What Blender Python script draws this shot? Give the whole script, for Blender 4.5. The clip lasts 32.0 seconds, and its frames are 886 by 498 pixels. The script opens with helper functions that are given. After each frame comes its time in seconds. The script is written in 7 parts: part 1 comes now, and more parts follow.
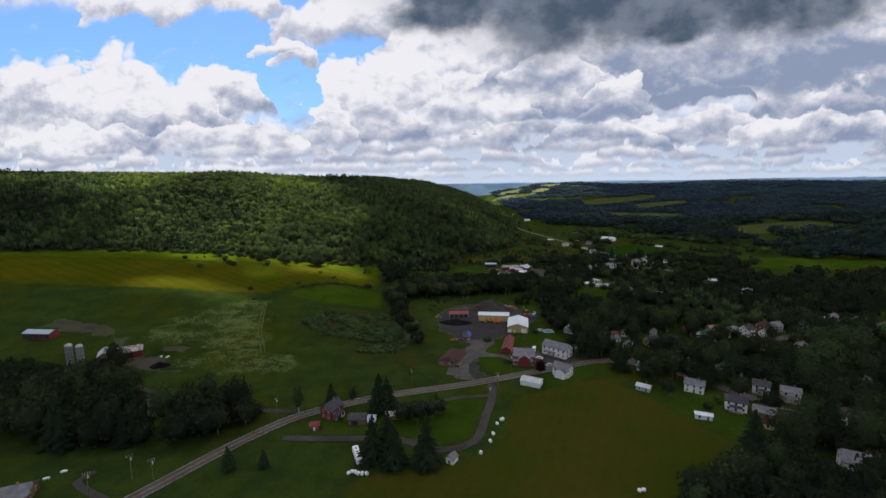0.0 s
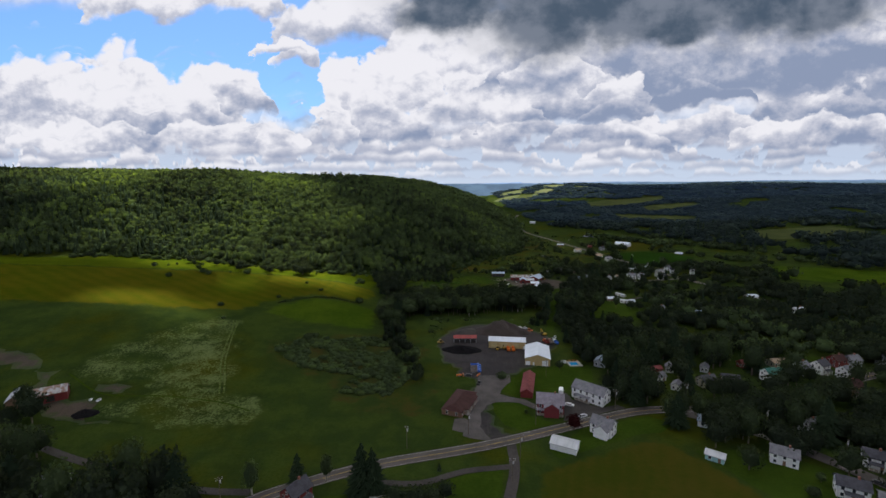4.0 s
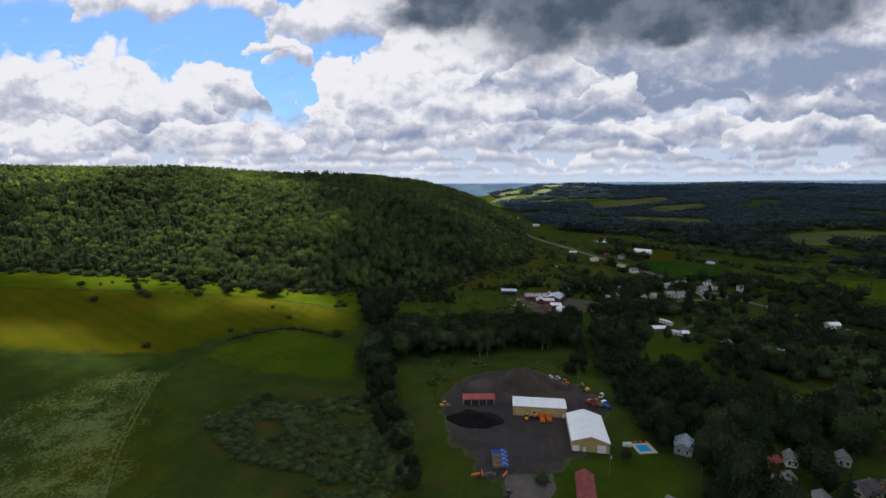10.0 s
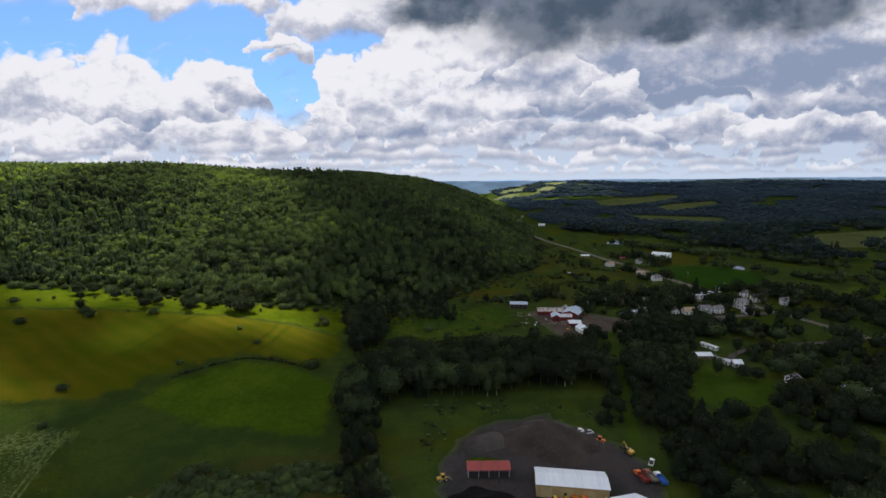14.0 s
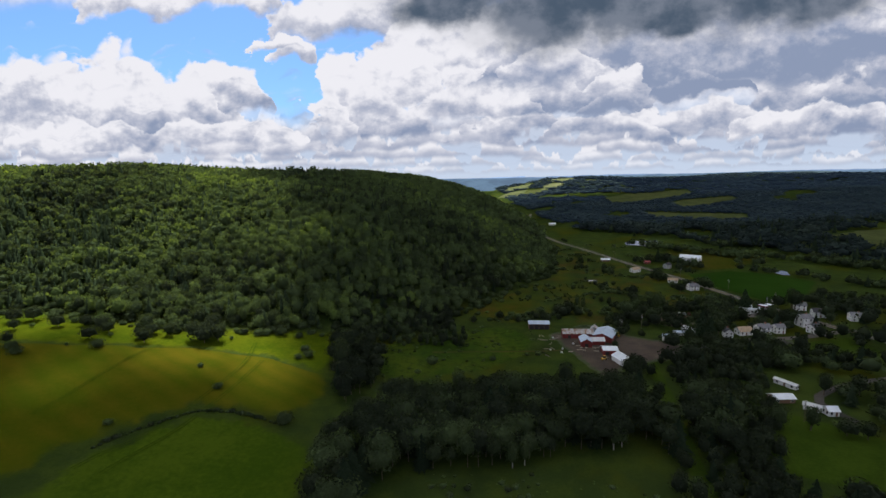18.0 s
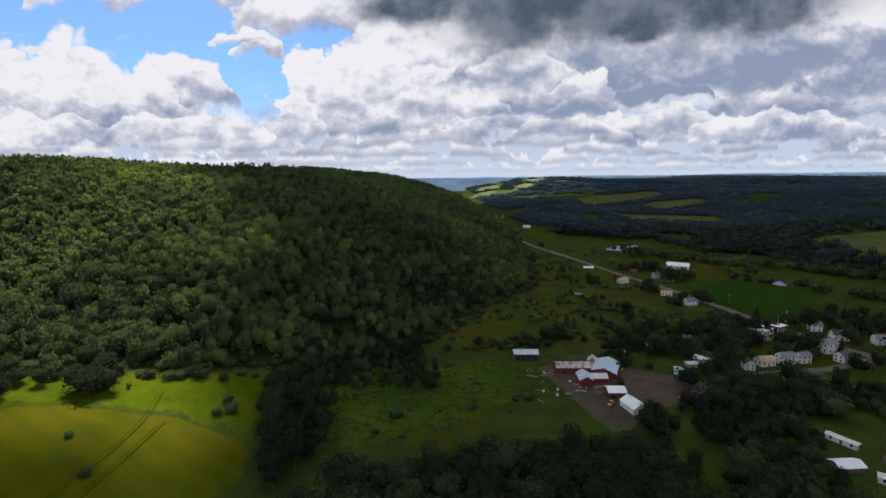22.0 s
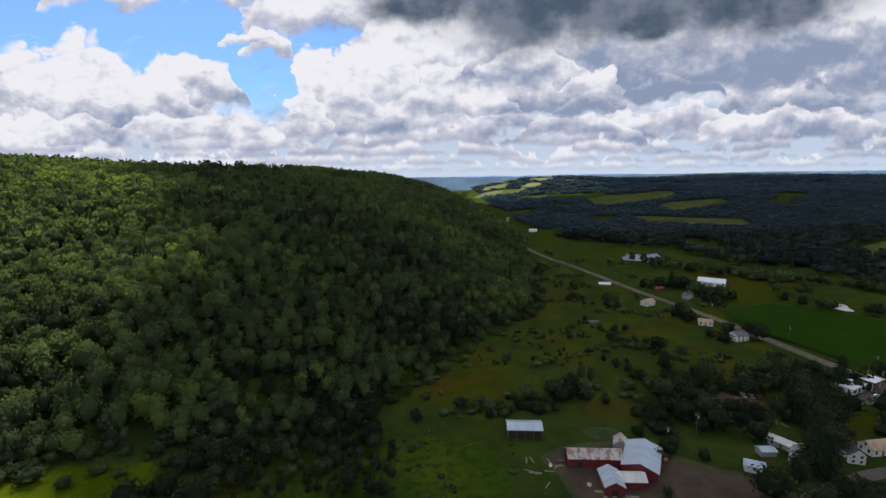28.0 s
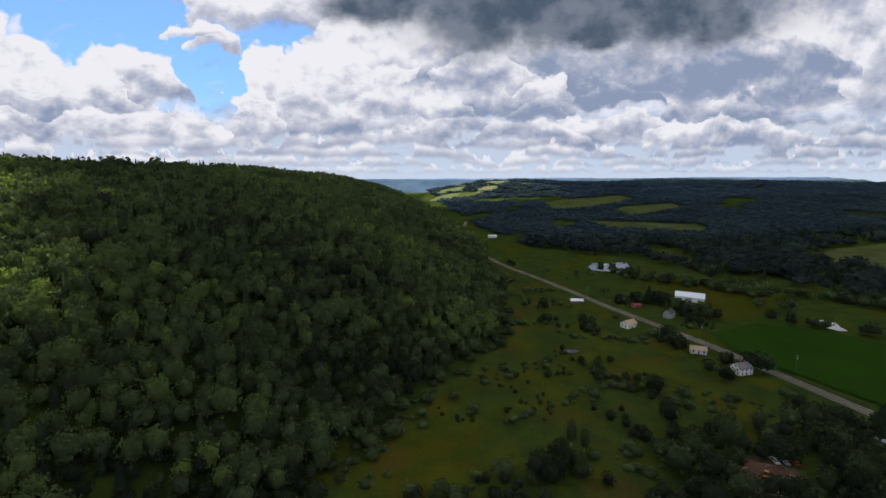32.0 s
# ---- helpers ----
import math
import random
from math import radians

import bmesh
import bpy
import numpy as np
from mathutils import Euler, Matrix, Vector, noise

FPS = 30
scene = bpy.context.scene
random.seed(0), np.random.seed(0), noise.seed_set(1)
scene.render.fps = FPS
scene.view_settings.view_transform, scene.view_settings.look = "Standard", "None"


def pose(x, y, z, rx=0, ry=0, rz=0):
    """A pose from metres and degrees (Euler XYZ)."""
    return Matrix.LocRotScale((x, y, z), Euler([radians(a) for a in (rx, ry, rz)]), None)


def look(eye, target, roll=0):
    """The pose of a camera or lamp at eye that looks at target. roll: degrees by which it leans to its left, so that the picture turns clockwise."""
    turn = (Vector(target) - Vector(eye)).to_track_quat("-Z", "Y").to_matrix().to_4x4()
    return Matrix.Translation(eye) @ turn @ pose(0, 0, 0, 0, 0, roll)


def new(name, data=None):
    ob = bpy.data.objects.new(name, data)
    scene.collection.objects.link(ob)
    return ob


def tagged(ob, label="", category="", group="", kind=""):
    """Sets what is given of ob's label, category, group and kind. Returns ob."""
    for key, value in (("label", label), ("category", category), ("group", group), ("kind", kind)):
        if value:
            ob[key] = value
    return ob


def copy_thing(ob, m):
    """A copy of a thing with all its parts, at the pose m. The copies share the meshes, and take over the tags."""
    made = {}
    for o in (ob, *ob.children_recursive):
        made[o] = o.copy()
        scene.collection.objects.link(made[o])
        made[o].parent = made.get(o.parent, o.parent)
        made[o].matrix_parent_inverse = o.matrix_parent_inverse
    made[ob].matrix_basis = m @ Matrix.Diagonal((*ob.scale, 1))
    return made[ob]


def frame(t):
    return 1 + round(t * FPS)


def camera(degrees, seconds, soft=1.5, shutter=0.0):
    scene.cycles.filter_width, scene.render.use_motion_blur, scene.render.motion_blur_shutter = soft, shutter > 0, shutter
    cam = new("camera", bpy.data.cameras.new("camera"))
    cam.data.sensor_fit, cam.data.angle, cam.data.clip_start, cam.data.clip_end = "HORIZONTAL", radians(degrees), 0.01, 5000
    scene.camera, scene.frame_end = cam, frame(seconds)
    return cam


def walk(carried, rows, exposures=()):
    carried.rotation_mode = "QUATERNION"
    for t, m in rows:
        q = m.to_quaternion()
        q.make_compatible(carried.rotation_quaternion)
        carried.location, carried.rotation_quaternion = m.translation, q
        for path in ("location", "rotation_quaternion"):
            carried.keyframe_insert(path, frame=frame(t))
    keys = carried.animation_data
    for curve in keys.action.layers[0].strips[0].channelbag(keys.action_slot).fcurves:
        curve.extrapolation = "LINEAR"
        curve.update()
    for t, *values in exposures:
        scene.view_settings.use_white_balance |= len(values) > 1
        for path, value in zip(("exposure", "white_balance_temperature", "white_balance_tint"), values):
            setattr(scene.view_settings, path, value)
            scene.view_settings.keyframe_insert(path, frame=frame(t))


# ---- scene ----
cam = camera(89.0, 32.0)
PATH = [
    (0, (22.644, -3.156, 112.868), (22.532, -1.18, 112.581), -0.9),
    (0.5, (22.003, 4.477, 112.893), (21.893, 6.453, 112.606), -0.8),
    (1, (21.378, 12.121, 112.919), (21.27, 14.097, 112.633), -0.7),
    (1.5, (20.689, 19.762, 112.938), (20.583, 21.738, 112.65), -0.7),
    (2, (19.904, 27.422, 112.951), (19.798, 29.399, 112.666), -0.7),
    (2.5, (19.074, 35.081, 112.954), (18.967, 37.058, 112.669), -0.7),
    (3, (18.196, 42.736, 112.944), (18.086, 44.713, 112.658), -0.6),
    (3.5, (17.304, 50.407, 112.914), (17.191, 52.383, 112.627), -0.5),
    (5.5, (13.99, 81.151, 112.637), (13.882, 83.127, 112.349), -0.4),
    (6, (13.1, 88.838, 112.604), (12.996, 90.815, 112.317), -0.5),
    (6.5, (12.055, 96.537, 112.58), (11.954, 98.514, 112.293), -0.5),
    (7, (10.955, 104.256, 112.562), (10.855, 106.233, 112.277), -0.6),
    (7.5, (9.886, 111.995, 112.546), (9.788, 113.972, 112.26), -0.5),
    (8, (8.9, 119.717, 112.522), (8.812, 121.694, 112.235), -0.4),
    (8.5, (8.013, 127.452, 112.487), (7.925, 129.429, 112.201), -0.4),
    (9, (7.256, 135.221, 112.434), (7.17, 137.198, 112.146), -0.4),
    (9.5, (6.57, 143.044, 112.365), (6.482, 145.021, 112.079), -0.4),
    (10, (6.026, 150.87, 112.279), (5.938, 152.847, 111.991), -0.4),
    (10.5, (5.669, 158.644, 112.189), (5.582, 160.621, 111.899), -0.3),
    (11, (5.443, 166.298, 112.108), (5.356, 168.275, 111.819), -0.4),
    (11.5, (5.338, 173.808, 112.044), (5.253, 175.785, 111.753), -0.4),
    (12, (5.281, 181.257, 112.004), (5.194, 183.233, 111.713), -0.5),
    (12.5, (5.262, 188.647, 111.977), (5.177, 190.624, 111.685), -0.3),
    (13, (5.201, 196.007, 111.945), (5.115, 197.984, 111.652), -0.5),
    (13.5, (5.107, 203.361, 111.937), (5.017, 205.337, 111.641), -0.5),
    (14, (4.896, 210.726, 111.955), (4.802, 212.701, 111.657), -0.5),
    (14.5, (4.577, 218.143, 112.008), (4.483, 220.118, 111.709), -0.6),
    (16.5, (2.934, 248.374, 112.697), (2.828, 250.347, 112.386), -1.0),
    (17, (2.392, 255.924, 112.789), (2.285, 257.897, 112.478), -1.1),
    (17.5, (1.782, 263.502, 112.862), (1.671, 265.475, 112.555), -1.3),
    (18, (1.042, 271.201, 112.931), (0.928, 273.174, 112.623), -1.3),
    (18.5, (0.144, 279.038, 112.996), (0.028, 281.01, 112.688), -1.4),
    (19, (-0.868, 287.016, 113.045), (-0.977, 288.99, 112.738), -1.3),
    (19.5, (-1.919, 295.031, 113.073), (-2.006, 297.005, 112.765), -1.2),
    (20, (-2.799, 303.018, 113.079), (-2.836, 304.993, 112.766), -0.8),
    (20.5, (-3.182, 310.863, 113.055), (-3.201, 312.839, 112.745), -0.9),
    (21, (-2.974, 318.55, 113.011), (-2.97, 320.526, 112.701), -0.8),
    (21.5, (-2.137, 326.058, 112.944), (-2.122, 328.033, 112.633), -0.7),
    (22, (-0.749, 333.344, 112.871), (-0.729, 335.32, 112.558), -0.7),
    (22.5, (1.082, 340.439, 112.804), (1.108, 342.414, 112.491), -0.7),
    (23, (3.193, 347.385, 112.749), (3.223, 349.36, 112.435), -0.7),
    (23.5, (5.416, 354.106, 112.722), (5.449, 356.082, 112.414), -1.1),
    (24, (7.645, 360.722, 112.698), (7.68, 362.698, 112.39), -1.2),
    (24.5, (9.775, 367.363, 112.677), (9.812, 369.338, 112.369), -1.2),
    (25, (11.696, 374.137, 112.666), (11.732, 376.112, 112.355), -1.2),
    (25.5, (13.311, 381.108, 112.713), (13.338, 383.082, 112.393), -0.6),
    (27.5, (18.609, 409.86, 113.404), (18.6, 411.834, 113.083), -0.7),
    (28, (19.501, 417.163, 113.468), (19.486, 419.138, 113.151), -0.8),
    (28.5, (20.058, 424.566, 113.493), (20.031, 426.54, 113.177), -1.0),
    (29, (20.447, 432.128, 113.497), (20.416, 434.104, 113.187), -1.0),
    (29.5, (20.813, 439.906, 113.488), (20.782, 441.881, 113.178), -1.0),
    (30, (21.238, 447.925, 113.478), (21.292, 449.899, 113.166), -0.6),
    (30.5, (21.646, 456.104, 113.458), (21.744, 458.077, 113.143), -0.2),
    (31, (22.016, 464.344, 113.439), (22.149, 466.315, 113.125), -0.1),
    (31.5, (22.391, 472.617, 113.446), (22.555, 474.586, 113.136), -0.3),
    (32, (22.802, 480.885, 113.456), (22.982, 482.853, 113.147), -0.2),
]
walk(cam, [(t, look(eye, target, roll)) for t, eye, target, roll in PATH])

# ---- light ----
EXPOSURE = 0.75                                      # stops; the sky is dimmed by as much
SKY_LEVEL = 2 ** -EXPOSURE
scene.view_settings.exposure = EXPOSURE
SUN_AZ, SUN_EL = radians(-22), radians(57)          # ahead of the flight line, a little to its left
SUN_DIR = Vector((math.sin(SUN_AZ) * math.cos(SUN_EL), math.cos(SUN_AZ) * math.cos(SUN_EL), math.sin(SUN_EL)))
sun = new("sun", bpy.data.lights.new("sun", "SUN"))
sun.data.energy, sun.data.angle, sun.data.color = 5.0, radians(0.9), (1.0, 0.95, 0.86)
sun.matrix_world = look(SUN_DIR * 3000, (0, 0, 0))


class Graph:
    """Small helper to write node trees as sums."""

    def __init__(self, tree):
        self.tree, self.nodes, self.links = tree, tree.nodes, tree.links
        self.nodes.clear()

    def put(self, socket, value):
        if isinstance(value, bpy.types.NodeSocket):
            self.links.new(value, socket)
        elif isinstance(value, (tuple, list)) and len(value) == 3 and len(socket.default_value) == 4:
            socket.default_value = (*value, 1)
        else:
            socket.default_value = value

    def node(self, kind, out=0, op=None, **inputs):
        n = self.nodes.new(kind)
        if op:
            n.operation = op
        for key, value in inputs.items():
            self.put(n.inputs[int(key[1:]) if key[0] == "i" and key[1:].isdigit() else key], value)
        return n.outputs[out]

    def math(self, op, a, b=0.0, c=0.0, clamp=False):
        r = self.node("ShaderNodeMath", 0, op, i0=a, i1=b, i2=c)
        r.node.use_clamp = clamp
        return r

    def ramp(self, v, lo, hi, a=0.0, b=1.0):
        n = self.nodes.new("ShaderNodeMapRange")
        n.interpolation_type = "SMOOTHSTEP"
        for i, value in enumerate((v, lo, hi, a, b)):
            self.put(n.inputs[i], value)
        return n.outputs[0]

    def mix(self, f, a, b, blend="MIX"):
        n = self.nodes.new("ShaderNodeMix")
        n.data_type, n.blend_type = "RGBA", blend
        self.put(n.inputs[0], f), self.put(n.inputs[6], a), self.put(n.inputs[7], b)
        return n.outputs[2]

    def noise(self, vector, scale, detail=4.0, rough=0.55, lac=2.0, out=0):
        n = self.nodes.new("ShaderNodeTexNoise")
        if vector is not None:
            self.put(n.inputs["Vector"], vector)
        n.inputs["Scale"].default_value, n.inputs["Detail"].default_value = scale, detail
        n.inputs["Roughness"].default_value, n.inputs["Lacunarity"].default_value = rough, lac
        return n.outputs[out]

    def join(self, x, y, z=0.0):
        return self.node("ShaderNodeCombineXYZ", 0, None, i0=x, i1=y, i2=z)


# sky: blue air with cumulus in rows, a big heap to the left, a dark base over the right
world = bpy.data.worlds.new("sky")
scene.world = world
world.use_nodes = True
g = Graph(world.node_tree)
way = g.node("ShaderNodeTexCoord", 0)
sep = g.nodes.new("ShaderNodeSeparateXYZ")
g.links.new(way, sep.inputs[0])
ahead = g.math("MAXIMUM", g.math("ABSOLUTE", sep.outputs[1]), 0.25)
P, Q = g.math("DIVIDE", sep.outputs[0], ahead), g.math("DIVIDE", sep.outputs[2], ahead)
flat = g.join(P, g.math("MULTIPLY", Q, 1.3))


def mist(scale, detail, rough, dp=0.0, dq=0.0, out=0):
    """Flat noise over the picture of the sky."""
    v = flat if not (dp or dq) else g.node("ShaderNodeVectorMath", 0, "ADD", i0=flat, i1=(dp, dq, 0.0))
    r_ = g.noise(v, scale, detail, rough, out=out)
    r_.node.noise_dimensions = "2D"
    return r_


wob = g.nodes.new("ShaderNodeSeparateXYZ")
g.links.new(mist(9.0, 5.0, 0.52, out=1), wob.inputs[0])
Pd = g.math("ADD", P, g.math("MULTIPLY", g.math("SUBTRACT", wob.outputs[0], 0.5), 0.13))
Qd = g.math("ADD", Q, g.math("MULTIPLY", g.math("SUBTRACT", wob.outputs[1], 0.5), 0.09))


def oval(p, q, rp, rq):
    a = g.math("POWER", g.math("DIVIDE", g.math("SUBTRACT", Pd, p), rp), 2.0)
    b = g.math("POWER", g.math("DIVIDE", g.math("SUBTRACT", Qd, q), rq), 2.0)
    return g.math("SQRT", g.math("ADD", a, b))


def cells(scale, bend):
    c = g.nodes.new("ShaderNodeTexVoronoi")
    c.voronoi_dimensions = "2D"
    shift = g.join(g.math("MULTIPLY", g.math("SUBTRACT", wob.outputs[1], 0.5), bend), g.math("MULTIPLY", g.math("SUBTRACT", wob.outputs[0], 0.5), bend))
    g.links.new(g.node("ShaderNodeVectorMath", 0, "ADD", i0=flat, i1=shift), c.inputs["Vector"])
    c.inputs["Scale"].default_value = scale
    return g.math("SUBTRACT", 1.0, c.outputs["Distance"])


big, mid, fine = mist(4.2, 5.0, 0.55), mist(8.0, 7.0, 0.55, 3.1, 1.7), mist(24.0, 7.0, 0.6, 7.0, 4.0)
fine_up, mid_up = mist(24.0, 7.0, 0.6, 6.994, 4.016), mist(8.0, 7.0, 0.55, 3.085, 1.745)
relief = g.math("ADD", g.math("MULTIPLY", g.math("SUBTRACT", mid, mid_up), 1.15), g.math("MULTIPLY", g.math("SUBTRACT", fine, fine_up), 0.42))
curl = g.math("SUBTRACT", cells(17.0, 0.10), 0.62)     # round heads along the rims
SHADE, MIDTONE, BRIGHT = (0.265, 0.322, 0.465), (0.50, 0.525, 0.635), (0.86, 0.855, 0.91)


def tone(v):
    return g.mix(g.ramp(v, 0.40, 1.0), g.mix(g.ramp(v, -0.05, 0.55), SHADE, MIDTONE), BRIGHT)


def heap_cloud(under, p, q, rp, high, light):
    """One cumulus over what lies behind it: a flat base at q, a domed head, lit from above and behind."""
    x = g.math("DIVIDE", g.math("SUBTRACT", Pd, p), rp)
    dome = g.math("SQRT", g.math("MAXIMUM", g.math("SUBTRACT", 1.0, g.math("MULTIPLY", x, x)), 0.0))
    up = g.math("DIVIDE", g.math("SUBTRACT", Qd, q), high)
    inner = g.math("ADD", g.math("SUBTRACT", dome, up), g.math("MULTIPLY", curl, 0.22))
    here = g.math("MULTIPLY", g.ramp(inner, 0.0, 0.10), g.ramp(up, -0.10, 0.14))
    lit = g.math("ADD", g.ramp(up, 0.02, 0.80, -0.40, 0.06), g.math("MULTIPLY", relief, 1.5))
    lit = g.math("ADD", lit, g.ramp(inner, 0.0, 0.55, 0.16, 0.0))
    return g.mix(here, under, tone(g.math("ADD", lit, light)))


# rows of small far cumulus, smaller and paler towards the horizon
low_col = g.mix(g.ramp(Q, 0.0, 0.16), (0.52, 0.62, 0.80), (0.58, 0.63, 0.75))
for i, (base, high) in enumerate(((0.012, 0.020), (0.028, 0.028), (0.046, 0.036), (0.068, 0.046), (0.094, 0.060), (0.128, 0.075))):
    f = 1.9 / (base + 0.07)
    bumps = g.noise(g.join(g.math("MULTIPLY", P, f), g.math("MULTIPLY", Q, f * 0.5), 7.3 * i), 1.0, 5.0, 0.55)
    top = g.math("MULTIPLY", g.ramp(bumps, 0.36, 0.66), high * 1.5)
    up = g.math("SUBTRACT", Q, g.math("ADD", base, g.math("MULTIPLY", g.math("SUBTRACT", g.noise(g.join(g.math("MULTIPLY", P, f * 0.6), 3.1 * i), 1.0, 3.0, 0.5), 0.5), high * 1.3)))
    here = g.math("MULTIPLY", g.ramp(g.math("SUBTRACT", top, up), 0.0, high * 0.22), g.ramp(up, -0.006, 0.006))
    lit = g.math("ADD", g.ramp(g.math("DIVIDE", up, high), 0.0, 0.75, 0.30, 0.98), g.math("MULTIPLY", relief, 0.8))
    low_col = g.mix(here, low_col, tone(g.math("SUBTRACT", lit, g.ramp(P, 0.1, 0.9, 0.0, 0.14))))
blue = g.nodes.new("ShaderNodeTexSky")
blue.sky_type, blue.sun_disc, blue.sun_elevation, blue.sun_rotation = "NISHITA", False, SUN_EL, SUN_AZ
blue.air_density, blue.dust_density, blue.ozone_density = 1.0, 1.0, 2.0
air = g.mix(1.0, blue.outputs[0], (0.070, 0.105, 0.150), "MULTIPLY")
sheet = g.math("MAXIMUM", g.ramp(g.math("ADD", Q, g.math("MULTIPLY", big, 0.12)), 0.44, 0.50), g.ramp(Pd, 0.02, 0.12))
sky_col = g.mix(g.ramp(Qd, 0.17, 0.11), air, low_col)
sky_col = g.mix(g.math("MULTIPLY", sheet, g.ramp(Qd, 0.10, 0.17)), sky_col, tone(g.math("ADD", g.ramp(big, 0.36, 0.64, 0.35, 0.85), relief)))
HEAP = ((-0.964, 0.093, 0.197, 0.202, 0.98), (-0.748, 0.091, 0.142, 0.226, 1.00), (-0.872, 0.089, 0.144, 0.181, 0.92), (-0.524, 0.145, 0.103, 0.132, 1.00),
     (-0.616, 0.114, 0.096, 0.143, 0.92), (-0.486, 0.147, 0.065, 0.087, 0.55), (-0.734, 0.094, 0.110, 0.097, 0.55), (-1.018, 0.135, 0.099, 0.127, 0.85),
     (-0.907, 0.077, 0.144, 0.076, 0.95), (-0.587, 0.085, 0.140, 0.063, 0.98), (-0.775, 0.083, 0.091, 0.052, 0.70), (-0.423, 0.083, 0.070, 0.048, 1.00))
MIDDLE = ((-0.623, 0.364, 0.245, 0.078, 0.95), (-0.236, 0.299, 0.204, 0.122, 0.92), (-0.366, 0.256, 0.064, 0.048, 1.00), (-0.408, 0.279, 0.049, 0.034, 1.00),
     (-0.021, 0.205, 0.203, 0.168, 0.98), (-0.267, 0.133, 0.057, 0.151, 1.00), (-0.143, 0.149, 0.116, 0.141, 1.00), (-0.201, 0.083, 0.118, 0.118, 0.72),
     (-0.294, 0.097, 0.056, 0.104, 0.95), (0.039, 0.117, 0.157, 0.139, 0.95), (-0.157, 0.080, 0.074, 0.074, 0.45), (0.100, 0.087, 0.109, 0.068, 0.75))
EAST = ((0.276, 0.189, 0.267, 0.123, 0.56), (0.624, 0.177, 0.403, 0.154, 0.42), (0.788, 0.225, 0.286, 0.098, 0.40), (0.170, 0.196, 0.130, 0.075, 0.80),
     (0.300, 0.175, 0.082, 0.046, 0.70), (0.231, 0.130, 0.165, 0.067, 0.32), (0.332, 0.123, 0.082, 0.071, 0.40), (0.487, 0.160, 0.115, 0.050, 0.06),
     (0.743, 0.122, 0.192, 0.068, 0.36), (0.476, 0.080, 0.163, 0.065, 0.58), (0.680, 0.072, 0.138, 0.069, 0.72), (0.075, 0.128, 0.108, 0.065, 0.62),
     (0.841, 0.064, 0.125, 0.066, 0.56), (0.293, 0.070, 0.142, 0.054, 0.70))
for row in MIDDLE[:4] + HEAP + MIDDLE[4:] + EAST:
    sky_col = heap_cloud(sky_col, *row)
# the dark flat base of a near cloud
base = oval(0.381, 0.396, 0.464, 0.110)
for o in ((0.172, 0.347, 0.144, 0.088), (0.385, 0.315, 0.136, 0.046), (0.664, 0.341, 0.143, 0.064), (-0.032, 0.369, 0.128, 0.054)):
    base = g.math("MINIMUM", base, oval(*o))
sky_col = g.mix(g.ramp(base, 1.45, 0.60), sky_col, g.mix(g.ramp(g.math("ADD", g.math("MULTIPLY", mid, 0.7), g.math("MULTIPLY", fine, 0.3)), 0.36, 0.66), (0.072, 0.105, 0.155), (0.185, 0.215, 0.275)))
haze = g.ramp(Q, 0.0, 0.07, 0.55, 0.0)
sky_col = g.mix(haze, sky_col, (0.62, 0.70, 0.84))
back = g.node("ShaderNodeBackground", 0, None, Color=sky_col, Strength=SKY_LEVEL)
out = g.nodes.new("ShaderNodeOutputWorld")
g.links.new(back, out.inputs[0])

# ---- materials ----


def material(name, build, rough=0.8, metal=0.0, spec=0.3):
    m = bpy.data.materials.new(name)
    m.use_nodes = True
    gr = Graph(m.node_tree)
    col, bump, extra = build(gr)
    b = gr.nodes.new("ShaderNodeBsdfPrincipled")
    gr.put(b.inputs["Base Color"], col)
    b.inputs["Roughness"].default_value, b.inputs["Metallic"].default_value = rough, metal
    b.inputs["Specular IOR Level"].default_value = spec
    if bump is not None:
        strength, dist, height = bump
        bn = gr.nodes.new("ShaderNodeBump")
        bn.inputs["Strength"].default_value, bn.inputs["Distance"].default_value = strength, dist
        gr.links.new(height, bn.inputs["Height"])
        gr.links.new(bn.outputs[0], b.inputs["Normal"])
    for key, value in (extra or {}).items():
        gr.put(b.inputs[key], value)
    o = gr.nodes.new("ShaderNodeOutputMaterial")
    gr.links.new(b.outputs[0], o.inputs[0])
    return m


def place(gr):
    return gr.node("ShaderNodeNewGeometry", 0)


def two_tone(a, b, scale, fine=None, bump=0.0, dist=0.05, stretch=None):
    """Two colours mixed by coarse and fine noise at real size."""
    def build(gr):
        p = place(gr)
        if stretch:
            p = gr.node("ShaderNodeVectorMath", 0, "MULTIPLY", i0=p, i1=stretch)
        n1 = gr.noise(p, scale, 5.0, 0.6)
        n2 = gr.noise(p, fine or scale * 9, 4.0, 0.65)
        f = gr.ramp(gr.math("ADD", gr.math("MULTIPLY", n1, 0.6), gr.math("MULTIPLY", n2, 0.4)), 0.36, 0.64)
        return gr.mix(f, a, b), ((bump, dist, n2) if bump else None), None
    return build


def plain(col, var=0.12, scale=0.8):
    def build(gr):
        n = gr.noise(place(gr), scale, 5.0, 0.65)
        k = gr.node("ShaderNodeObjectInfo", 5)
        f = gr.math("ADD", gr.math("MULTIPLY", n, 1.6), gr.math("MULTIPLY", k, 0.4))
        return gr.mix(gr.ramp(f, 0.4, 1.4), tuple(c * (1 - var) for c in col), tuple(min(1, c * (1 + var)) for c in col)), None, None
    return build


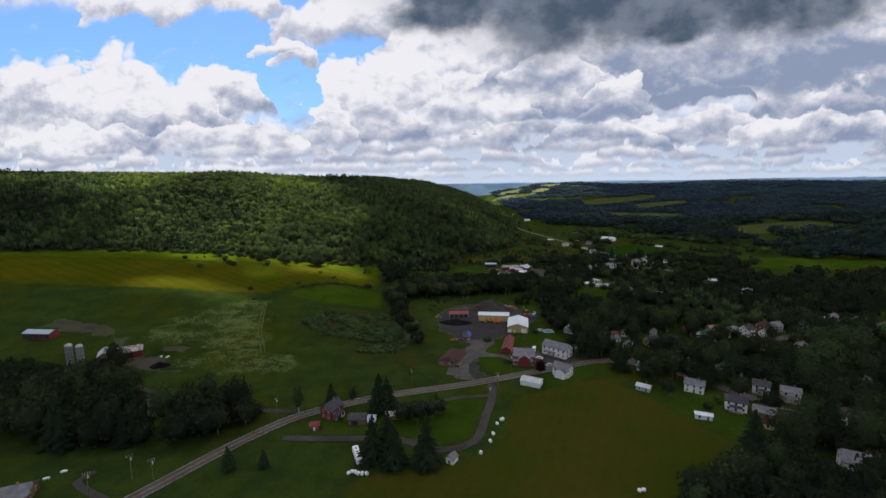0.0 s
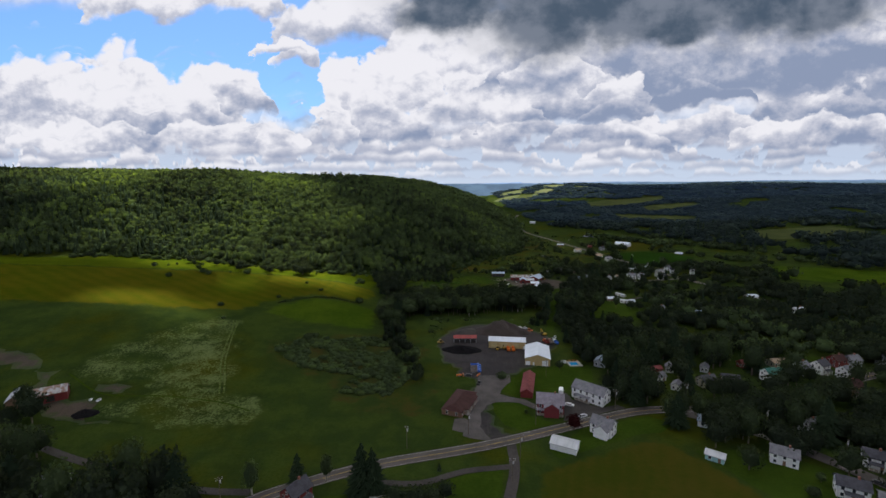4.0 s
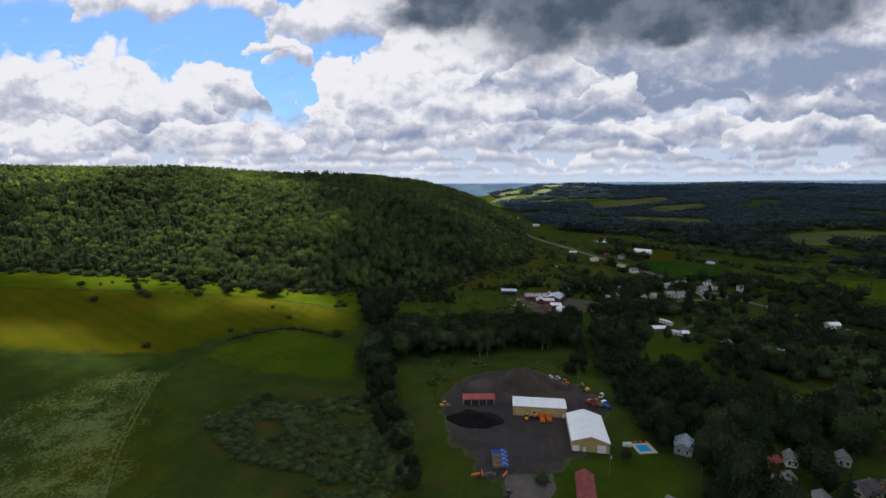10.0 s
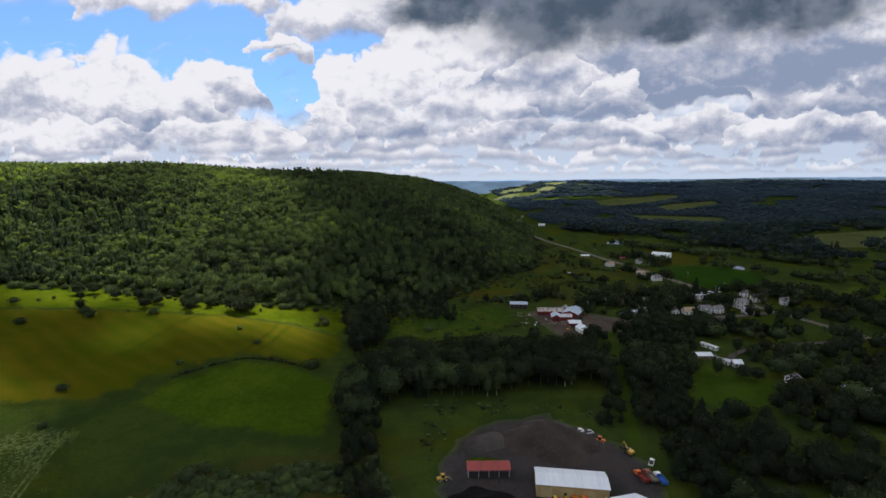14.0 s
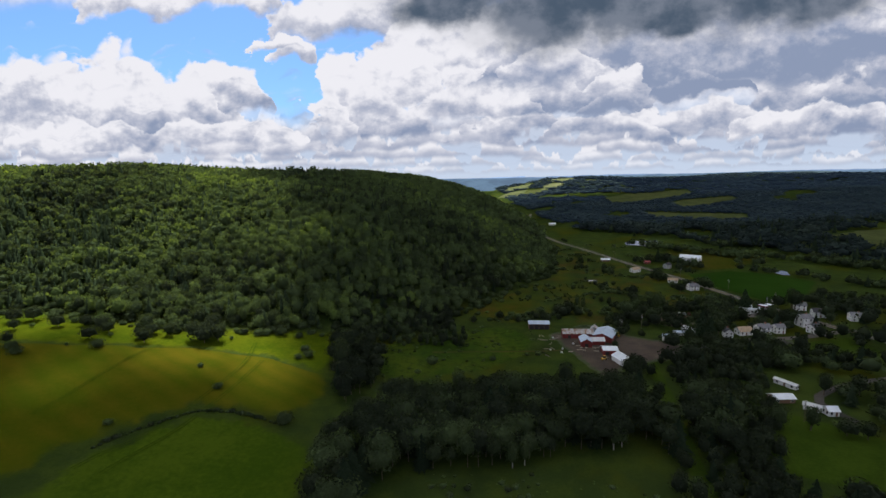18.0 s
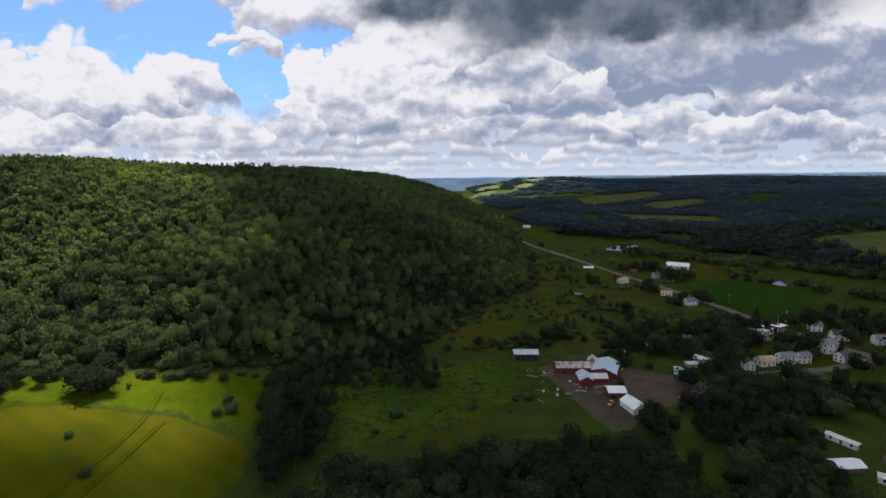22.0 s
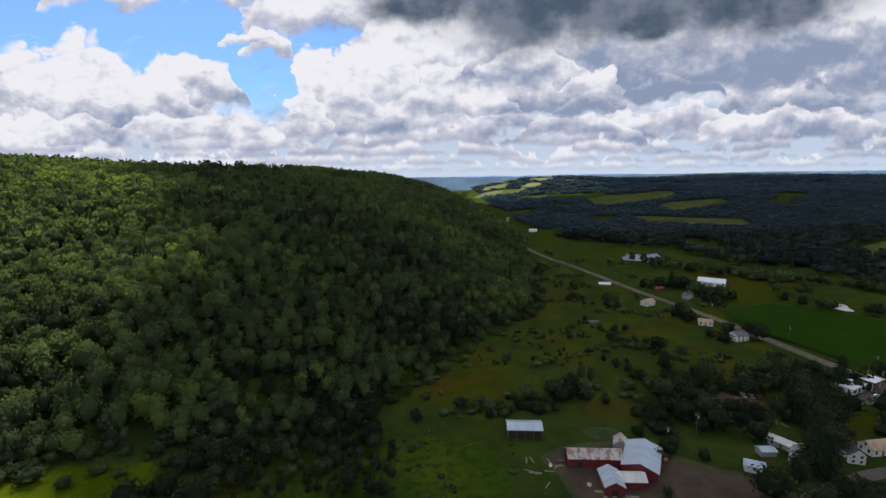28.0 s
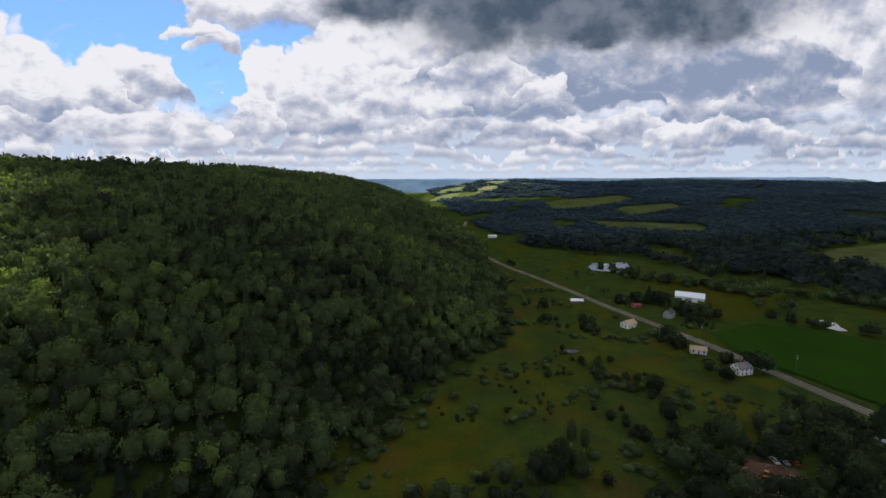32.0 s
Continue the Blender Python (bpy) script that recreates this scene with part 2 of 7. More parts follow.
def ribbed(col, col2, width, rust=0.0):
    """Sheet-metal roofing: ribs up the slope, streaks and some rust."""
    def build(gr):
        p = gr.node("ShaderNodeTexCoord", 3)
        s = gr.nodes.new("ShaderNodeSeparateXYZ")
        gr.links.new(p, s.inputs[0])
        wave = gr.math("PINGPONG", s.outputs[0], width)
        rib = gr.ramp(wave, 0.0, width * 0.2, 1.0, 0.0)
        streak = gr.noise(gr.node("ShaderNodeVectorMath", 0, "MULTIPLY", i0=p, i1=(1.0, 0.12, 0.12)), 0.9, 5.0, 0.6)
        c = gr.mix(gr.ramp(streak, 0.35, 0.7), col, col2)
        if rust:
            c = gr.mix(gr.math("MULTIPLY", gr.ramp(gr.noise(p, 0.35, 6.0, 0.7), 0.62 - rust, 0.72 - rust), 0.85), c, (0.20, 0.10, 0.055))
        return c, (0.5, 0.05, rib), None
    return build


def siding(col, gapw=0.25):
    def build(gr):
        p = place(gr)
        s = gr.nodes.new("ShaderNodeSeparateXYZ")
        gr.links.new(p, s.inputs[0])
        lap = gr.math("FRACT", gr.math("DIVIDE", s.outputs[2], gapw))
        n = gr.noise(p, 0.6, 5.0, 0.65)
        c = gr.mix(gr.ramp(n, 0.3, 0.75), tuple(v * 0.82 for v in col), col)
        return c, (0.35, 0.03, lap), None
    return build


def leaf_build(dark_c, mid_c, light_c):
    def build(gr):
        t = gr.node("ShaderNodeAttribute", 2)
        t.node.attribute_name = "tint"
        k = gr.node("ShaderNodeObjectInfo", 5)
        isl = gr.node("ShaderNodeNewGeometry", "Random Per Island")
        f = gr.math("ADD", gr.math("ADD", gr.math("MULTIPLY", t, 0.85), gr.math("MULTIPLY", k, 0.15)), gr.math("MULTIPLY", isl, 0.13))
        c = gr.mix(gr.ramp(f, 0.15, 0.62), dark_c, mid_c)
        c = gr.mix(gr.ramp(f, 0.60, 1.15), c, light_c)
        return c, None, None
    return build



def leafy(name, colours, glow, through_k, haze_glow=0.0):
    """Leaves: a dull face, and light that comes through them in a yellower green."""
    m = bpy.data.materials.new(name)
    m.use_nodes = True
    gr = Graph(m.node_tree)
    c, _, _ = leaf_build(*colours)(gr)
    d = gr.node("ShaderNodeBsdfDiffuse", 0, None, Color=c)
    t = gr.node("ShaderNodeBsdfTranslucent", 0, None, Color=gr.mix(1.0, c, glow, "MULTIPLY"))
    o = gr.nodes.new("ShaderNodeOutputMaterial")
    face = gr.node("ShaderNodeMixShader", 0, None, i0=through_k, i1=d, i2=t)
    # blue emission over the leaves stands in for haze
    if haze_glow:
        face = gr.node("ShaderNodeAddShader", 0, None, i0=face, i1=gr.node("ShaderNodeEmission", 0, None, Color=(0.26, 0.46, 0.92), Strength=haze_glow))
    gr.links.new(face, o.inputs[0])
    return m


M = {}
M["leaf"] = leafy("foliage", ((0.025, 0.034, 0.023), (0.070, 0.102, 0.046), (0.155, 0.222, 0.048)), (1.45, 1.4, 0.6), 0.42)
# haze over the valley woods is put into this greyer, bluer leaf colour
M["leaf_valley_haze"] = leafy("hazy_valley_foliage", ((0.024, 0.036, 0.038), (0.038, 0.056, 0.050), (0.062, 0.088, 0.062)), (1.3, 1.3, 0.9), 0.35)
# next two: duller, bluer leaves with a blue glow, painting in distance haze
M["leaf_plateau_haze"] = leafy("hazy_plateau_foliage", ((0.020, 0.031, 0.035), (0.032, 0.048, 0.048), (0.052, 0.074, 0.056)), (1.3, 1.3, 0.9), 0.35, 0.006)
M["leaf_backdrop_haze"] = leafy("hazy_backdrop_foliage", ((0.019, 0.029, 0.034), (0.030, 0.045, 0.046), (0.050, 0.070, 0.054)), (1.3, 1.3, 0.9), 0.35, 0.013)
M["needle"] = leafy("conifer_needles", ((0.016, 0.026, 0.015), (0.029, 0.045, 0.023), (0.045, 0.068, 0.032)), (1.2, 1.2, 0.8), 0.2)
M["redleaf"] = leafy("copper_foliage", ((0.018, 0.006, 0.006), (0.035, 0.010, 0.010), (0.06, 0.02, 0.018)), (1.3, 1.0, 1.0), 0.3)
M["bark"] = material("bark", two_tone((0.07, 0.055, 0.04), (0.16, 0.13, 0.10), 1.5, 9, 0.6, 0.05), 0.9)
M["birch"] = material("pale_bark", two_tone((0.20, 0.19, 0.16), (0.42, 0.40, 0.36), 1.5, 7, 0.4, 0.03), 0.85)


def ground_build(gr):
    p = place(gr)
    big, mid, small = gr.noise(p, 0.012, 5.0, 0.6), gr.noise(p, 0.06, 6.0, 0.65), gr.noise(p, 0.9, 5.0, 0.7)
    c = gr.mix(gr.ramp(mid, 0.38, 0.62), (0.022, 0.036, 0.010), (0.035, 0.052, 0.011))
    c = gr.mix(gr.math("MULTIPLY", gr.ramp(big, 0.50, 0.68), 0.75), c, (0.046, 0.047, 0.002))
    c = gr.mix(gr.math("MULTIPLY", gr.ramp(small, 0.42, 0.72), 0.50), c, (0.014, 0.029, 0.002))
    return c, (0.5, 0.25, small), None


M["ground"] = material("meadow_ground", ground_build, 0.95, 0, 0.0)


def blended(build, reach):
    """Ground cover that thins out raggedly into the meadow at its rim."""
    def wrapped(gr):
        c, b, e = build(gr)
        base, _, _ = ground_build(gr)
        d = gr.node("ShaderNodeAttribute", 2)
        d.node.attribute_name = "rim"
        n = gr.noise(place(gr), 0.9 / reach, 6.0, 0.68)
        f = gr.ramp(gr.math("ADD", d, gr.math("MULTIPLY", gr.math("SUBTRACT", n, 0.5), reach * 2.6)), reach * 0.15, reach * 0.85)
        return gr.mix(f, base, c), b, e
    return wrapped


M["lawn"] = material("mown_lawn", two_tone((0.021, 0.040, 0.005), (0.034, 0.057, 0.007), 0.06, 0.8, 0.4, 0.1), 0.95, 0, 0.0)
M["lush"] = material("lush_grass", blended(two_tone((0.026, 0.050, 0.004), (0.046, 0.072, 0.006), 0.03, 0.5, 0.6, 0.3), 8.0), 0.95, 0, 0.0)
M["sun_grass"] = material("yellow_green_grass", blended(two_tone((0.034, 0.056, 0.003), (0.060, 0.076, 0.004), 0.05, 0.5, 0.7, 0.4), 7.0), 0.95, 0, 0.0)
# haze is mixed into both far field colours, the sunny one paler
M["far_field"] = material("hazy_mown_field", blended(two_tone((0.040, 0.054, 0.020), (0.068, 0.078, 0.028), 0.02, 0.2, 0.4, 0.3), 9.0), 0.95, 0, 0.0)
M["pale_field"] = material("hazy_far_field", two_tone((0.060, 0.078, 0.034), (0.115, 0.125, 0.060), 0.008, 0.1, 0.3, 0.3), 0.95, 0, 0.0)


def clearing_build(gr):
    """Rank green grass with darker tussocks and a little straw."""
    p = place(gr)
    n1, n2, n3 = gr.noise(p, 0.035, 5.0, 0.6), gr.noise(p, 0.22, 5.0, 0.68), gr.noise(p, 1.1, 4.0, 0.7)
    c = gr.mix(gr.ramp(n1, 0.36, 0.66), (0.024, 0.050, 0.006), (0.046, 0.068, 0.008))
    c = gr.mix(gr.math("MULTIPLY", gr.ramp(gr.math("ADD", n2, gr.math("MULTIPLY", n3, 0.25)), 0.60, 0.74), 0.75), c, (0.014, 0.028, 0.006))
    return gr.mix(gr.math("MULTIPLY", gr.ramp(gr.noise(gr.node("ShaderNodeVectorMath", 0, "ADD", i0=p, i1=(70.0, 20.0, 0.0)), 0.05, 6.0, 0.7), 0.56, 0.70), 0.6), c, (0.058, 0.054, 0.014)), (0.8, 0.5, n3), None


M["clearing"] = material("rank_meadow_grass", blended(clearing_build, 7.0), 0.95, 0, 0.0)
M["turf"] = material("rough_turf", two_tone((0.021, 0.042, 0.003), (0.037, 0.060, 0.005), 0.1, 0.8, 0.6, 0.2), 0.95, 0, 0.0)


def striped(a, b, turn, width, amount):
    """Mown field: faint swaths across the noise."""
    def build(gr):
        p = place(gr)
        n1, n2 = gr.noise(p, 0.022, 5.0, 0.6), gr.noise(p, 0.5, 5.0, 0.7)
        s = gr.nodes.new("ShaderNodeSeparateXYZ")
        gr.links.new(p, s.inputs[0])
        along = gr.math("ADD", gr.math("MULTIPLY", s.outputs[0], math.cos(turn)), gr.math("MULTIPLY", s.outputs[1], math.sin(turn)))
        along = gr.math("ADD", along, gr.math("MULTIPLY", gr.noise(p, 0.03, 2.0), 14.0))
        band = gr.math("PINGPONG", along, width)
        f = gr.math("ADD", gr.math("MULTIPLY", n1, 0.8), gr.math("ADD", gr.math("MULTIPLY", n2, 0.3), gr.math("MULTIPLY", gr.math("DIVIDE", band, width), amount)))
        return gr.mix(gr.ramp(f, 0.42, 0.85), a, b), (0.7, 0.25, n2), None
    return build


M["hay"] = material("cut_hay_field", blended(striped((0.032, 0.041, 0.005), (0.058, 0.046, 0.009), radians(-20), 3.0, 0.06), 4.0), 0.95, 0, 0.0)
M["upper_field"] = material("brown_green_field", blended(striped((0.038, 0.052, 0.003), (0.070, 0.062, 0.005), radians(60), 6.0, 0.16), 11.0), 0.95, 0, 0.0)
M["corn"] = material("corn_rows", striped((0.010, 0.030, 0.004), (0.017, 0.042, 0.006), radians(15), 1.6, 0.35), 0.9, 0, 0.0)


def marsh_build(gr):
    """Wet meadow: green, with drifts of rusty and straw-coloured grass."""
    p = place(gr)
    c, _, _ = ground_build(gr)
    n1, n2 = gr.noise(p, 0.024, 6.0, 0.62), gr.noise(p, 0.7, 5.0, 0.7)
    n3 = gr.noise(gr.node("ShaderNodeVectorMath", 0, "ADD", i0=p, i1=(400.0, 90.0, 0.0)), 0.035, 6.0, 0.65)
    f = gr.math("ADD", n1, gr.math("MULTIPLY", n2, 0.22))
    c = gr.mix(gr.math("MULTIPLY", gr.ramp(f, 0.62, 0.76), 0.8), c, (0.054, 0.038, 0.010))
    c = gr.mix(gr.math("MULTIPLY", gr.ramp(gr.math("ADD", n3, gr.math("MULTIPLY", n2, 0.22)), 0.58, 0.74), 0.85), c, (0.050, 0.054, 0.006))
    return c, (0.6, 0.3, n2), None


M["marsh"] = material("marsh_grass", blended(marsh_build, 7.0), 0.95, 0, 0.0)


def weed_build(gr):
    p = place(gr)
    c, _, _ = ground_build(gr)
    n1, n2 = gr.noise(p, 0.06, 5.0, 0.62), gr.noise(p, 0.9, 5.0, 0.7)
    return gr.mix(gr.ramp(gr.math("ADD", n1, gr.math("MULTIPLY", n2, 0.3)), 0.54, 0.84), c, (0.042, 0.033, 0.010)), (0.6, 0.3, n2), None


M["weeds"] = material("dry_weeds", blended(weed_build, 5.0), 0.95, 0, 0.0)


def speckled(gr):
    """Meadow sprinkled with pale flower heads, thick here and thin there."""
    p = place(gr)
    c, _, _ = ground_build(gr)
    n1, n2, n3 = gr.noise(p, 0.045, 5.0, 0.65), gr.noise(p, 0.9, 5.0, 0.75), gr.noise(p, 0.16, 4.0, 0.6)
    s = gr.nodes.new("ShaderNodeSeparateXYZ")
    gr.links.new(p, s.inputs[0])
    row = gr.math("ADD", gr.math("ADD", gr.math("MULTIPLY", s.outputs[0], 0.93), gr.math("MULTIPLY", s.outputs[1], 0.36)), gr.math("MULTIPLY", n1, 60.0))
    row = gr.math("DIVIDE", gr.math("PINGPONG", row, 1.9), 1.9)
    f = gr.math("ADD", gr.math("MULTIPLY", n1, 0.9), gr.math("ADD", gr.math("MULTIPLY", n2, 0.8), gr.math("ADD", gr.math("MULTIPLY", n3, 0.4), gr.math("MULTIPLY", row, 0.16))))
    return gr.mix(gr.math("MULTIPLY", gr.ramp(f, 1.04, 1.34), 0.75), c, (0.12, 0.15, 0.055)), (0.8, 0.4, n2), None


M["pale_weeds"] = material("flowering_weeds", blended(speckled, 8.0), 0.95, 0, 0.0)
M["flower_row"] = material("row_of_flowers", two_tone((0.030, 0.052, 0.004), (0.11, 0.13, 0.05), 0.4, 1.6, 0.6, 0.2), 0.95, 0, 0.0)
M["turf_dark"] = material("worn_turf", two_tone((0.012, 0.022, 0.002), (0.026, 0.036, 0.004), 0.3, 2.0, 0.5, 0.1), 0.95, 0, 0.0)
M["gravel"] = material("grey_gravel", two_tone((0.024, 0.021, 0.020), (0.060, 0.052, 0.048), 0.07, 1.6, 0.6, 0.08), 0.95)
M["dirt"] = material("brown_dirt", two_tone((0.022, 0.016, 0.015), (0.048, 0.037, 0.033), 0.09, 1.2, 0.7, 0.15), 0.95)
M["churned"] = material("churned_red_dirt", blended(two_tone((0.055, 0.030, 0.018), (0.125, 0.070, 0.040), 0.12, 1.2, 0.8, 0.2), 4.0), 0.95)
M["dirt_soft"] = material("trodden_dirt", blended(two_tone((0.028, 0.020, 0.015), (0.060, 0.043, 0.031), 0.09, 1.2, 0.7, 0.15), 5.0), 0.95)


def yard_build(gr):
    p = place(gr)
    c, b, e = two_tone((0.013, 0.0115, 0.0125), (0.034, 0.029, 0.031), 0.07, 1.6, 0.6, 0.08)(gr)
    n = gr.noise(p, 0.055, 6.0, 0.68)
    streak = gr.noise(gr.node("ShaderNodeVectorMath", 0, "MULTIPLY", i0=p, i1=(0.30, 0.05, 0.1)), 1.0, 5.0, 0.65)
    c = gr.mix(gr.math("MULTIPLY", gr.ramp(n, 0.50, 0.66), 0.75), c, (0.030, 0.021, 0.018))
    return gr.mix(gr.math("MULTIPLY", gr.ramp(streak, 0.52, 0.70), 0.45), c, (0.055, 0.048, 0.046)), b, e


M["gravel_soft"] = material("spread_gravel", blended(yard_build, 3.2), 0.95)
M["weeds_track"] = material("straw_track", two_tone((0.034, 0.040, 0.010), (0.060, 0.052, 0.018), 0.2, 1.5, 0.5, 0.1), 0.95, 0, 0.0)
M["drive"] = material("worn_drive_gravel", two_tone((0.052, 0.046, 0.045), (0.094, 0.084, 0.080), 0.12, 1.8, 0.5, 0.05), 0.95)
M["coal"] = material("black_asphalt_millings", two_tone((0.004, 0.004, 0.005), (0.011, 0.010, 0.011), 0.3, 2.0, 0.8, 0.15), 0.95, 0, 0.05)
M["asphalt"] = material("worn_asphalt", two_tone((0.050, 0.043, 0.040), (0.092, 0.080, 0.074), 0.09, 2.5, 0.3, 0.02), 0.9)
M["line_white"] = material("white_road_paint", plain((0.34, 0.34, 0.32), 0.3), 0.8)
M["line_yellow"] = material("yellow_road_paint", plain((0.36, 0.25, 0.07), 0.3), 0.8)
M["concrete"] = material("concrete", two_tone((0.30, 0.29, 0.27), (0.46, 0.44, 0.41), 0.5, 6, 0.3, 0.02), 0.9)


def water_build(gr):
    n = gr.noise(place(gr), 0.6, 4.0, 0.6)
    return (0.03, 0.04, 0.045), (0.03, 0.05, n), {"IOR": 1.7}


M["water"] = material("pond_water", water_build, 0.04, 0, 1.0)
M["pool_water"] = material("pool_water", plain((0.01, 0.24, 0.52), 0.1), 0.1, 0, 0.6)
for key, col in {"white": (0.84, 0.84, 0.83), "cream": (0.62, 0.56, 0.42), "tan": (0.46, 0.34, 0.15), "maroon": (0.18, 0.03, 0.035), "red": (0.18, 0.03, 0.027),
                 "grey": (0.36, 0.37, 0.38), "brown": (0.19, 0.11, 0.07), "teal": (0.30, 0.50, 0.50), "yellow": (0.50, 0.40, 0.20), "blue": (0.28, 0.36, 0.48)}.items():
    M["wall_" + key] = material(key + "_siding", siding(col), 0.75)
for key, col in {"dark": (0.055, 0.055, 0.065), "grey": (0.16, 0.16, 0.175), "brown": (0.048, 0.019, 0.017), "red": (0.17, 0.045, 0.045), "green": (0.05, 0.16, 0.13), "tan": (0.36, 0.27, 0.19), "purple": (0.19, 0.17, 0.20)}.items():
    M["shingle_" + key] = material(key + "_shingles", two_tone(tuple(c * 0.75 for c in col), tuple(c * 1.25 for c in col), 0.5, 4.0, 0.4, 0.03), 0.9)
M["metal_white"] = material("white_metal_roofing", ribbed((0.66, 0.71, 0.78), (0.57, 0.62, 0.69), 0.45), 0.45, 0.0, 0.5)
M["metal_blue"] = material("blue_grey_metal_roofing", ribbed((0.36, 0.44, 0.55), (0.28, 0.35, 0.45), 0.4), 0.4, 0.3, 0.5)
M["metal_rust"] = material("rusted_metal_roofing", ribbed((0.42, 0.44, 0.46), (0.33, 0.31, 0.30), 0.4, 0.16), 0.6, 0.2, 0.4)
M["metal_red"] = material("red_metal_roofing", ribbed((0.30, 0.045, 0.042), (0.21, 0.038, 0.035), 0.4), 0.5, 0.0, 0.4)
M["metal_grey"] = material("grey_metal_roofing", ribbed((0.50, 0.52, 0.54), (0.40, 0.42, 0.44), 0.45), 0.45, 0.2, 0.5)
M["trim"] = material("white_trim", plain((0.72, 0.72, 0.70), 0.08), 0.6)
M["glass"] = material("dark_window_glass", plain((0.025, 0.03, 0.035), 0.2), 0.08, 0, 0.7)
# near-black colour paints the shade inside open doorways and bays
M["dark"] = material("opening_shade", plain((0.03, 0.028, 0.026), 0.2), 0.9)
M["brick"] = material("chimney_brick", two_tone((0.20, 0.08, 0.055), (0.30, 0.14, 0.10), 2.0, 8, 0.4, 0.02), 0.9)
M["wood"] = material("weathered_wood", two_tone((0.14, 0.12, 0.10), (0.27, 0.23, 0.19), 1.0, 7, 0.4, 0.02), 0.85)
M["wrap"] = material("white_bale_wrap", plain((0.80, 0.81, 0.80), 0.06, 2.0), 0.35, 0, 0.5)
M["rubber"] = material("black_rubber", plain((0.02, 0.02, 0.02), 0.2), 0.85)
for key, col in {"orange": (0.58, 0.15, 0.025), "yellow": (0.46, 0.28, 0.03), "blue": (0.03, 0.12, 0.45), "white": (0.78, 0.79, 0.80), "silver": (0.42, 0.43, 0.45), "red": (0.24, 0.04, 0.03), "black": (0.025, 0.025, 0.028), "green": (0.05, 0.16, 0.07)}.items():
    M["paint_" + key] = material(key + "_paint", plain(col, 0.1), 0.35, 0, 0.5)
M["stave"] = material("concrete_staves", two_tone((0.13, 0.125, 0.125), (0.23, 0.22, 0.215), 0.4, 5, 0.3, 0.03), 0.9)
M["dome"] = material("pale_dome_metal", plain((0.34, 0.35, 0.38), 0.1), 0.4, 0.4, 0.5)


def cloud_material():
    m = bpy.data.materials.new("cloud_vapour")
    m.use_nodes = True
    gr = Graph(m.node_tree)
    d = gr.node("ShaderNodeBsdfDiffuse", 0, None, Color=(0.85, 0.86, 0.88))
    t = gr.node("ShaderNodeBsdfTranslucent", 0, None, Color=(0.72, 0.73, 0.75))
    mix = gr.node("ShaderNodeMixShader", 0, None, i0=0.72, i1=d, i2=t)
    o = gr.nodes.new("ShaderNodeOutputMaterial")
    gr.links.new(mix, o.inputs[0])
    return m


def hazed_material(name, a, b, haze_col, amount):
    """Far hills in bluish colours, with blue emission added in place of air haze."""
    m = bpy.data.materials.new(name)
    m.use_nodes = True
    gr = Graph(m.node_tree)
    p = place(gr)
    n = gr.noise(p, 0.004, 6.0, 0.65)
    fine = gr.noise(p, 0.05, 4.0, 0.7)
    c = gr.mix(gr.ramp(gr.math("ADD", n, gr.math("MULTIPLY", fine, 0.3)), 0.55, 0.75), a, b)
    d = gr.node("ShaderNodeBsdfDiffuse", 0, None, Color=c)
    e = gr.node("ShaderNodeEmission", 0, None, Color=haze_col, Strength=amount)
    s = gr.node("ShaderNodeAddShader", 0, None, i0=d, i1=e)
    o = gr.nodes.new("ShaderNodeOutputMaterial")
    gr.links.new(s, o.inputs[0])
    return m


M["cloud"] = cloud_material()

# ---- land ----


def soft(v):
    v = np.clip(v, 0, 1)
    return v * v * (3 - 2 * v)


def waves(x, y, size, seed):
    """Cheap smooth unevenness from a few crossed waves."""
    r = np.random.RandomState(seed)
    total = 0
    for i in range(5):
        a, k, ph = r.uniform(0, 6.28), r.uniform(0.6, 1.7) * 6.28 / size, r.uniform(0, 6.28)
        total = total + np.sin((x * math.cos(a) + y * math.sin(a)) * k + ph)
    return total / 5


def east_foot(y):
    """x of the wooded hill's foot on the valley side."""
    return np.interp(y, (560, 600, 635, 657, 693, 746, 784, 958, 1145, 1345, 2200, 5000), (-62, -45, -13, 4, 24, 63, 89, 128, 148, 152, 120, -200))


def south_foot(x):
    """y of the wooded hill's foot above the pasture."""
    return np.interp(x, (-2500, -700, -460, -400, -300, -260, -225, -165, -110, -70, -13, 30, 90), (420, 470, 505, 536, 553, 549, 546, 552, 566, 585, 628, 690, 780))


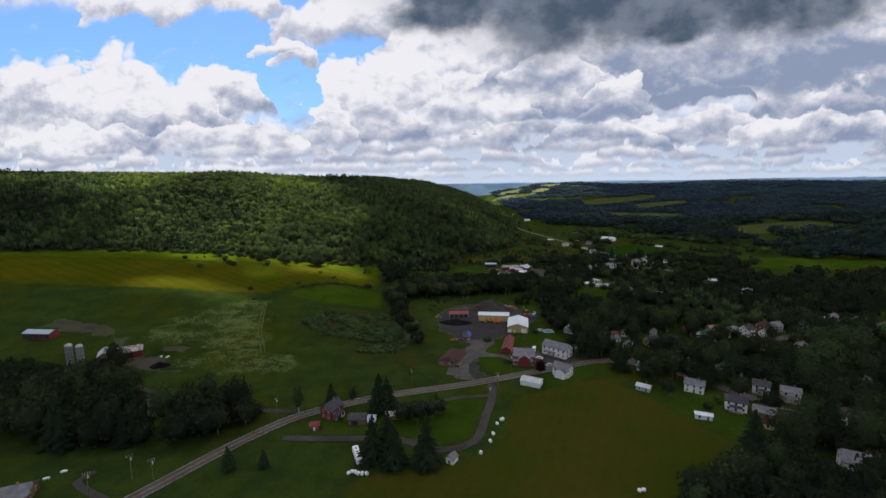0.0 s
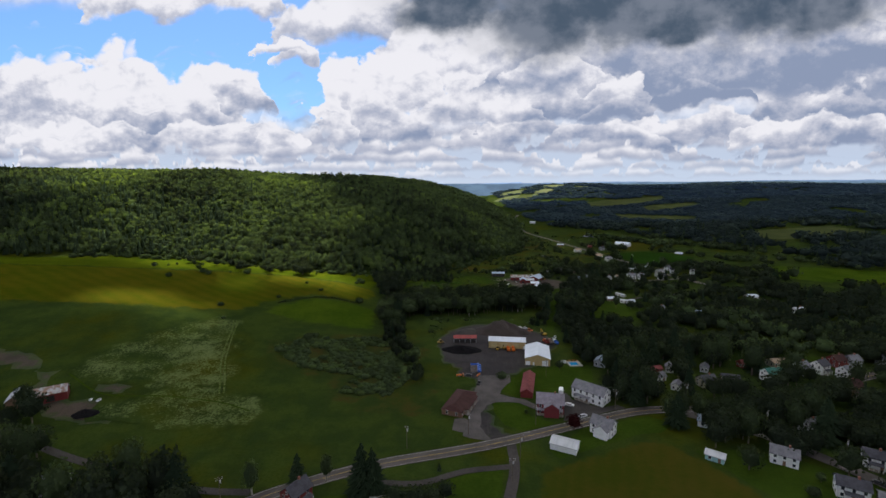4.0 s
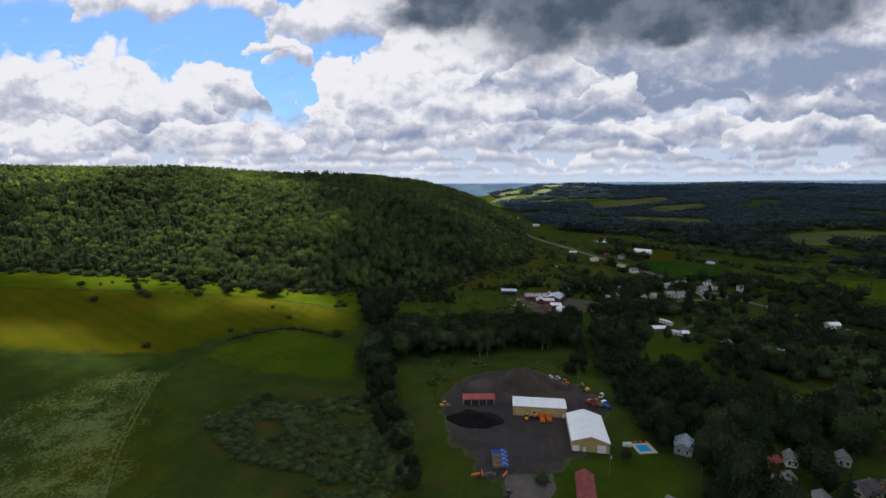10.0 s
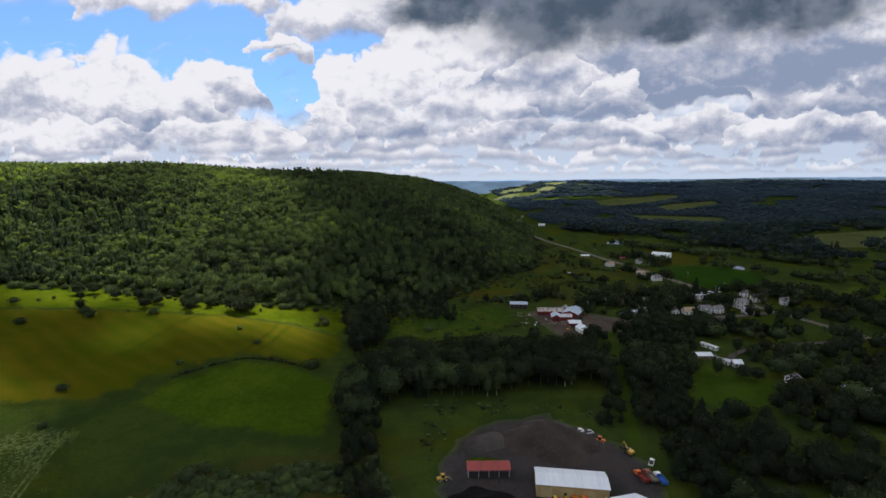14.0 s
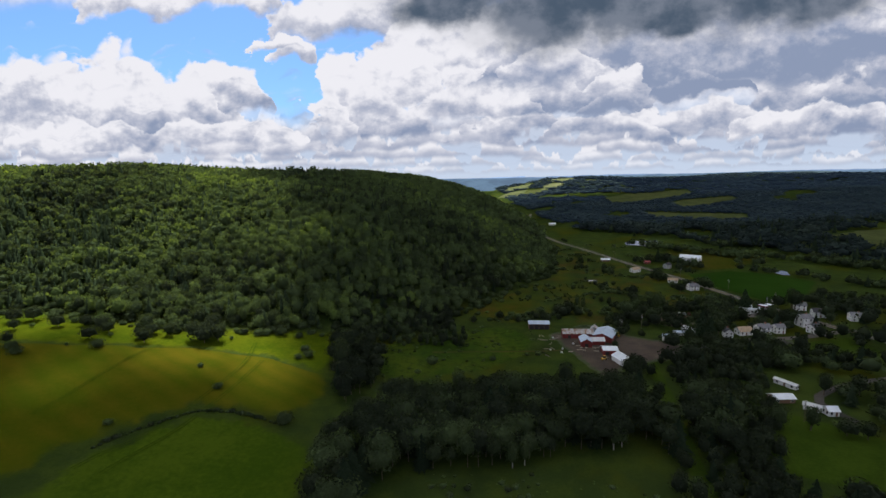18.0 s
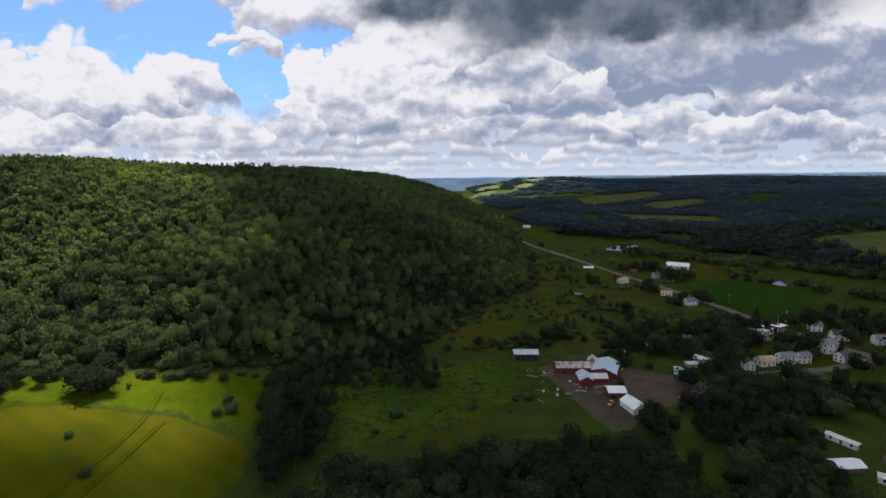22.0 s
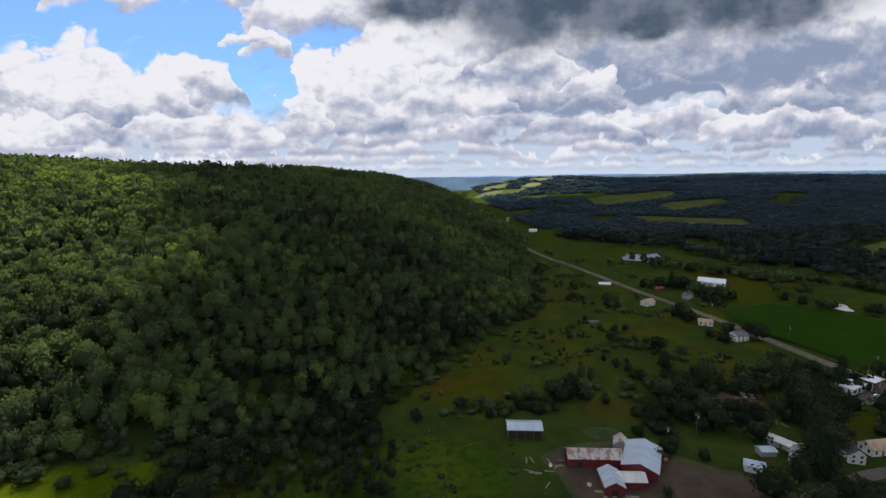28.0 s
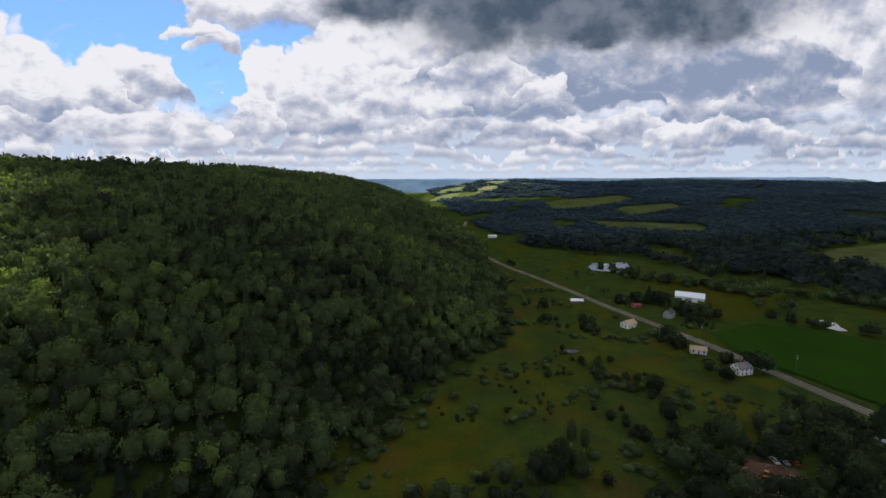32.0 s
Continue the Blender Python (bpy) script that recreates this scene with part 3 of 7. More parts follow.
def land(x, y):
    """Height of the ground in metres; the valley floor is 0."""
    x, y = np.asarray(x, float), np.asarray(y, float)
    slope = np.interp(y, (150, 230, 300, 360, 600), (0.0, 0.02, 0.09, 0.165, 0.17))
    d = -(x + 60)
    field = slope * 12 * np.logaddexp(0, d / 12)
    field = 52 * (1 - np.exp(-field / 52))
    ds, de = y - south_foot(x), east_foot(y) - x
    hs = (121 + 17 * soft((-x - 170) / 300)) * (1 - np.exp(-(np.maximum(ds, 0) / 205) ** 1.5))
    he = 119 * (1 - np.exp(-(np.maximum(de, 0) / 158) ** 1.25))
    h = ((hs + 0.01) ** -6.0 + (he + 0.01) ** -6.0) ** (-1 / 6)
    z = h + field * (1 - 0.45 * h / 104)
    z = z + np.where(h > 5, 4 * waves(x, y, 260, 3) * soft((h - 5) / 40), 0)
    z = z - soft((y - 1500) / 1500) * soft(h / 60) * 22
    # wooded plateau across the valley
    dist = np.hypot(x, y)
    bearing = x / np.maximum(np.abs(y), 300)
    rise = soft((dist - 1250) / 2300) * soft((bearing - 0.03) / 0.22)
    z = z + rise * (65 + 16 * waves(x, y, 1500, 8) + 16 * waves(x, y, 620, 18)) * (1 - 0.22 * soft((bearing - 0.62) / 0.25)) + 13 * soft((x - 480) / 700)
    z = z + 54 * np.exp(-((x - 430) / 330) ** 2 - ((y - 3150) / 480) ** 2)      # the sunny farmed hill far up the valley
    z = z + soft((-y - 200) / 2500) * 80
    return z


def ground_at(x, y):
    return float(land(x, y))


def mesh_of(name, verts, faces, mat=None, smooth=False):
    me = bpy.data.meshes.new(name)
    me.from_pydata([tuple(v) for v in verts], [], [tuple(f) for f in faces])
    if mat:
        me.materials.append(mat)
    if smooth:
        me.polygons.foreach_set("use_smooth", [True] * len(me.polygons))
    return me


def steps(*pieces):
    """Grid lines: (from, to, step) pieces end to end."""
    out_l = []
    for a, b, s in pieces:
        out_l += list(np.arange(a, b, s))
    return np.array(out_l + [pieces[-1][1]])


gx = steps((-4900, -1500, 170), (-1500, -600, 50), (-600, -350, 14), (-350, 420, 7), (420, 700, 20), (700, 1600, 60), (1600, 4900, 165))
gy = steps((-4900, -600, 215), (-600, 60, 60), (60, 1000, 7), (1000, 1500, 20), (1500, 4900, 85))
X, Y = np.meshgrid(gx, gy)
Z = land(X, Y)
n, mrow = len(gx), len(gy)
idx = np.arange(n * mrow).reshape(mrow, n)
quads = np.stack([idx[:-1, :-1], idx[:-1, 1:], idx[1:, 1:], idx[1:, :-1]], -1).reshape(-1, 4)
ground = new("ground", mesh_of("ground", np.stack([X, Y, Z], -1).reshape(-1, 3), quads, M["ground"], True))
tagged(ground, "rough green valley floor and hillside meadow", "ground", kind="structure")

from mathutils.geometry import delaunay_2d_cdt


def inside(poly, x, y):
    x, y = np.asarray(x, float), np.asarray(y, float)
    c = np.zeros(x.shape, bool)
    for (x1, y1), (x2, y2) in zip(poly, poly[1:] + poly[:1]):
        if y1 != y2:
            c ^= ((y1 > y) != (y2 > y)) & (x < (x2 - x1) * (y - y1) / (y2 - y1) + x1)
    return c


def edge_walk(poly, step, wild, seed):
    """The outline of a plot, cut into short steps and made a little uneven."""
    r = np.random.RandomState(seed)
    pts = []
    for (x1, y1), (x2, y2) in zip(poly, poly[1:] + poly[:1]):
        k = max(1, int(math.hypot(x2 - x1, y2 - y1) / step))
        for i in range(k):
            f = i / k
            pts.append((x1 + (x2 - x1) * f + r.uniform(-wild, wild), y1 + (y2 - y1) * f + r.uniform(-wild, wild)))
    return pts


def plot(name, poly, mat, label, category, lift=0.12, step=7.0, wild=1.0, seed=1, relief=None):
    """A stretch of ground cover that follows the land."""
    rim = edge_walk(poly, step, wild, seed)
    xs, ys = [p[0] for p in rim], [p[1] for p in rim]
    ax, ay = np.meshgrid(np.arange(min(xs), max(xs), step), np.arange(min(ys), max(ys), step))
    keep = inside(rim, ax, ay)
    pts = rim + list(zip(ax[keep], ay[keep]))
    k = len(rim)
    v, _, f, *_ = delaunay_2d_cdt([Vector(p) for p in pts], [(i, (i + 1) % k) for i in range(k)], [], 1, 0.001)
    vx, vy = np.array([p.x for p in v]), np.array([p.y for p in v])
    vz = land(vx, vy) + lift
    if relief:
        vz = vz + relief(vx, vy)
    me = mesh_of(name, np.stack([vx, vy, vz], -1), f, mat, True)
    rim_d = np.full(vx.shape, 60.0)
    for (x1, y1), (x2, y2) in zip(rim, rim[1:] + rim[:1]):
        ex, ey = x2 - x1, y2 - y1
        u = np.clip(((vx - x1) * ex + (vy - y1) * ey) / max(ex * ex + ey * ey, 1e-6), 0, 1)
        rim_d = np.minimum(rim_d, np.hypot(vx - x1 - u * ex, vy - y1 - u * ey))
    me.attributes.new("rim", "FLOAT", "POINT").data.foreach_set("value", rim_d.astype(np.float32))
    return tagged(new(name, me), label, category, kind="structure")


def spline(pts, step=6.0):
    """A smooth line through the points, cut into even steps."""
    p = [Vector((*q, 0)) for q in pts]
    p = [p[0] * 2 - p[1]] + p + [p[-1] * 2 - p[-2]]
    out_l = []
    for a, b, c, d in zip(p, p[1:], p[2:], p[3:]):
        k = max(2, int((c - b).length / step))
        for i in range(k):
            t = i / k
            out_l.append(0.5 * ((2 * b) + (c - a) * t + (2 * a - 5 * b + 4 * c - d) * t * t + (3 * b - a - 3 * c + d) * t ** 3))
    return [(q.x, q.y) for q in out_l + [p[-2]]]


def ribbon(line, left, right, lift, thick=0.0):
    """Verts and faces of a band along a line, between two offsets from it."""
    verts, faces = [], []
    for i, (x, y) in enumerate(line):
        x0, y0 = line[max(0, i - 1)]
        x1, y1 = line[min(len(line) - 1, i + 1)]
        ln = math.hypot(x1 - x0, y1 - y0) or 1
        nx, ny = (y1 - y0) / ln, -(x1 - x0) / ln
        for o in (left, right):
            verts.append((x + nx * o, y + ny * o, ground_at(x, y) + lift))
        if i:
            a = 2 * i
            faces.append((a - 2, a - 1, a + 1, a))
    return verts, faces


ROADS = []


def road(name, pts, width, mat, label, lines=True, lift=0.25):
    line = spline(pts)
    ROADS.append((np.array(line), width / 2))
    ob = new(name, mesh_of(name, *ribbon(line, -width / 2, width / 2, lift), mat))
    tagged(ob, label, "road", kind="structure")
    if lines:
        for a in (-0.22, 0.10):
            part_mesh("centre_line", mesh_of("centre_line", *ribbon(line, a, a + 0.12, lift + 0.012), M["line_yellow"]), ob)
        for a in (-width / 2 + 0.45, width / 2 - 0.57):
            part_mesh("edge_line", mesh_of("edge_line", *ribbon(line, a, a + 0.12, lift + 0.012), M["line_white"]), ob)
    return ob


def part_mesh(name, me, parent, label=""):
    ob = new(name, me)
    ob.parent = parent
    return tagged(ob, label)


def part(name, bm, mat, parent, label=""):
    me = bpy.data.meshes.new(name)
    bm.normal_update()
    bm.to_mesh(me)
    bm.free()
    me.materials.append(mat)
    return part_mesh(name, me, parent, label)


MAIN = [(-160, 30), (-128, 95), (-100.8, 142), (-83, 173), (-64, 199), (-42, 214), (-17, 226), (22.5, 239.5), (63.7, 257.5), (86, 267.5), (105, 274), (135, 277), (165, 282), (200, 297), (245, 318), (320, 345), (430, 370)]
road("road_main", MAIN, 6.8, M["asphalt"], "worn grey two-lane country road with painted lines")
road("road_village", [(118, 275), (144, 258), (163, 235), (177, 214), (200, 180), (240, 120), (280, 40)], 7.0, M["asphalt"], "worn asphalt village street lined with trees", False)
road("road_valley", [(300, 480), (285, 540), (262.8, 607.5), (254, 637), (247.5, 666), (240, 706), (232, 750), (224, 784), (205, 851), (192, 912), (175, 983), (157, 1050), (146, 1135), (142, 1250), (150, 1400), (190, 1650)], 7.5, M["asphalt"], "grey asphalt valley road with painted lines")
road("road_side", [(120, 545), (144, 558.7), (174, 571), (200, 576), (226, 579), (262, 590), (275, 592)], 5.5, M["asphalt"], "narrow patched asphalt side road to the farmyard", False)
road("lane_trailers", [(175, 470), (172, 488), (185, 500), (215, 512), (260, 520)], 4.0, M["gravel"], "gravel lane by the mobile homes", False)
road("lane_gravel", [(35, 243), (35, 225), (31, 206), (24.8, 182), (10, 175), (-10.7, 183), (-35.7, 182), (-62, 182)], 4.2, M["gravel"], "looping gravel driveway", False)
road("lane_cross", [(35, 226), (15, 222), (-2, 214), (-20, 214)], 3.2, M["gravel"], "faint gravel farm lane", False)
road("lane_left", [(-64, 206), (-84, 206), (-110, 212), (-150, 222), (-200, 240)], 3.6, M["gravel"], "gravel lane to the old farm", False)
road("lane_lower_left", [(-104, 137), (-118, 143), (-130, 149), (-128, 156)], 3.0, M["gravel"], "short gravel driveway", False)

for pts in ([(-143, 412), (-140, 422), (-132, 442), (-129, 474), (-129, 511), (-136, 540)], [(-132, 412), (-130, 421), (-124, 442), (-121, 476), (-121, 517)], [(-186, 440), (-186, 456), (-188, 479), (-189, 506), (-186, 522)]):
    for o in (-0.9, 0.9):
        ob = new("wheel_track", mesh_of("wheel_track", *ribbon(spline(pts, 4.0), o - 0.22, o + 0.22, 0.48), M["turf"]))
        tagged(ob, "dark wheel track pressed into the pasture", "track", kind="structure")

# yard of the contractor: road in, gravel apron, heaps
plot("yard_gravel", [(1, 392), (12, 404), (25, 410), (45, 416), (62, 402), (76, 384), (80, 368), (73, 352), (58, 328), (49, 322), (42, 312), (36, 306), (31.5, 296), (27.5, 284), (27.5, 268), (31, 254), (38, 246.5), (24, 241.5), (20, 252), (17.5, 268), (17, 285), (20.5, 300), (22, 306), (12, 312), (8, 324), (2, 332), (-2, 344), (-6, 369)], M["gravel_soft"], "grey gravel works yard with tyre tracks", "yard", 0.10, 4.0, 2.2)
plot("yard_drive", [(14, 247), (16.5, 262), (18.2, 279), (20.5, 295), (22.5, 312), (41, 314), (40.5, 304), (36, 297), (33.5, 289), (38, 285.8), (46, 283.5), (52, 277), (50, 272.5), (43, 279), (36, 280), (30, 279), (25.8, 276), (22.8, 268), (22.2, 255), (27, 243)], M["drive"], "pale worn gravel drive into the works yard", "drive", 0.20, 3.0, 0.35)
plot("parking_gravel", [(62, 262), (70, 265), (96, 276), (92, 279), (84, 276), (71, 284), (69, 292), (63, 290), (66, 280)], M["gravel"], "gravel parking in front of the houses", "parking", 0.14, 4.0, 0.3)
plot("brown_parking", [(9, 252), (18, 249), (20, 258), (14.5, 263), (10, 262)], M["asphalt"], "asphalt parking bay", "parking", 0.14, 4.0, 0.2)
plot("farmyard_dirt", [(56.8, 584), (62, 575), (63.5, 561), (68, 548), (71, 534), (75, 517), (84, 519), (92, 526), (103, 536), (120, 538), (136, 548), (147, 560), (141, 570), (125, 577), (113, 585), (106, 596), (88, 597), (64, 592)], M["dirt_soft"], "bare brown farmyard dirt", "farmyard", 0.1, 5.0, 1.2)
plot("wood_yard_dirt", [(142, 632), (155, 640), (170, 639), (178, 628), (172, 612), (160, 602), (146, 604)], M["churned"], "churned dirt of a firewood yard", "yard", 0.1, 5.0, 1.2)
plot("side_gravel", [(196, 566), (214, 566), (219, 575), (203, 574)], M["gravel_soft"], "stony patch beside the side road", "ground", 0.1, 4.0, 0.8)
plot("station_asphalt", [(216, 626), (236, 624), (250, 636), (248, 650), (228, 648)], M["asphalt"], "asphalt forecourt of a filling station", "forecourt", 0.1, 5.0, 0.4)
plot("old_farm_dirt", [(-212, 286), (-204, 270), (-186, 262), (-172, 262), (-156, 256), (-152, 246), (-162, 242), (-176, 246), (-190, 252), (-206, 258), (-216, 276), (-236, 298), (-280, 306), (-284, 292), (-232, 286)], M["dirt_soft"], "muddy dark farmyard and track", "farmyard", 0.12, 4.0, 2.5)
plot("burnt_patch", [(-182, 276), (-172, 279), (-162, 276), (-164, 270), (-176, 269)], M["dirt_soft"], "dark bare patch in the pasture", "ground", 0.2, 3.0, 1.5)

# fields
plot("scrub_floor", [(-124, 342), (-80, 376), (-30, 388), (-10, 356), (-12, 300), (-22, 270), (-60, 276), (-66, 300), (-100, 306)], M["weeds"], "brown weedy floor under the scrub", "ground", 0.07, 6.0, 3.0, seed=5)
plot("hay_field", [(43, 222), (55, 230), (70, 236.5), (98, 250), (108, 243), (117, 228), (129, 203), (139, 180), (122, 160), (84, 135), (50, 118), (0, 130), (-30, 146), (-20, 158), (20, 168), (36, 185), (40, 200)], M["hay"], "mown hay field with brown swaths", "field", 0.10, 7.0, 0.8)
plot("pasture_upper", [(-83, 458), (-105, 463), (-126, 459), (-148, 426), (-160, 392), (-215, 378), (-330, 360), (-520, 350), (-620, 420), (-560, 470), (-420, 488), (-320, 505), (-240, 526), (-165, 540), (-118, 548), (-94, 536), (-78, 512), (-66, 486)], M["upper_field"], "rolling pasture turning brown and yellow", "field", 0.25, 9.0, 1.5)
plot("meadow_mid", [(-83, 455), (-105, 460), (-124, 456), (-146, 423), (-150, 395), (-118, 386), (-62, 384), (-54, 402), (-60, 440)], M["lush"], "smooth green hay meadow below a hedge", "field", 0.25, 8.0, 1.0)
plot("clearing_green", [(-70, 560), (-30, 585), (10, 606), (38, 600), (48, 578), (40, 545), (10, 525), (-40, 505), (-58, 520)], M["clearing"], "bright green rough clearing", "field", 0.2, 8.0, 1.5)
plot("corn_field", [(246, 778), (300, 796), (338, 770), (352, 738), (290, 668), (262, 664), (250, 706), (240, 740)], M["corn"], "dark green corn field", "field", 0.9, 8.0, 0.5)
plot("field_beyond", [(262, 850), (300, 968), (370, 930), (400, 895), (322, 812), (262, 800)], M["hay"], "yellow-green mown field", "field", 0.3, 12.0, 1.0)
plot("weed_patch", [(-48, 263), (-36, 284), (-22, 298), (-8, 312), (-2, 330), (2, 296), (0, 264)], M["weeds"], "patch of rusty brown weeds", "weeds", 0.15, 5.0, 3.0)
plot("marsh_meadow", [(-6, 606), (36, 612), (60, 612), (110, 606), (140, 636), (176, 644), (210, 664), (236, 690), (222, 740), (206, 800), (190, 880), (166, 970), (150, 1040), (136, 1000), (132, 958), (96, 790), (68, 748), (30, 696), (8, 660)], M["marsh"], "wet meadow with drifts of rusty and straw grass", "meadow", 0.15, 9.0, 2.5)
plot("pasture_top", [(-76, 560), (-92, 578), (-110, 572), (-165, 558), (-225, 552), (-260, 555), (-300, 559), (-400, 542), (-450, 515), (-520, 498), (-560, 466), (-420, 476), (-320, 490), (-240, 508), (-165, 520), (-118, 520), (-84, 510)], M["sun_grass"], "bright yellow-green grass along the top of the pasture", "field", 0.32, 7.0, 2.0)
plot("flower_patch", [(-172, 380), (-148, 376), (-134, 342), (-110, 286), (-133, 274), (-164, 281), (-197, 274), (-216, 300), (-196, 325), (-190, 356)], M["pale_weeds"], "swath of pale flowering weeds", "weeds", 0.3, 6.0, 5.0)
plot("flower_path", [(-122, 286), (-96, 280), (-80, 264), (-82, 246), (-108, 242), (-135, 244), (-165, 246), (-165, 266), (-137, 282)], M["pale_weeds"], "curved swath of pale flowering weeds", "weeds", 0.3, 6.0, 4.0)
for o in (-1.2, 1.0):
    line = spline([(-156, 371), (-151, 362), (-144, 342), (-133, 313), (-122, 292), (-114, 276)], 3.0)
    ob = new("flower_row", mesh_of("flower_row", *ribbon(line, o - 0.45, o + 0.45, 0.42), M["flower_row"]))
    tagged(ob, "narrow row of pale flowering weeds along wheel tracks", "weeds", kind="structure")
road("lane_pasture", [(-92, 262), (-110, 268), (-140, 270), (-172, 268), (-205, 284)], 0.8, M["turf"], "faint dark wheel track across the pasture", False, 0.38)
plot("field_lower_right", [(560, 1050), (700, 1120), (860, 1150), (850, 1010), (690, 930), (580, 960)], M["far_field"], "pale mown field below the woods", "field", 0.4, 25.0, 3.0)
plot("field_right_mid", [(352, 622), (399, 690), (485, 660), (600, 620), (560, 560), (413, 568)], M["lush"], "green meadow beyond the village", "field", 0.3, 14.0, 2.0)
road("lane_meadow", [(-24, 552.5), (7, 553.5), (40, 554), (62, 556)], 2.2, M["weeds_track"], "faint straw-coloured farm track through the meadow", False, 0.42)
road("ditch", [(-84, 565), (-66, 556.5), (-52, 551), (-44, 553.5), (-31, 560)], 1.0, M["turf_dark"], "narrow dark ditch in the meadow", False, 0.44)
plot("far_field_slope", [(500, 1850), (640, 1900), (900, 2060), (960, 2330), (680, 2230), (520, 2100)], M["far_field"], "far mown field on the wooded slope", "field", 1.0, 50.0, 5.0)
plot("far_field_low", [(470, 1430), (560, 1380), (650, 1330), (700, 1450), (600, 1540), (490, 1600)], M["far_field"], "mown field in a gap of the woods", "field", 0.6, 30.0, 4.0)
plot("far_field_farm", [(640, 1650), (700, 1660), (860, 1740), (920, 1900), (740, 1880), (650, 1790)], M["far_field"], "fields round a far farm", "field", 0.6, 30.0, 4.0)
FAR_STRIPS = [[(150, 2580), (250, 2530), (330, 2750), (210, 2790)], [(262, 2530), (360, 2510), (420, 2660), (318, 2720)], [(190, 2850), (340, 2790), (420, 3010), (250, 3090)],
              [(375, 2630), (470, 2610), (560, 2830), (440, 2870)], [(270, 3130), (440, 3050), (560, 3310), (350, 3390)], [(450, 2930), (580, 2890), (690, 3110), (540, 3190)], [(600, 2790), (760, 2770), (850, 2870), (700, 2930)]]
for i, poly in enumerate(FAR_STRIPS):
    plot("far_field_strip", poly, M["pale_field" if i % 3 != 1 else "far_field"], "sunny far field strip on the slope, tinted with haze", "field", 1.5, 45.0, 4.0, seed=i)
for nm, poly in (("lawn_works", [(30, 296), (34, 303), (42, 309), (48, 318), (70, 328), (92, 330), (88, 305), (72, 298), (62, 292), (55, 283), (44, 283)]),
                 ("lawn_island", [(29.5, 268), (30, 282), (40, 285), (47, 280), (47, 266), (58, 259.5), (42, 252), (34, 257)]),
                 ("lawn_triangle", [(64, 250), (70, 256), (86, 262), (104, 268), (114, 262), (104, 254), (92, 251), (70, 240), (54, 232), (50, 238)]),
                 ("lawn_houses", [(112, 240), (128, 242), (148, 237), (168, 223), (170, 206), (156, 190), (140, 184), (130, 204)]),
                 ("lawn_red_house", [(-60, 190), (-20, 190), (-5, 185), (8, 178), (22, 184), (28, 206), (30, 224), (14, 219), (-2, 210), (-36, 206)]),
                 ("lawn_mobile", [(116, 436), (150, 418), (178, 452), (160, 470), (148, 478), (146, 500), (160, 520), (130, 500)]),
                 ("lawn_side", [(186, 548), (206, 560), (236, 574), (262, 580), (256, 548), (220, 536)]),
                 ("lawn_garage", [(204, 340), (230, 352), (262, 342), (250, 330), (228, 330)]),
                 ("lawn_strip", [(76, 395), (82, 394), (94, 448), (106, 500), (118, 556), (112, 557), (99, 500), (87, 448)])):
    plot(nm, poly, M["lawn"], "mown green lawn", "lawn", 0.08, 6.0, 0.6)

# ---- clouds overhead: a broken grey deck whose gaps let the sun through ----
GAPS = [[(-66, 500), (-66, 560), (-84, 620), (-112, 700), (-170, 780), (-330, 880), (-640, 900), (-800, 640), (-640, 600), (-500, 580), (-420, 545), (-405, 506), (-300, 491), (-215, 480), (-150, 476), (-100, 482)],
        [(-305, 420), (-275, 368), (-200, 346), (-160, 360), (-180, 400), (-235, 425)],
        [(60, 2250), (700, 2250), (1000, 3500), (100, 3500)],
        [(-84, 600), (20, 650), (50, 760), (-60, 960), (-330, 880), (-150, 770)]]


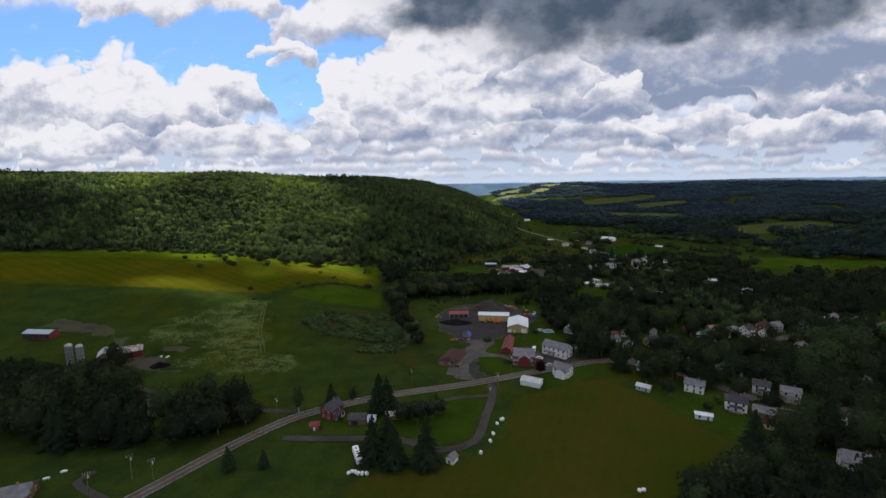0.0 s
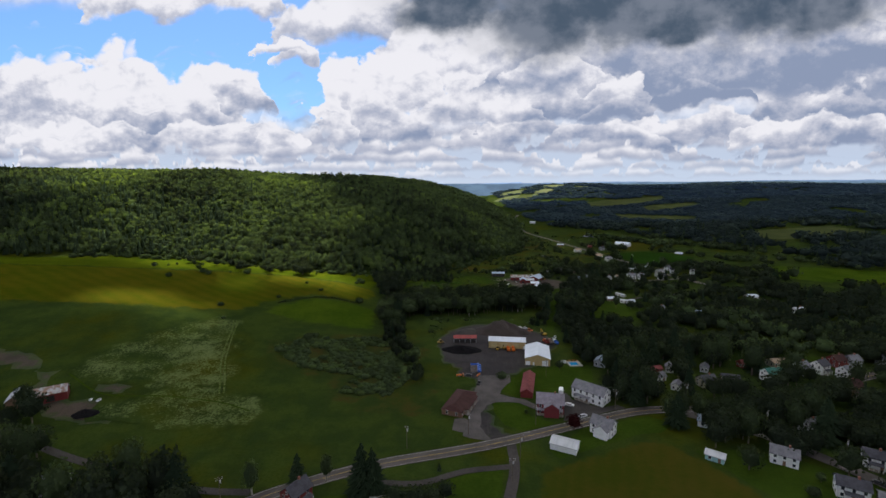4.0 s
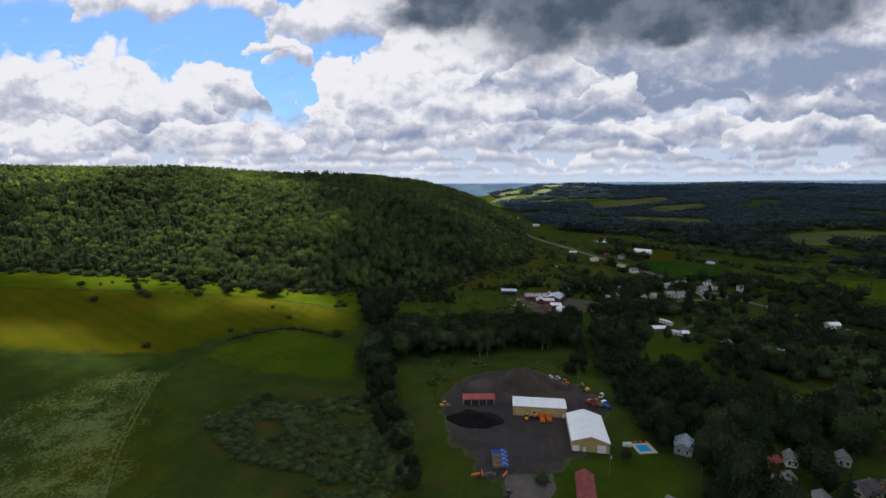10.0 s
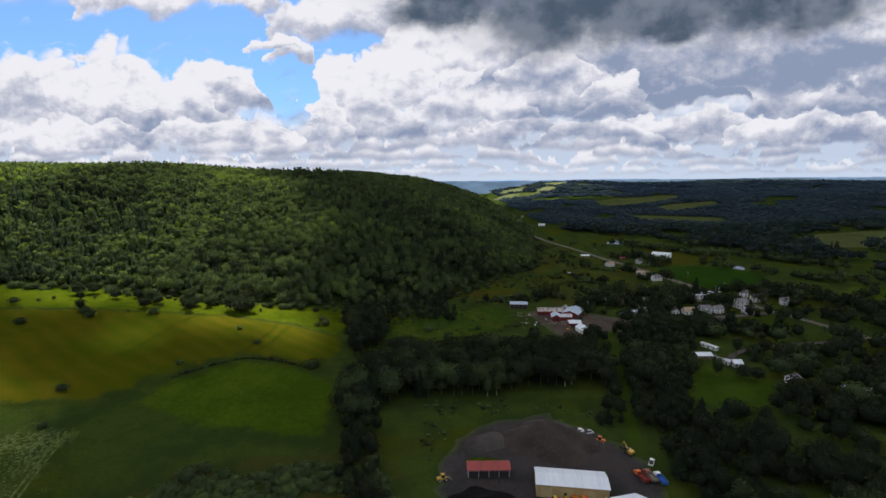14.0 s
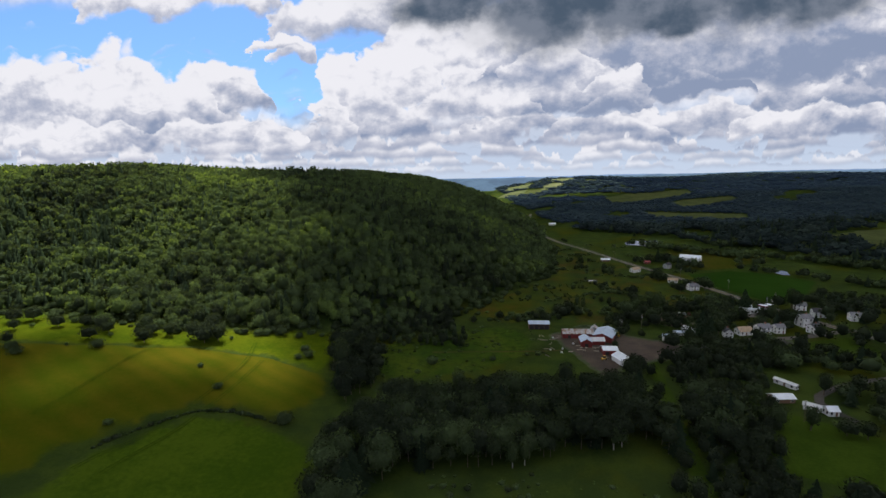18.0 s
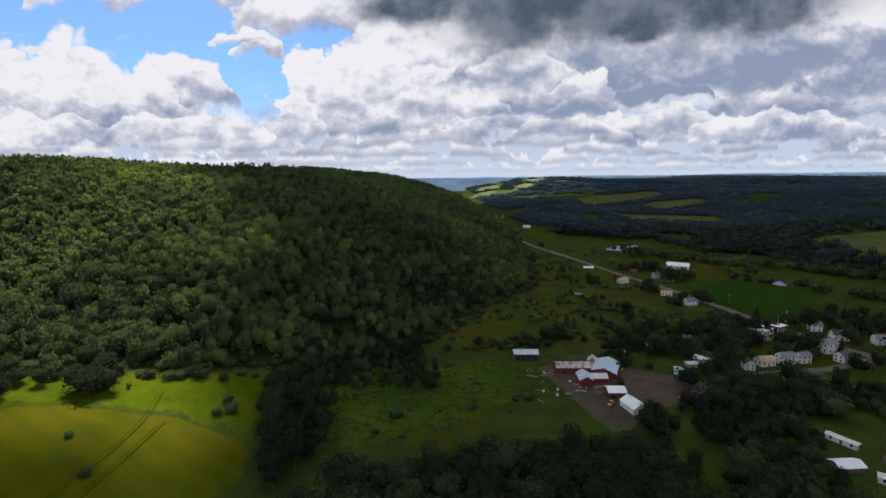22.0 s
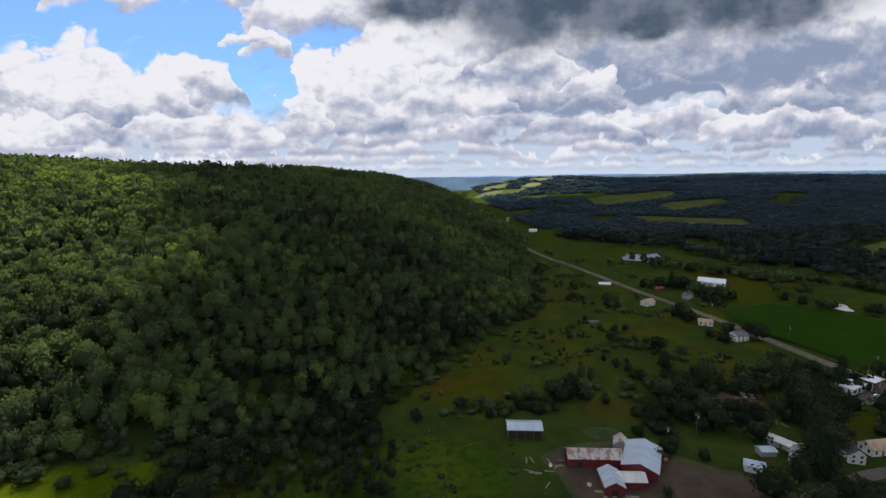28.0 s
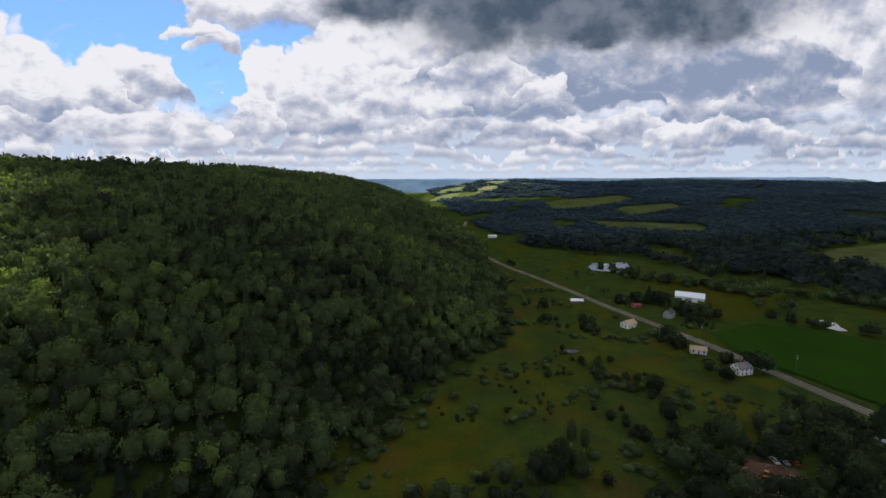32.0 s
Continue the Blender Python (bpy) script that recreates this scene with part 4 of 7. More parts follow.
def cloud_deck():
    high, cell = 2000.0, 16.0
    shift = SUN_DIR * (high / SUN_DIR.z)
    ax = steps((-2600, -760, 115), (-760, 300, cell), (300, 3400, 155))
    ay = steps((-1400, 320, 86), (320, 980, cell), (980, 3400, 110))
    cx, cy = np.meshgrid((ax[:-1] + ax[1:]) / 2, (ay[:-1] + ay[1:]) / 2)
    wx, wy = cx + 16 * waves(cx, cy, 130, 5), cy + 16 * waves(cx, cy, 120, 6)
    open_ = np.zeros(cx.shape, bool)
    r = np.random.RandomState(4)
    for poly, blur, most in zip(GAPS, (44.0, 16.0, 60.0, 70.0), (1.0, 1.0, 1.0, 0.12)):
        d = np.full(cx.shape, 1e9)
        for (x1, y1), (x2, y2) in zip(poly, poly[1:] + poly[:1]):
            ex, ey = x2 - x1, y2 - y1
            u = np.clip(((wx - x1) * ex + (wy - y1) * ey) / (ex * ex + ey * ey), 0, 1)
            d = np.minimum(d, np.hypot(wx - x1 - u * ex, wy - y1 - u * ey))
        d = np.where(inside(poly, wx, wy), d, -d)
        blur = np.where(wx > -190, blur * 1.9, blur)
        open_ |= r.uniform(0, 1, cx.shape) < most * soft(0.5 + d / blur / 2)   # the rim is torn
    ii, jj = np.nonzero(~open_)
    ids, verts, faces = {}, [], []

    def corner(i, j, top):
        key = (i, j, top)
        if key not in ids:
            ids[key] = len(verts)
            x, y = ax[j] + shift.x, ay[i] + shift.y
            z = high + (60 + 45 * float(waves(x, y, 420, 9)) + r.uniform(-8, 8) if top else r.uniform(-5, 5))
            verts.append((x, y, z))
        return ids[key]

    solid = ~open_
    for i, j in zip(ii, jj):
        ring = ((i, j), (i, j + 1), (i + 1, j + 1), (i + 1, j))
        faces.append([corner(a, b, 0) for a, b in reversed(ring)])
        faces.append([corner(a, b, 1) for a, b in ring])
        for (di, dj), (p, q) in (((-1, 0), (0, 1)), ((0, 1), (1, 2)), ((1, 0), (2, 3)), ((0, -1), (3, 0))):
            u, w = i + di, j + dj
            if not (0 <= u < solid.shape[0] and 0 <= w < solid.shape[1] and solid[u, w]):
                faces.append([corner(*ring[q], 0), corner(*ring[q], 1), corner(*ring[p], 1), corner(*ring[p], 0)][::-1])
    ob = new("cloud", mesh_of("cloud", verts, faces, M["cloud"], True))
    tagged(ob, "broad grey broken cloud deck with gaps high overhead", "cloud", kind="structure")


cloud_deck()

# ---- the village's houses, by kind and place ----
V = (("white house with a grey roof", 144, 234, -30, 11, 8, 4.8, 2.6, "wall_white", "shingle_grey", 2), ("white two-storey house with a dark roof", 154.5, 214.5, -28, 11, 7.5, 5.2, 2.6, "wall_white", "shingle_dark", 2),
     ("white mobile home on a lawn", 134, 204.5, -20, 8.5, 3.8, 2.6, 0.9, "wall_white", "metal_white", 1), ("brown garage with a grey roof", 165, 207.5, -35, 13, 9, 3.2, 1.8, "wall_brown", "shingle_grey", 1),
     ("small cream gabled cottage", 160.5, 196.5, -35, 7.5, 6, 3.0, 2.0, "wall_yellow", "shingle_brown", 1), ("white house with a front porch", 178, 233, -32, 9, 7.5, 5, 2.6, "wall_white", "shingle_dark", 2),
     ("cream two-storey house on the street", 187.5, 225, -30, 10, 8, 5.4, 2.2, "wall_cream", "shingle_grey", 2), ("big white house with a broad grey roof", 172, 165, -25, 13, 11, 6.0, 3.4, "wall_white", "shingle_grey", 2),
     ("teal garage with a pale roof", 117.5, 234.5, -35, 8, 5.5, 2.6, 1.2, "wall_teal", "metal_grey", 1), ("white frame house under trees", 198, 202, -30, 10, 8, 5.2, 2.8, "wall_white", "shingle_dark", 2),
     ("grey house among dark trees", 208, 186, 60, 10, 8, 5.2, 2.8, "wall_grey", "shingle_grey", 2), ("brown house among trees", 232, 236, 20, 10, 8, 5.2, 2.8, "wall_brown", "shingle_dark", 2),
     ("small white house with a dark roof", 131, 299.5, 55, 7, 5.5, 2.8, 2.0, "wall_white", "shingle_grey", 1), ("white gabled house with a dark roof", 149, 304, 15, 10, 8, 4.2, 3.0, "wall_cream", "shingle_dark", 2),
     ("brown house with a dark roof", 162.5, 305.5, -15, 10, 8, 4.0, 3.0, "wall_brown", "shingle_dark", 1), ("white house with a green roof", 190, 313, 14, 12, 8, 5.2, 3.0, "wall_white", "shingle_green", 2),
     ("cream house with a pale roof", 206, 334, 10, 11, 8, 3.4, 1.8, "wall_cream", "shingle_tan", 1), ("white house with a blue-grey roof", 212, 322.5, 20, 10, 8, 5.2, 3.0, "wall_white", "shingle_grey", 2),
     ("white two-storey village house", 225, 325, 25, 9, 8, 5.6, 3.2, "wall_white", "shingle_dark", 2), ("white village house with a porch", 234, 318, 25, 8, 8, 5.2, 3.0, "wall_white", "shingle_grey", 2),
     ("dark house with a blue-grey roof", 99, 331, 60, 10, 8, 3.6, 2.6, "wall_grey", "metal_blue", 1), ("red garden building under trees", 128, 322, 15, 9, 5, 2.6, 1.5, "wall_red", "shingle_red", 1), ("small white gabled building", 137, 323, 70, 6, 5, 3.4, 2.4, "wall_white", "shingle_grey", 1),
     ("grey gabled shed among trees", 158, 324, 60, 6, 5, 3.2, 2.2, "wall_grey", "shingle_grey", 1), ("brown-roofed house in the trees", 252, 306, 40, 11, 9, 5.2, 3, "wall_brown", "shingle_brown", 2),
     ("white house in the trees", 306, 354, 30, 10, 9, 5.6, 3, "wall_white", "shingle_grey", 2), ("tall white house with a grey roof", 316, 344, 30, 8, 7, 6.5, 3, "wall_white", "shingle_grey", 2),
     ("white house by the far trees", 298, 448, 10, 12, 9, 5, 2.6, "wall_white", "metal_white", 2), ("white farm building among trees", 290, 498, 0, 12, 8, 4, 2, "wall_white", "metal_white", 1),
     ("house with a blue metal roof", 208, 440, -20, 13, 9, 3.2, 2.4, "wall_blue", "metal_blue", 1), ("white house with a pale roof", 186, 455, 20, 9, 7, 4, 2.4, "wall_white", "shingle_grey", 2),
     ("white single-wide mobile home", 168.5, 506.5, -62, 16, 4.4, 2.7, 0.8, "wall_white", "metal_grey", 1), ("white ranch house with a pale metal roof", 155.2, 490, 2, 15, 8.5, 2.8, 1.8, "wall_brown", "metal_white", 1),
     ("white house beside the lane", 163.5, 481, -40, 10, 5, 2.8, 1.4, "wall_white", "metal_grey", 1), ("small white gabled house by the lane", 168.8, 477, 0, 7, 6.5, 3.2, 2.2, "wall_white", "metal_white", 1),
     ("long grey house with a metal roof", 159, 591, -55, 12, 6, 2.8, 1.6, "wall_grey", "metal_grey", 1), ("white house with a grey roof", 158.5, 581.5, 40, 8, 7, 4.6, 2.6, "wall_white", "shingle_grey", 2),
     ("white cottage with a dark roof", 180, 582, 75, 8, 7, 4.4, 2.8, "wall_white", "shingle_dark", 2), ("white house with a tan roof", 193.5, 587, 8, 12, 8, 3.4, 3.0, "wall_white", "shingle_tan", 1),
     ("white two-storey house by the road", 207.5, 589, 5, 11, 8, 5.2, 2.8, "wall_white", "shingle_grey", 2), ("white annex beside a bigger house", 219, 590, 5, 8, 7, 5, 2.4, "wall_white", "shingle_grey", 2),
     ("tall white square house by the road", 246.5, 605, 10, 10, 10, 7.4, 2.6, "wall_white", "shingle_grey", 2), ("white house with a porch by the road", 243, 590, 20, 9, 7, 5, 2.6, "wall_white", "shingle_dark", 2),
     ("white house along the valley road", 273, 626, -15, 12, 8, 5, 2.6, "wall_white", "shingle_dark", 2), ("white house under tall trees", 272, 645, -15, 9, 8, 5, 2.6, "wall_white", "shingle_grey", 2),
     ("white house past the corner", 292, 616, -15, 10, 8, 5, 2.6, "wall_white", "shingle_grey", 2), ("ranch house with a pale roof", 181.5, 870, -10, 13, 7, 2.8, 1.6, "wall_brown", "metal_white", 1),
     ("white house with a cream roof", 195, 800, 25, 12, 8, 4, 2.4, "wall_white", "shingle_tan", 1), ("dark farmhouse by the road", 240, 820, 30, 9, 7, 4.8, 2.6, "wall_grey", "shingle_dark", 2),
     ("white house with a tan roof by the road", 214.5, 746, -25, 11, 7, 3.2, 2, "wall_white", "shingle_tan", 1), ("white farmhouse at the road bend", 219.5, 714, 10, 11, 8, 4.6, 2.8, "wall_white", "shingle_grey", 2),
     ("red shed by the road", 228, 850, 0, 8, 5, 2.8, 1.6, "wall_red", "shingle_red", 1), ("white house at the wood's foot", 127, 988, 0, 10, 8, 4, 2.4, "wall_white", "shingle_grey", 2),
     ("white house far along the valley road", 196, 1330, 0, 18, 9, 4, 2.4, "wall_white", "metal_white", 1),
     ("small house with a blue-grey roof", 127.8, 261, -30, 9, 7, 3.4, 2.2, "wall_white", "metal_blue", 1), ("white gabled house among street trees", 170, 256, 30, 9, 7.5, 5.0, 2.8, "wall_white", "shingle_grey", 2),
     ("tan two-storey house among trees", 220, 298, 15, 13, 9, 5.2, 2.8, "wall_tan", "shingle_brown", 2), ("white house half hidden by trees", 239, 291, 40, 9, 8, 5.2, 2.8, "wall_white", "shingle_grey", 2),
     ("white gabled house on the upper street", 261, 312, 30, 10, 8, 5.2, 3.0, "wall_white", "shingle_dark", 2), ("dull red house with a brown roof", 242, 335, 15, 9, 8, 5.0, 3.0, "wall_red", "shingle_brown", 2),
     ("grey house with a blue-grey roof", 251, 335, 15, 9, 8, 5.0, 3.0, "wall_grey", "shingle_grey", 2), ("grey house on the upper street", 272.6, 338, 35, 9, 8, 5.0, 3.0, "wall_grey", "shingle_dark", 2),
     ("small white cottage behind the long house", 126, 311, 20, 7, 6, 3.0, 2.2, "wall_white", "shingle_grey", 1), ("small red barn-like shed in a garden", 185, 332, 20, 7, 5, 3.0, 2.0, "wall_red", "shingle_red", 1))
CLEARED = [(row[1], row[2], 20 if 285 < row[2] < 345 else 14) for row in V] + [(-136, 201, 34), (-45.2, 202.5, 16), (80.5, 286, 14), (77.8, 253, 14), (57.8, 240, 14)]


def open_view(xs, ys):
    """Spots that leave each house its garden, deeper on the side towards the middle of the valley."""
    ok = np.ones(np.shape(xs), bool)
    for hx, hy, deep in CLEARED:
        ln = math.hypot(15 - hx, 170)
        ux, uy = (15 - hx) / ln, -170 / ln
        along, aside = (xs - hx) * ux + (ys - hy) * uy, np.abs((xs - hx) * uy - (ys - hy) * ux)
        ok &= (np.hypot(xs - hx, ys - hy) > 6.2) & ~((along > 0) & (along < deep) & (aside < 5.0))
    return ok


# ---- trees ----


def ico(sub):
    bm = bmesh.new()
    bmesh.ops.create_icosphere(bm, subdivisions=sub, radius=1)
    v = np.array([p.co[:] for p in bm.verts])
    f = np.array([[q.index for q in t.verts] for t in bm.faces])
    bm.free()
    return v, f


def crown(seed, sub, leaves, size, tall=1.0, ragged=0.22):
    """Broadleaf crown of unit radius: a lumpy core under loose leaf clumps. Base at z=0."""
    r = np.random.RandomState(seed)
    v, f = ico(sub)
    lobes = r.normal(size=(9, 3))
    lobes /= np.linalg.norm(lobes, axis=1)[:, None]
    lobes[:, 2] = np.abs(lobes[:, 2]) * 0.9 - 0.2

    def bulge(d):
        k = np.clip((d @ lobes.T - 0.55) / 0.45, 0, 1)
        return 0.80 + 0.30 * k.max(1) + r.uniform(-0.05, 0.05, len(d))
    core = v * bulge(v)[:, None] * 0.90
    d = r.normal(size=(leaves, 3))
    d /= np.linalg.norm(d, axis=1)[:, None]
    d[:, 2] = np.where(d[:, 2] < -0.5, -d[:, 2], d[:, 2])
    c = d * (bulge(d) * r.uniform(0.86, 1.0 + ragged, leaves))[:, None]
    n_ = d + r.normal(size=(leaves, 3)) * 0.55
    n_ /= np.linalg.norm(n_, axis=1)[:, None]
    a = np.cross(n_, r.normal(size=(leaves, 3)))
    a /= np.linalg.norm(a, axis=1)[:, None]
    b = np.cross(n_, a)
    s = (size * r.uniform(0.6, 1.35, leaves))[:, None]
    s2 = s * r.uniform(0.6, 1.1, (leaves, 1))
    lv = np.stack([c + a * s, c + b * s2 * 0.9, c - a * s * 0.8, c - b * s2], 1).reshape(-1, 3)
    k = np.arange(leaves)[:, None] * 4 + len(core)
    lf = np.concatenate([k + [0, 1, 2], k + [0, 2, 3]])
    allv = np.concatenate([core, lv])
    allv[:, 2] = (allv[:, 2] + 0.9) * tall
    return allv, np.concatenate([f, lf])


def spruce(seed, tiers, per, size):
    """Conifer of unit height: drooping ragged tiers of branch fans round a thin core."""
    r = np.random.RandomState(seed)
    verts, faces = [], []
    k = 7
    for i in range(k):
        a = 6.283 * i / k
        verts.append((0.21 * math.cos(a), 0.21 * math.sin(a), 0.06))
    verts.append((0, 0, 0.96))
    faces += [(i, (i + 1) % k, k) for i in range(k)]
    for t in range(tiers):
        f = (t + 0.5) / tiers
        rad = 0.33 * (1 - f) ** 0.8 + 0.012
        for j in range(max(4, int(per * (1 - f * 0.6)))):
            a, ln = r.uniform(0, 6.283), rad * r.uniform(0.75, 1.2)
            z, w = 0.07 + f * 0.92, size * (1.15 - f * 0.7) * r.uniform(0.8, 1.2)
            ca, sa = math.cos(a), math.sin(a)
            tip = (ca * ln, sa * ln, z - 0.055 * (1 - f))
            at = len(verts)
            verts += [(ca * ln * 0.25 - sa * w * 0.4, sa * ln * 0.25 + ca * w * 0.4, z + 0.03), (ca * ln * 0.72 - sa * w, sa * ln * 0.72 + ca * w, z - 0.03),
                      tip, (ca * ln * 0.72 + sa * w, sa * ln * 0.72 - ca * w, z - 0.03), (ca * ln * 0.25 + sa * w * 0.4, sa * ln * 0.25 - ca * w * 0.4, z + 0.03)]
            faces += [(at, at + 1, at + 2), (at, at + 2, at + 3), (at, at + 3, at + 4)]
    return np.array(verts), np.array(faces)


BROAD = {"near": [crown(s, 1, 350, 0.092, t) for s, t in ((1, 1.0), (2, 1.15), (3, 0.95), (4, 1.25))],
         "mid": [crown(s, 1, 140, 0.135, t) for s, t in ((5, 1.0), (6, 1.2), (7, 0.95))],
         "far": [crown(s, 1, 30, 0.26, t) for s, t in ((8, 1.0), (9, 1.15))],
         "dot": [crown(s, 1, 8, 0.42, t) for s, t in ((10, 0.9), (11, 1.05))]}
FIR = {"near": [spruce(s, 20, 19, 0.036) for s in (1, 2)], "mid": [spruce(s, 11, 10, 0.055) for s in (3, 4)], "far": [spruce(5, 7, 6, 0.08)], "dot": [spruce(6, 5, 5, 0.10)]}


STEM = (np.array([(math.cos(a) * 0.17, math.sin(a) * 0.17, 0) for a in (0, 1.57, 3.14, 4.71)] + [(0.03, 0.02, 1.4)]), np.array([(0, 1, 4), (1, 2, 4), (2, 3, 4), (3, 0, 4)]))


def stand(name, mat, spots, label, category="woods"):
    """Many trees as one mesh. spots: (template, x, y, z, width, height, turn, tint)."""
    vs, fs, ts, at = [], [], [], 0
    groups = {}
    for s in spots:
        groups.setdefault(id(s[0]), (s[0], []))[1].append(s[1:])
    for (tv, tf), rows in groups.values():
        a = np.array(rows)
        ca, sa = np.cos(a[:, 5])[:, None], np.sin(a[:, 5])[:, None]
        w, hgt = a[:, 3][:, None], a[:, 4][:, None]
        x = (tv[None, :, 0] * ca - tv[None, :, 1] * sa) * w + a[:, 0][:, None]
        y = (tv[None, :, 0] * sa + tv[None, :, 1] * ca) * w + a[:, 1][:, None]
        z = tv[None, :, 2] * hgt + a[:, 2][:, None]
        vs.append(np.stack([x, y, z], -1).reshape(-1, 3))
        k = len(tv)
        fs.append((tf[None] + (np.arange(len(a)) * k)[:, None, None] + at).reshape(-1, 3))
        ts.append(np.repeat(a[:, 6], k))
        at += len(a) * k
    v, f, t = np.concatenate(vs).astype(np.float32), np.concatenate(fs).astype(np.int32), np.concatenate(ts).astype(np.float32)
    me = bpy.data.meshes.new(name)
    me.vertices.add(len(v))
    me.vertices.foreach_set("co", v.ravel())
    me.loops.add(len(f) * 3)
    me.loops.foreach_set("vertex_index", f.ravel())
    me.polygons.add(len(f))
    me.polygons.foreach_set("loop_start", np.arange(0, len(f) * 3, 3, dtype=np.int32))
    me.attributes.new("tint", "FLOAT", "POINT").data.foreach_set("value", t)
    me.update()
    me.materials.append(mat)
    return tagged(new(name, me), label, category, kind="stuff")


def scatter(x0, x1, y0, y1, cell, seed):
    r = np.random.RandomState(seed)
    ax, ay = np.meshgrid(np.arange(x0, x1, cell), np.arange(y0, y1, cell))
    ax = ax.ravel() + r.uniform(-0.45, 0.45, ax.size) * cell
    ay = ay.ravel() + r.uniform(-0.45, 0.45, ay.size) * cell
    return ax, ay, r


def road_gap(x, y):
    d = np.full(np.shape(x), 1e9)
    for line, half in ROADS:
        near = (x > line[:, 0].min() - 40) & (x < line[:, 0].max() + 40) & (y > line[:, 1].min() - 40) & (y < line[:, 1].max() + 40)
        xn, yn = x[near], y[near]
        dn = d[near]
        for px, py in line:
            dn = np.minimum(dn, np.hypot(xn - px, yn - py) - half)
        d[near] = dn
    return d


LINE_Y = (-3, 481)
LINE_X = 10


def STRIP(ys):
    """x of the mown line cut straight through the flat wood."""
    return np.where((ys > 385) & (ys < 560), 78 + (ys - 390) * 0.222, 1e6)


def flight_gap(x, y):
    """Distance on the ground from the valley's middle line, which the flight follows."""
    return np.hypot(x - LINE_X, y - np.clip(y, *LINE_Y))


def grow(name, xs, ys, r, high, label, fir=0.1, tint=(0.35, 0.65), wide=0.42, limits=(200, 380, 900), leaf="leaf", bare=0.10, pale=True, low=None):
    """Woods on the given spots: one mesh for the broadleaf trees, one for the conifers."""
    d = flight_gap(xs, ys)
    zs = land(xs, ys)
    patchy = waves(xs, ys, 190, 21) * 0.30 + waves(xs, ys, 45, 22) * 0.20
    broad, firs = [], []
    for x, y, z, dd, pt, kk in zip(xs, ys, zs, d, patchy, np.ones(len(xs)) if low is None else low):
        lod = "near" if dd < limits[0] else "mid" if dd < limits[1] else "far" if dd < limits[2] else "dot"
        hh = high * kk * r.uniform(0.62, 1.25)
        if r.uniform() < (fir if x > -285 or y > 700 else 0.45):
            t = FIR[lod][r.randint(len(FIR[lod]))]
            hh *= 1.15
            firs.append((t, x, y, z - 0.3, hh * r.uniform(0.8, 1.1), hh, r.uniform(0, 6.28), np.clip(r.uniform(*tint) + pt, 0, 1)))
        else:
            t = BROAD[lod][r.randint(len(BROAD[lod]))]
            w = hh * wide * r.uniform(0.72, 1.25)
            body = hh * (0.94 - bare) / 2.0
            broad.append((t, x, y, z + hh * bare, w, body, r.uniform(0, 6.28), np.clip(r.uniform(*tint) + pt, 0, 1)))
    if broad:
        stand(name, M[leaf], broad, label)
    if bare > 0.2:
        stems = [(STEM, x, y, z - hh_b, 1.0, w_b * 1.6, 0.0, 0.5) for (_, x, y, z, w_b, b_, _, _), hh_b in ((q, q[5] * 2 * bare / (0.94 - bare) + 0.3) for q in broad)]
        stand(name + "_trunks", M["birch" if pale else "bark"], stems, "thin pale tree trunks at the wood's edge")
    if firs:
        stand(name + "_conifers", M["needle"], firs, "dark conifers mixed into the woods")


# the wooded hill
xs, ys, r = scatter(-900, 170, 470, 1000, 6.0, 31)
ds, de = ys - south_foot(xs), east_foot(ys) - xs
keep = (ds > 7 + 8 * waves(xs, ys, 40, 35)) & (de > 3)
keep &= ~((np.hypot((xs + 62) / 26, (ys - 622) / 9) < 1))
grow("hill_woods", xs[keep], ys[keep], r, 12.0, "dense broadleaf woods covering the hillside", 0.12, (0.25, 0.78), wide=0.36, limits=(135, 300, 560), low=np.clip(0.74 + ds[keep] / 90, 0.74, 1.0))
xs, ys, r = scatter(-420, 210, 1000, 2300, 15, 32)
keep = (east_foot(ys) - xs > 6) & (east_foot(ys) - xs < 420)
grow("hill_woods_far", xs[keep], ys[keep], r, 17, "distant woods on the ridge", 0.12, wide=0.55)
xs, ys, r = scatter(-1500, -900, 380, 1100, 19, 33)
grow("hill_woods_outer", xs[ys > south_foot(xs)], ys[ys > south_foot(xs)], r, 17, "woods on the outer hillside", 0.2, wide=0.6)

